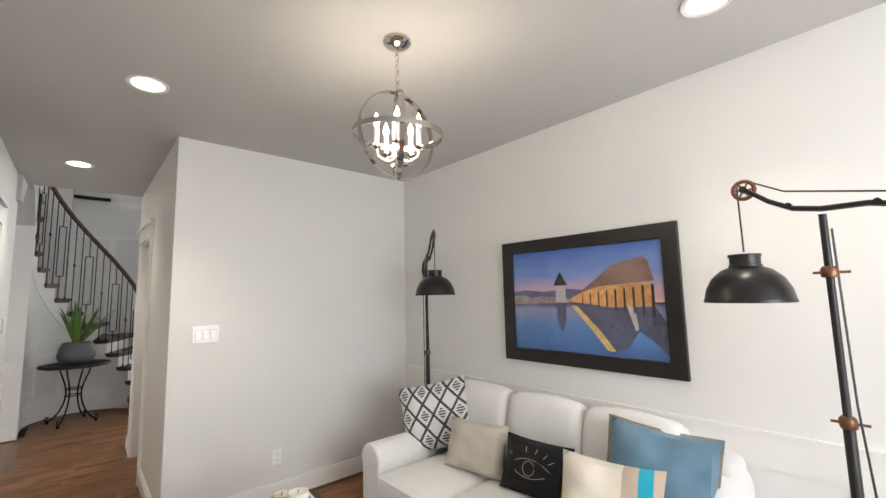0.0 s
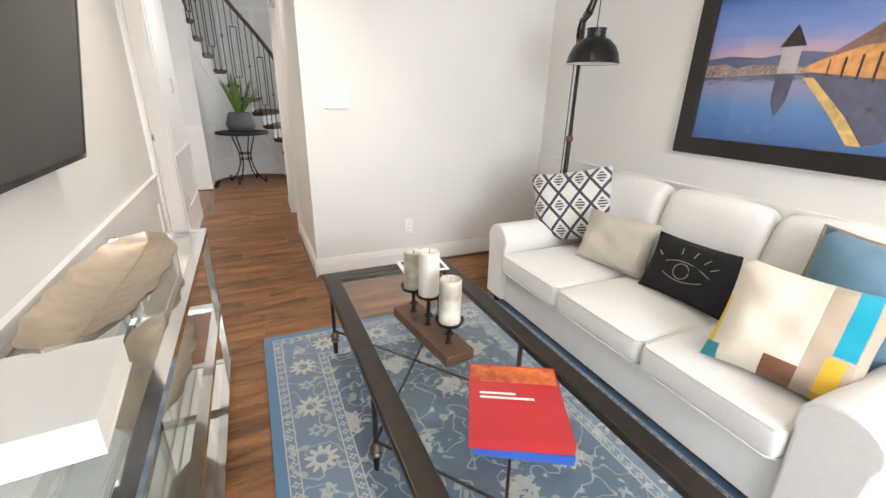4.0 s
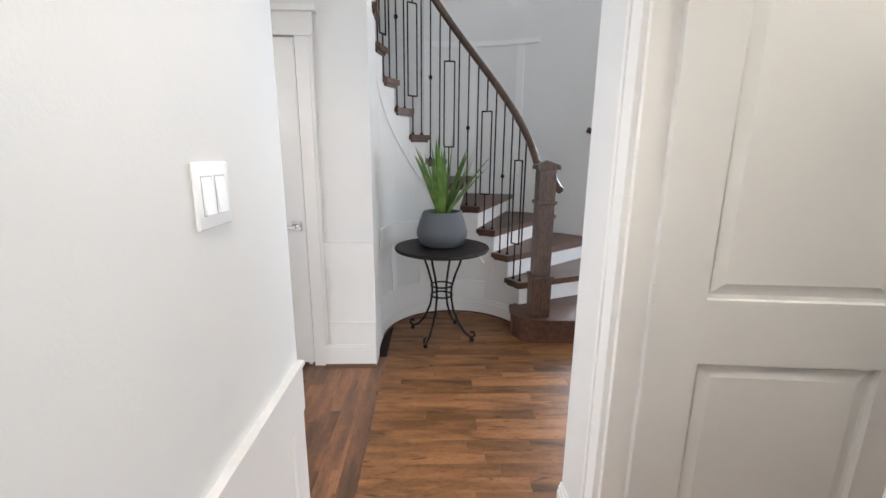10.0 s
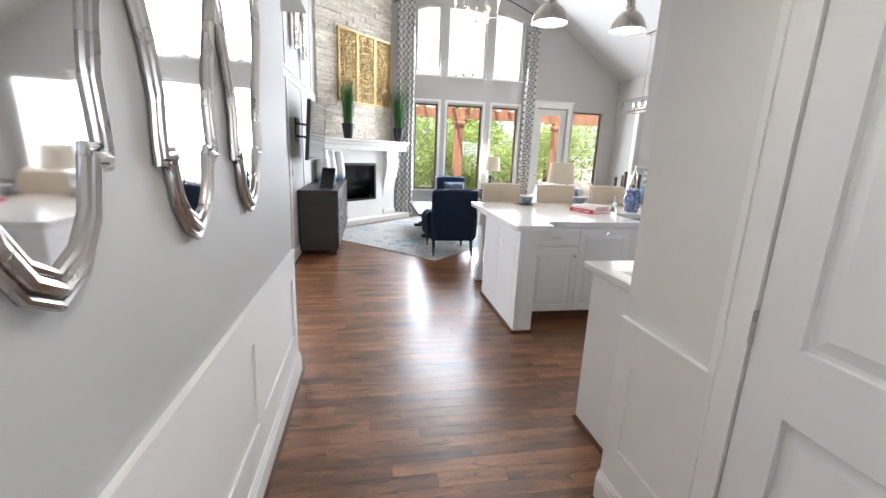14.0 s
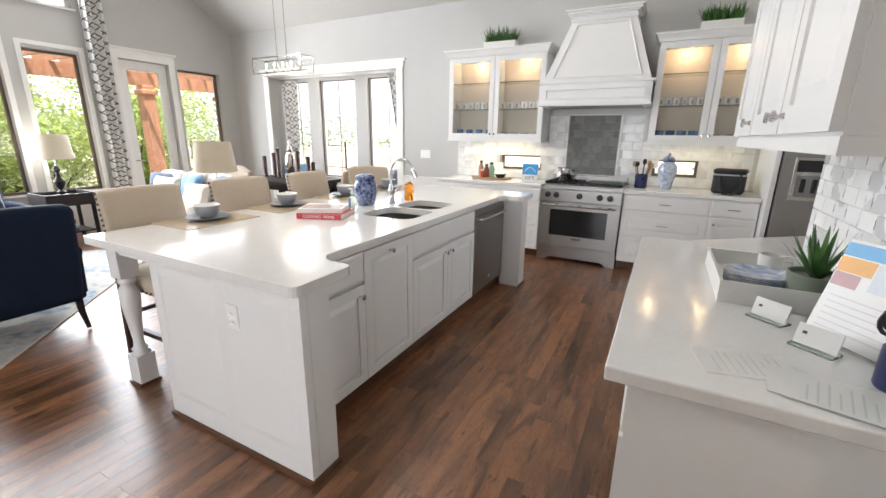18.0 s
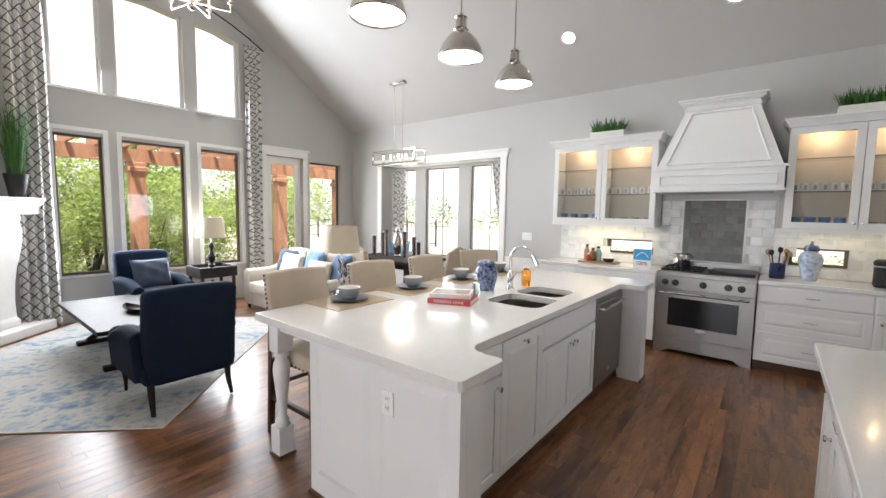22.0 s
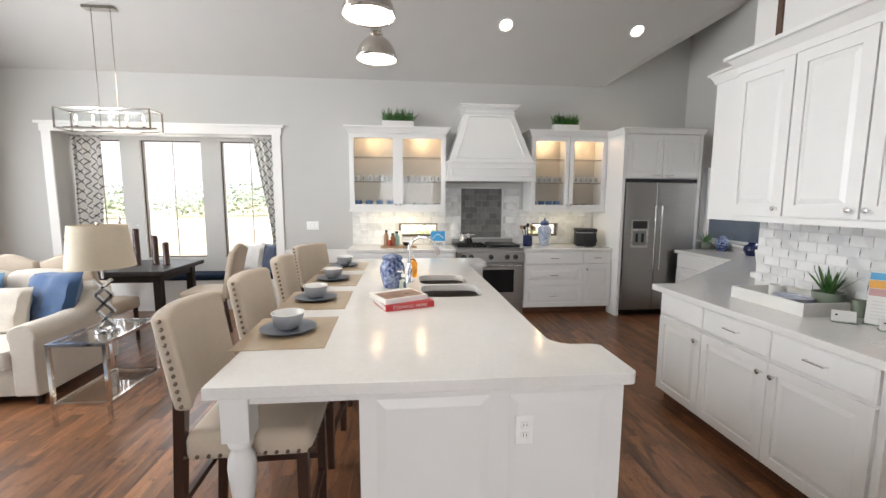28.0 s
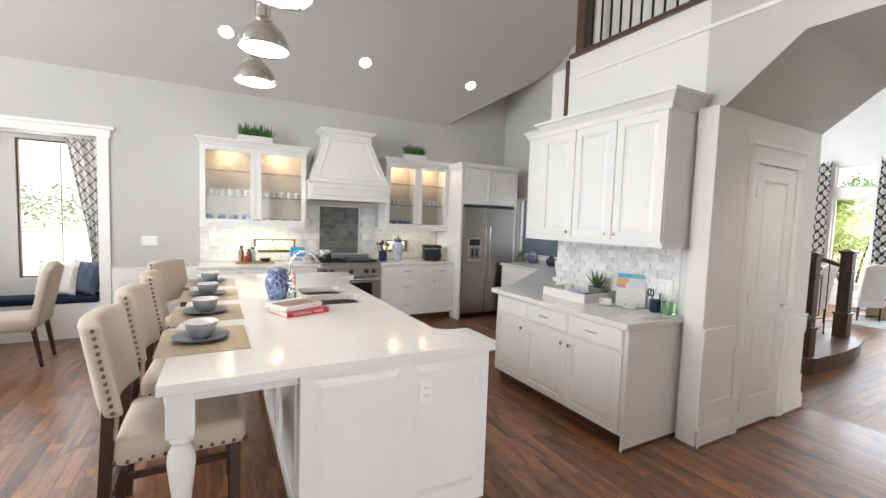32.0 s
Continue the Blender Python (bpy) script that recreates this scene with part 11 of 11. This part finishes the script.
for i in range(22):
    y = 4.8 + i * 0.39
    part("rafter", boxm(-0.5, y, 2.662, 1.9, y + 0.045, 2.80), M_CEDAR, pg)
# iron garden fence
fn = thing("garden_fence", "black iron picket fence across the lawn", "fence", pose(0, 21.5, -0.21))
for x in range(-34, -15, 2):
    part("post", boxm(x - 0.03, -0.03, 0, x + 0.03, 0.03, 1.35), M_IRON, fn)
for z in (0.15, 1.15):
    part("rail", boxm(-34, -0.015, z, -16, 0.015, z + 0.03), M_IRON, fn)
bm = bmesh.new()
for i in range(150):
    x = -34 + 0.12 * i
    box(bm, x - 0.006, -0.006, 0.05, x + 0.006, 0.006, 1.28)
tagged(part("pickets", bm, M_IRON, fn), kind="stuff")

# ---- powder room ----
vn = thing("vanity_cabinet", "white two-door powder room vanity", "vanity", pose(-1.42, 4.36, 0))
part("body", boxm(0.0, 0.0, 0.09, 0.81, 0.585, 0.755), M_CAB, vn)
part("toe_kick", boxm(0.0, 0.06, 0.0, 0.81, 0.585, 0.09), M_CAB, vn)
front(vn, 0.01, 0.60, 0.80, 0.745, "drawer_front", None, False)
for k in (0, 1):
    front(vn, 0.01 + 0.395 * k, 0.11, 0.405 + 0.395 * k, 0.59, "door", ("knob", 0.37 + 0.07 * k, 0.54))
M_TAN = mat("tan_stone_top", (0.50, 0.39, 0.29), 0.25, vary=0.12, grain=50, coat=0.2)
tagged(part("stone_counter", slab(bmesh.new(), [(-1.45, 4.29), (-0.603, 4.29), (-0.603, 4.947), (-1.45, 4.947)], [[(-1.12, 4.42), (-0.74, 4.42), (-0.74, 4.72), (-1.12, 4.72)]], 0.757, 0.80), M_TAN), "beige stone vanity top with a sink cut-out", "vanity top")
tagged(part("backsplash", boxm(-1.45, 4.925, 0.8005, -0.603, 4.948, 0.90), M_TAN), "low beige stone splash behind the basin", "backsplash")
bs = bmesh.new()
box(bs, -1.118, 4.422, 0.64, -0.742, 4.718, 0.652)
for q in ((-1.118, 4.422, -1.106, 4.718), (-0.754, 4.422, -0.742, 4.718), (-1.106, 4.422, -0.754, 4.434), (-1.106, 4.706, -0.754, 4.718)):
    box(bs, q[0], q[1], 0.652, q[2], q[3], 0.788)
tagged(part("basin", bs, M_CUPWHITE), "white rectangular undermount basin", "sink")
fc = thing("basin_faucet", "brushed nickel basin faucet with a curved spout", "faucet", pose(-0.93, 4.80, 0.8005))
part("base", lathe(bmesh.new(), [(0.028, 0.0), (0.028, 0.01), (0.016, 0.02), (0.014, 0.10), (0.0, 0.1)], 16), M_NICKEL, fc, smooth=True)
part("spout", tube(bmesh.new(), [(0, 0, 0.09), (0, -0.005, 0.14), (0, -0.04, 0.165), (0, -0.09, 0.15), (0, -0.11, 0.115)], 0.012, 10), M_NICKEL, fc, smooth=True)
part("lever", rod(bmesh.new(), (0.02, 0, 0.10), (0.07, 0.01, 0.125), 0.007), M_NICKEL, fc)
tx = thing("tissue_box", "marble-look tissue box with a raised white tissue", "tissue box", pose(-1.33, 4.80, 0.8005, 0, 0, 4))
part("box", boxm(-0.12, -0.06, 0, 0.12, 0.06, 0.09, 0.004), M_MARBLE, tx)
bm = bmesh.new()
for i in range(5):
    a = i * 1.25
    v = [bm.verts.new(p) for p in ((0.03 * math.cos(a), 0.02 * math.sin(a), 0.088), (0.03 * math.cos(a + 1.3), 0.02 * math.sin(a + 1.3), 0.088), (0.012 * math.cos(a), 0.012 * math.sin(a), 0.20 - 0.015 * (i % 3)), (0.035 * math.cos(a + 0.6), 0.03 * math.sin(a + 0.6), 0.15))]
    bm.faces.new((v[0], v[1], v[3], v[2]))
part("tissue", bm, M_WHITECOV, tx)
sy = thing("soap_tray", "beige tray with folded white paper towels", "tray", pose(-1.31, 4.58, 0.8005, 0, 0, 3))
part("tray", boxm(-0.12, -0.08, 0, 0.12, 0.08, 0.03, 0.006), M_TAN, sy)
part("towel", boxm(-0.105, -0.065, 0.03, 0.105, 0.065, 0.042, 0.003), M_WHITECOV, sy)
mr = thing("framed_mirror", "white-framed rectangular mirror above the vanity", "mirror", pose(-1.43, 4.948, 0.905))
bm = bmesh.new()
slab_grid(bm, [0, 0.09, 0.63, 0.72], [0, 0.09, 0.875, 0.965], lambda u, z: not (0.09 < u < 0.63 and 0.09 < z < 0.875), lambda u, z, t: (u, t, z), -0.03, -0.001)
soften(part("surround", bm, M_CAB, mr), 0.004)
part("glass", boxm(0.088, -0.015, 0.088, 0.632, -0.01, 0.877), M_MIRROR, mr)
vl = thing("vanity_light", "glowing white three-shade bar light over the mirror", "wall light", pose(-1.05, 4.948, 1.98))
part("back_plate", boxm(-0.28, -0.025, -0.04, 0.28, -0.001, 0.04, 0.004), M_NICKEL, vl)
for x in (-0.2, 0.0, 0.2):
    part("shade", lathe(bmesh.new(), [(0.035, 0.05), (0.05, 0.0), (0.058, -0.07), (0.0, -0.07)], 18, x, -0.10), glow("frosted_shade_glow", (1.0, 0.93, 0.85), 6.0), vl, "glowing frosted shade", True)
    part("arm", tube(bmesh.new(), [(x, -0.02, 0.0), (x, -0.1, 0.02), (x, -0.10, 0.05)], 0.007, 6), M_NICKEL, vl)
bulb("vanity_bulb", (-1.05, 4.70, 1.90), 22, (1.0, 0.93, 0.85), 0.12)
for z in (1.54, 1.15):
    lp = thing("lace_plaque", "round white lace-pattern wall plaque", "wall art", pose(-1.74, 4.948, z), "lace plaques")
    for r, th in ((0.115, 0.012), (0.075, 0.008), (0.035, 0.008)):
        part("ring", tube(bmesh.new(), [((r + 0.008 * math.cos(8 * t)) * math.cos(t), -0.014, (r + 0.008 * math.cos(8 * t)) * math.sin(t)) for t in np.linspace(0, 2 * math.pi, 49)[:-1]], th, 6, True), M_CUPWHITE, lp, smooth=True)
    for i in range(8):
        a = i * math.pi / 4
        part("spoke", rod(bmesh.new(), (0.035 * math.cos(a), -0.012, 0.035 * math.sin(a)), (0.115 * math.cos(a), -0.012, 0.115 * math.sin(a)), 0.006, 6), M_CUPWHITE, lp)
wc = thing("toilet", "white ceramic toilet with a tank", "toilet", pose(-1.86, 4.94, 0))
part("tank", boxm(-0.21, -0.20, 0.38, 0.21, -0.01, 0.76, 0.02, 3), M_CUPWHITE, wc)
part("tank_lid", boxm(-0.22, -0.21, 0.761, 0.22, -0.005, 0.79, 0.008, 2), M_CUPWHITE, wc)
part("bowl", grow(lathe(bmesh.new(), [(0.11, 0.0), (0.12, 0.05), (0.10, 0.18), (0.15, 0.30), (0.185, 0.38), (0.185, 0.40), (0.14, 0.40), (0.10, 0.3), (0.0, 0.28)], 24), pose(0, -0.42, 0) @ Matrix.Diagonal((1, 1.25, 1, 1))), M_CUPWHITE, wc, smooth=True)
part("seat_lid", grow(lathe(bmesh.new(), [(0.0, 0.402), (0.185, 0.402), (0.188, 0.412), (0.18, 0.422), (0.0, 0.424)], 24), pose(0, -0.42, 0) @ Matrix.Diagonal((1, 1.25, 1, 1))), M_CUPWHITE, wc, smooth=True)
tw = thing("hand_towel", "black and white hand towel on a rail", "towel", pose(-1.35, 3.421, 1.35, 0, 0, 180))
part("rail", tube(bmesh.new(), [(-0.2, 0, 0), (-0.2, -0.06, 0), (0.2, -0.06, 0), (0.2, 0, 0)], 0.008, 8), M_NICKEL, tw)
part("white_towel", boxm(-0.17, -0.078, -0.55, 0.02, -0.044, 0.012, 0.006), M_CUPWHITE, tw)
part("black_towel", boxm(0.025, -0.08, -0.40, 0.16, -0.042, 0.014, 0.006), M_BLACKCLOTH, tw)
st_ = thing("strike_plate", "square nickel strike plate on the door jamb", "strike plate", pose(-0.55, 4.101, 0.95) @ Matrix.Scale(0.75, 4))
part("plate", boxm(-0.025, -0.006, -0.032, 0.025, -0.0005, 0.032, 0.002), M_NICKEL, st_)
part("slot", boxm(-0.01, -0.0072, -0.016, 0.01, -0.0062, 0.016), M_BLACK, st_)

# ---- loft balustrade over the hutch ----
lb = thing("loft_balustrade", "dark wooden loft railing with black iron balusters", "railing", pose(-1.90, 0, 3.17))
part("cap", boxm(-0.07, 5.10, 0.0, 0.07, 8.16, 0.035, 0.006), M_WALNUT, lb)
part("handrail", boxm(-0.035, 5.10, 0.93, 0.035, 8.10, 0.985, 0.015, 2), M_WALNUT, lb)
for y in (8.04, 6.4):
    part("post", boxm(-0.055, y - 0.055, 0.035, 0.055, y + 0.055, 1.10, 0.006), M_WALNUT, lb)
for i in range(28):
    y = 5.16 + 0.103 * i
    part("baluster", boxm(-0.007, y - 0.007, 0.035, 0.007, y + 0.007, 0.93), M_IRON, lb)
setting("trim", boxm(-1.945, 8.175, 2.62, -1.90, 8.215, 3.168), M_WALNUT, "dark wooden edge board of the loft")
bm = bmesh.new()
strip(bm, "y", 5.10, 8.07, -1.93, -1, 2.96, 2.985, 0.014)
setting("trim", bm, M_TRIM, "white moulding line below the loft")

# ---- dining room off the foyer ----
ft = thing("dining_table", "dark wooden dining table in the navy room", "dining table", pose(4.1, 9.6, 0))
soften(part("tabletop", boxm(-0.5, -0.95, 0.72, 0.5, 0.95, 0.76), M_ESPRESSO, ft), 0.006, 2)
part("apron", boxm(-0.42, -0.85, 0.64, 0.42, 0.85, 0.72), M_ESPRESSO, ft)
for x in (-0.4, 0.4):
    for y in (-0.82, 0.82):
        part("leg", boxm(x - 0.04, y - 0.04, 0, x + 0.04, y + 0.04, 0.72, 0.004), M_ESPRESSO, ft)


def slip_chair(m):
    c = thing("slipcovered_chair", "white slipcovered dining chair on black iron legs", "chair", m, "white dining chairs")
    part("seat", puff(soft(bmesh.new(), -0.24, -0.24, 0.38, 0.24, 0.24, 0.48, 0.03, 3), 0.015, 0, 0, 0.43, 0.24, 0.24, 0.05), M_SLIP, c, smooth=True)
    part("skirt", boxm(-0.235, -0.235, 0.26, 0.235, 0.235, 0.39, 0.01), M_SLIP, c)
    bm = soft(bmesh.new(), -0.235, 0.17, 0.40, 0.235, 0.25, 1.0, 0.03, 3)
    bmesh.ops.subdivide_edges(bm, edges=[e for e in bm.edges if e.calc_length() > 0.12], cuts=5, use_grid_fill=True)
    for v in bm.verts:
        v.co.y += 0.14 * max(0, v.co.z - 0.45)
        if v.co.z > 0.8:
            v.co.z += 0.05 * math.cos(v.co.x / 0.235 * math.pi * 0.5) * (v.co.z - 0.8) / 0.2
    part("backrest", bm, M_SLIP, c, smooth=True)
    for x in (-0.2, 0.2):
        for y in (-0.2, 0.2):
            part("leg", rod(bmesh.new(), (x, y, 0), (x, y, 0.27), 0.013), M_IRON, c)
    for y in (-0.2, 0.2):
        part("stretcher", rod(bmesh.new(), (-0.2, y, 0.1), (0.2, y, 0.1), 0.009), M_IRON, c)
    return c


c0 = slip_chair(pose(3.28, 9.05, 0, 0, 0, 92))
for x, y, a in ((3.3, 9.75, 88), (3.3, 10.4, 94), (4.92, 9.2, -90), (4.92, 10.0, -88), (4.1, 8.35, 178), (5.45, 8.05, 150)):
    copy_thing(c0, pose(x, y, 0, 0, 0, a))
dc = thing("chandelier", "nickel candle chandelier over the far dining table", "chandelier", pose(4.2, 9.5, 1.95))
part("stem", rod(bmesh.new(), (0, 0, 0.0), (0, 0, 3.74), 0.008), M_CHROME_W, dc)
part("hub", ball(bmesh.new(), (0, 0, 0.02), 0.05, 12), M_CHROME_W, dc)
for i in range(6):
    a = i * math.pi / 3
    ca, sa = math.cos(a), math.sin(a)
    part("arm", tube(bmesh.new(), [(0, 0, 0.02), (0.12 * ca, 0.12 * sa, -0.06), (0.27 * ca, 0.27 * sa, -0.02), (0.30 * ca, 0.30 * sa, 0.06)], 0.008, 6), M_CHROME_W, dc, smooth=True)
    candle(dc, 0.30 * ca, 0.30 * sa, 0.07, M_CHROME_W)
bulb("chandelier_bulb", (4.2, 9.5, 1.80), 30, (1.0, 0.86, 0.68), 0.3)
cb = thing("cardboard_box", "brown cardboard box beside the far rug", "box", pose(5.9, 7.9, 0.012, 0, 0, 12))
M_CARD = mat("corrugated_card", (0.36, 0.23, 0.12), 0.85, vary=0.12, grain=20)
part("box", boxm(-0.2, -0.15, 0, 0.2, 0.15, 0.28, 0.003), M_CARD, cb)
part("tape", boxm(-0.201, -0.025, 0.2805, 0.201, 0.025, 0.2812), mat("packing_tape", (0.42, 0.30, 0.17), 0.3), cb)
rug("grey-blue woven rug in the foyer", pose(5.6, 7.7, 0, 0, 0, 5), 1.8, 1.3, M_RUG)
rug("pale cream rug in the room beyond the opening", pose(-7.0, 2.4, 0), 2.6, 2.2, rug_mat("cream_pile", [(0.35, (0.42, 0.40, 0.37)), (0.5, (0.55, 0.53, 0.49)), (0.65, (0.47, 0.46, 0.45))], 2.0, 30))

# ---- ledger stone on the chimney ----
rk = random.Random(17)
stone_root = tagged(new("trim"), "courses of pale split ledger stone", kind="structure")
stone_root.name = "stone_cladding"
stone_root.matrix_world = FP
kit_ = {}
z = 0.13
while z < 5.35:
    h = rk.choice((0.052, 0.064, 0.082))
    s = -0.815
    while s < 1.06:
        w = rk.choice((0.30, 0.42, 0.56, 0.70))
        w = min(w, 1.07 - s)
        if 1.07 - (s + w) < 0.12:
            w = 1.07 - s
        if not (z < 1.60 and -0.62 < s and s + w < 0.64):
            key = (round(w, 3), h, rk.randrange(3))
            if key not in kit_:
                d = 0.014 + 0.012 * key[2]
                bm = bmesh.new()
                n = 6
                top, bot = [], []
                ra = random.Random(hash((int(w * 1000), int(h * 1000), key[2])))
                for i in range(n + 1):
                    x = 0.002 + (w - 0.004) * i / n
                    for k, zz in ((0, 0.0015), (1, h * 0.5), (2, h - 0.0015)):
                        pass
                    bot.append([bm.verts.new((x, -d - ra.uniform(-0.005, 0.006), 0.0015)), bm.verts.new((x, -d - ra.uniform(-0.003, 0.012), h * ra.uniform(0.4, 0.6))), bm.verts.new((x, -d - ra.uniform(-0.005, 0.006), h - 0.0015)), bm.verts.new((x, 0.012, h - 0.0015)), bm.verts.new((x, 0.012, 0.0015))])
                for a, b in zip(bot, bot[1:]):
                    for j in range(5):
                        bm.faces.new((a[j], a[(j + 1) % 5], b[(j + 1) % 5], b[j]))
                bm.faces.new(bot[0])
                bm.faces.new(bot[-1])
                bmesh.ops.recalc_face_normals(bm, faces=bm.faces)
                me = bpy.data.meshes.new("stone")
                bm.to_mesh(me)
                bm.free()
                me.materials.append(M_STONE)
                kit_[key] = me
            ob = new("stone", kit_[key])
            ob.parent = stone_root
            ob.location = (s, 0, z)
        s += w
    z += h

# ---- floor boards, last ----
def plank_shape(L, w, h=0.010):
    c = 0.0005
    vs = [(-L / 2, -w / 2, -h), (L / 2, -w / 2, -h), (L / 2, w / 2, -h), (-L / 2, w / 2, -h)]
    vs += [(-L / 2, -w / 2, -c), (L / 2, -w / 2, -c), (L / 2, w / 2, -c), (-L / 2, w / 2, -c)]
    vs += [(-L / 2 + c, -w / 2 + c, 0), (L / 2 - c, -w / 2 + c, 0), (L / 2 - c, w / 2 - c, 0), (-L / 2 + c, w / 2 - c, 0)]
    fs = [(0, 1, 5, 4), (1, 2, 6, 5), (2, 3, 7, 6), (3, 0, 4, 7), (4, 5, 9, 8), (5, 6, 10, 9), (6, 7, 11, 10), (7, 4, 8, 11), (8, 9, 10, 11)]
    return vs, fs


PW = 0.083
rng = random.Random(5)


def lay(name, x0, y0, x1, y1, along, material, near, label):
    """Boards in rows with random lengths. Those inside near (x0, y0, x1, y1) are parts of their own, the rest is one mesh."""
    root = tagged(new(name), label, kind="structure")
    lengths = [0.32, 0.45, 0.6, 0.8, 1.05]
    kit = {}
    for L in lengths:
        me = bpy.data.meshes.new("floor_board")
        me.from_pydata(plank_shape(L - 0.0005, PW - 0.0005)[0], [], plank_shape(L, PW)[1])
        me.materials.append(material)
        kit[L] = me
    V, Fc = [], []
    made = 0
    u0, u1, v0, v1 = (x0, x1, y0, y1) if along == "x" else (y0, y1, x0, x1)
    v = v0
    while v < v1 - 0.01:
        w = min(PW, v1 - v)
        u = u0
        first = True
        while u < u1 - 0.005:
            L = rng.choice(lengths)
            if first:
                L *= rng.uniform(0.3, 1)
                first = False
            full = L in kit and u + L <= u1 and w == PW
            L = min(L, u1 - u)
            cu, cv = u + L / 2, v + w / 2
            cx, cy = (cu, cv) if along == "x" else (cv, cu)
            if full and made < 300 and near[0] < cx < near[2] and near[1] < cy < near[3]:
                ob = new("floor_board", kit[L])
                ob.matrix_world = pose(cx, cy, 0, 0, 0, 0 if along == "x" else 90)
                ob.parent = root
                made += 1
            else:
                vs, fs = plank_shape(L - 0.0005, w - 0.0005)
                base = len(V)
                for p in vs:
                    V.append((cx + p[0], cy + p[1], p[2]) if along == "x" else (cx - p[1], cy + p[0], p[2]))
                Fc += [tuple(base + i for i in f) for f in fs]
            u += L
        v += w
    me = bpy.data.meshes.new("floor_boards")
    me.from_pydata(V, [], Fc)
    me.materials.append(material)
    ob = new("floor_boards", me)
    ob.parent = root
    tagged(ob, "rows of brown oak floor boards", kind="stuff")
    return root


lay("floor_study", -0.46, -1.75, 2.4, 5.5, "x", M_FLOORX, (-0.46, 0.6, 1.0, 5.5), "glossy brown oak floor boards in the study and hall")
lay("floor_foyer", -0.375, 5.5, 7.0, 11.5, "x", M_FLOORX, (-0.4, 5.5, 2.2, 7.6), "glossy brown oak floor boards in the foyer")
lay("floor_great_room", -2.72, 5.25, -0.46, 11.45, "y", M_FLOORY, (-2.72, 5.25, -1.0, 8.2), "glossy brown oak floor boards along the kitchen aisle")
lay("floor_left_room", -10.1, -1.0, -2.72, 11.45, "y", M_FLOORY, (-4.2, 4.4, -2.72, 8.0), "glossy brown oak floor boards in the family room")
setting("floor_border", boxm(-0.46, 5.5, -0.01, -0.376, 6.8, 0.0), M_FLOORY, "single border board between two floor directions")
setting("floor_powder", boxm(-2.6, 3.42, -0.012, -0.462, 4.95, 0.001), M_MARBLE, "pale veined marble powder room floor")
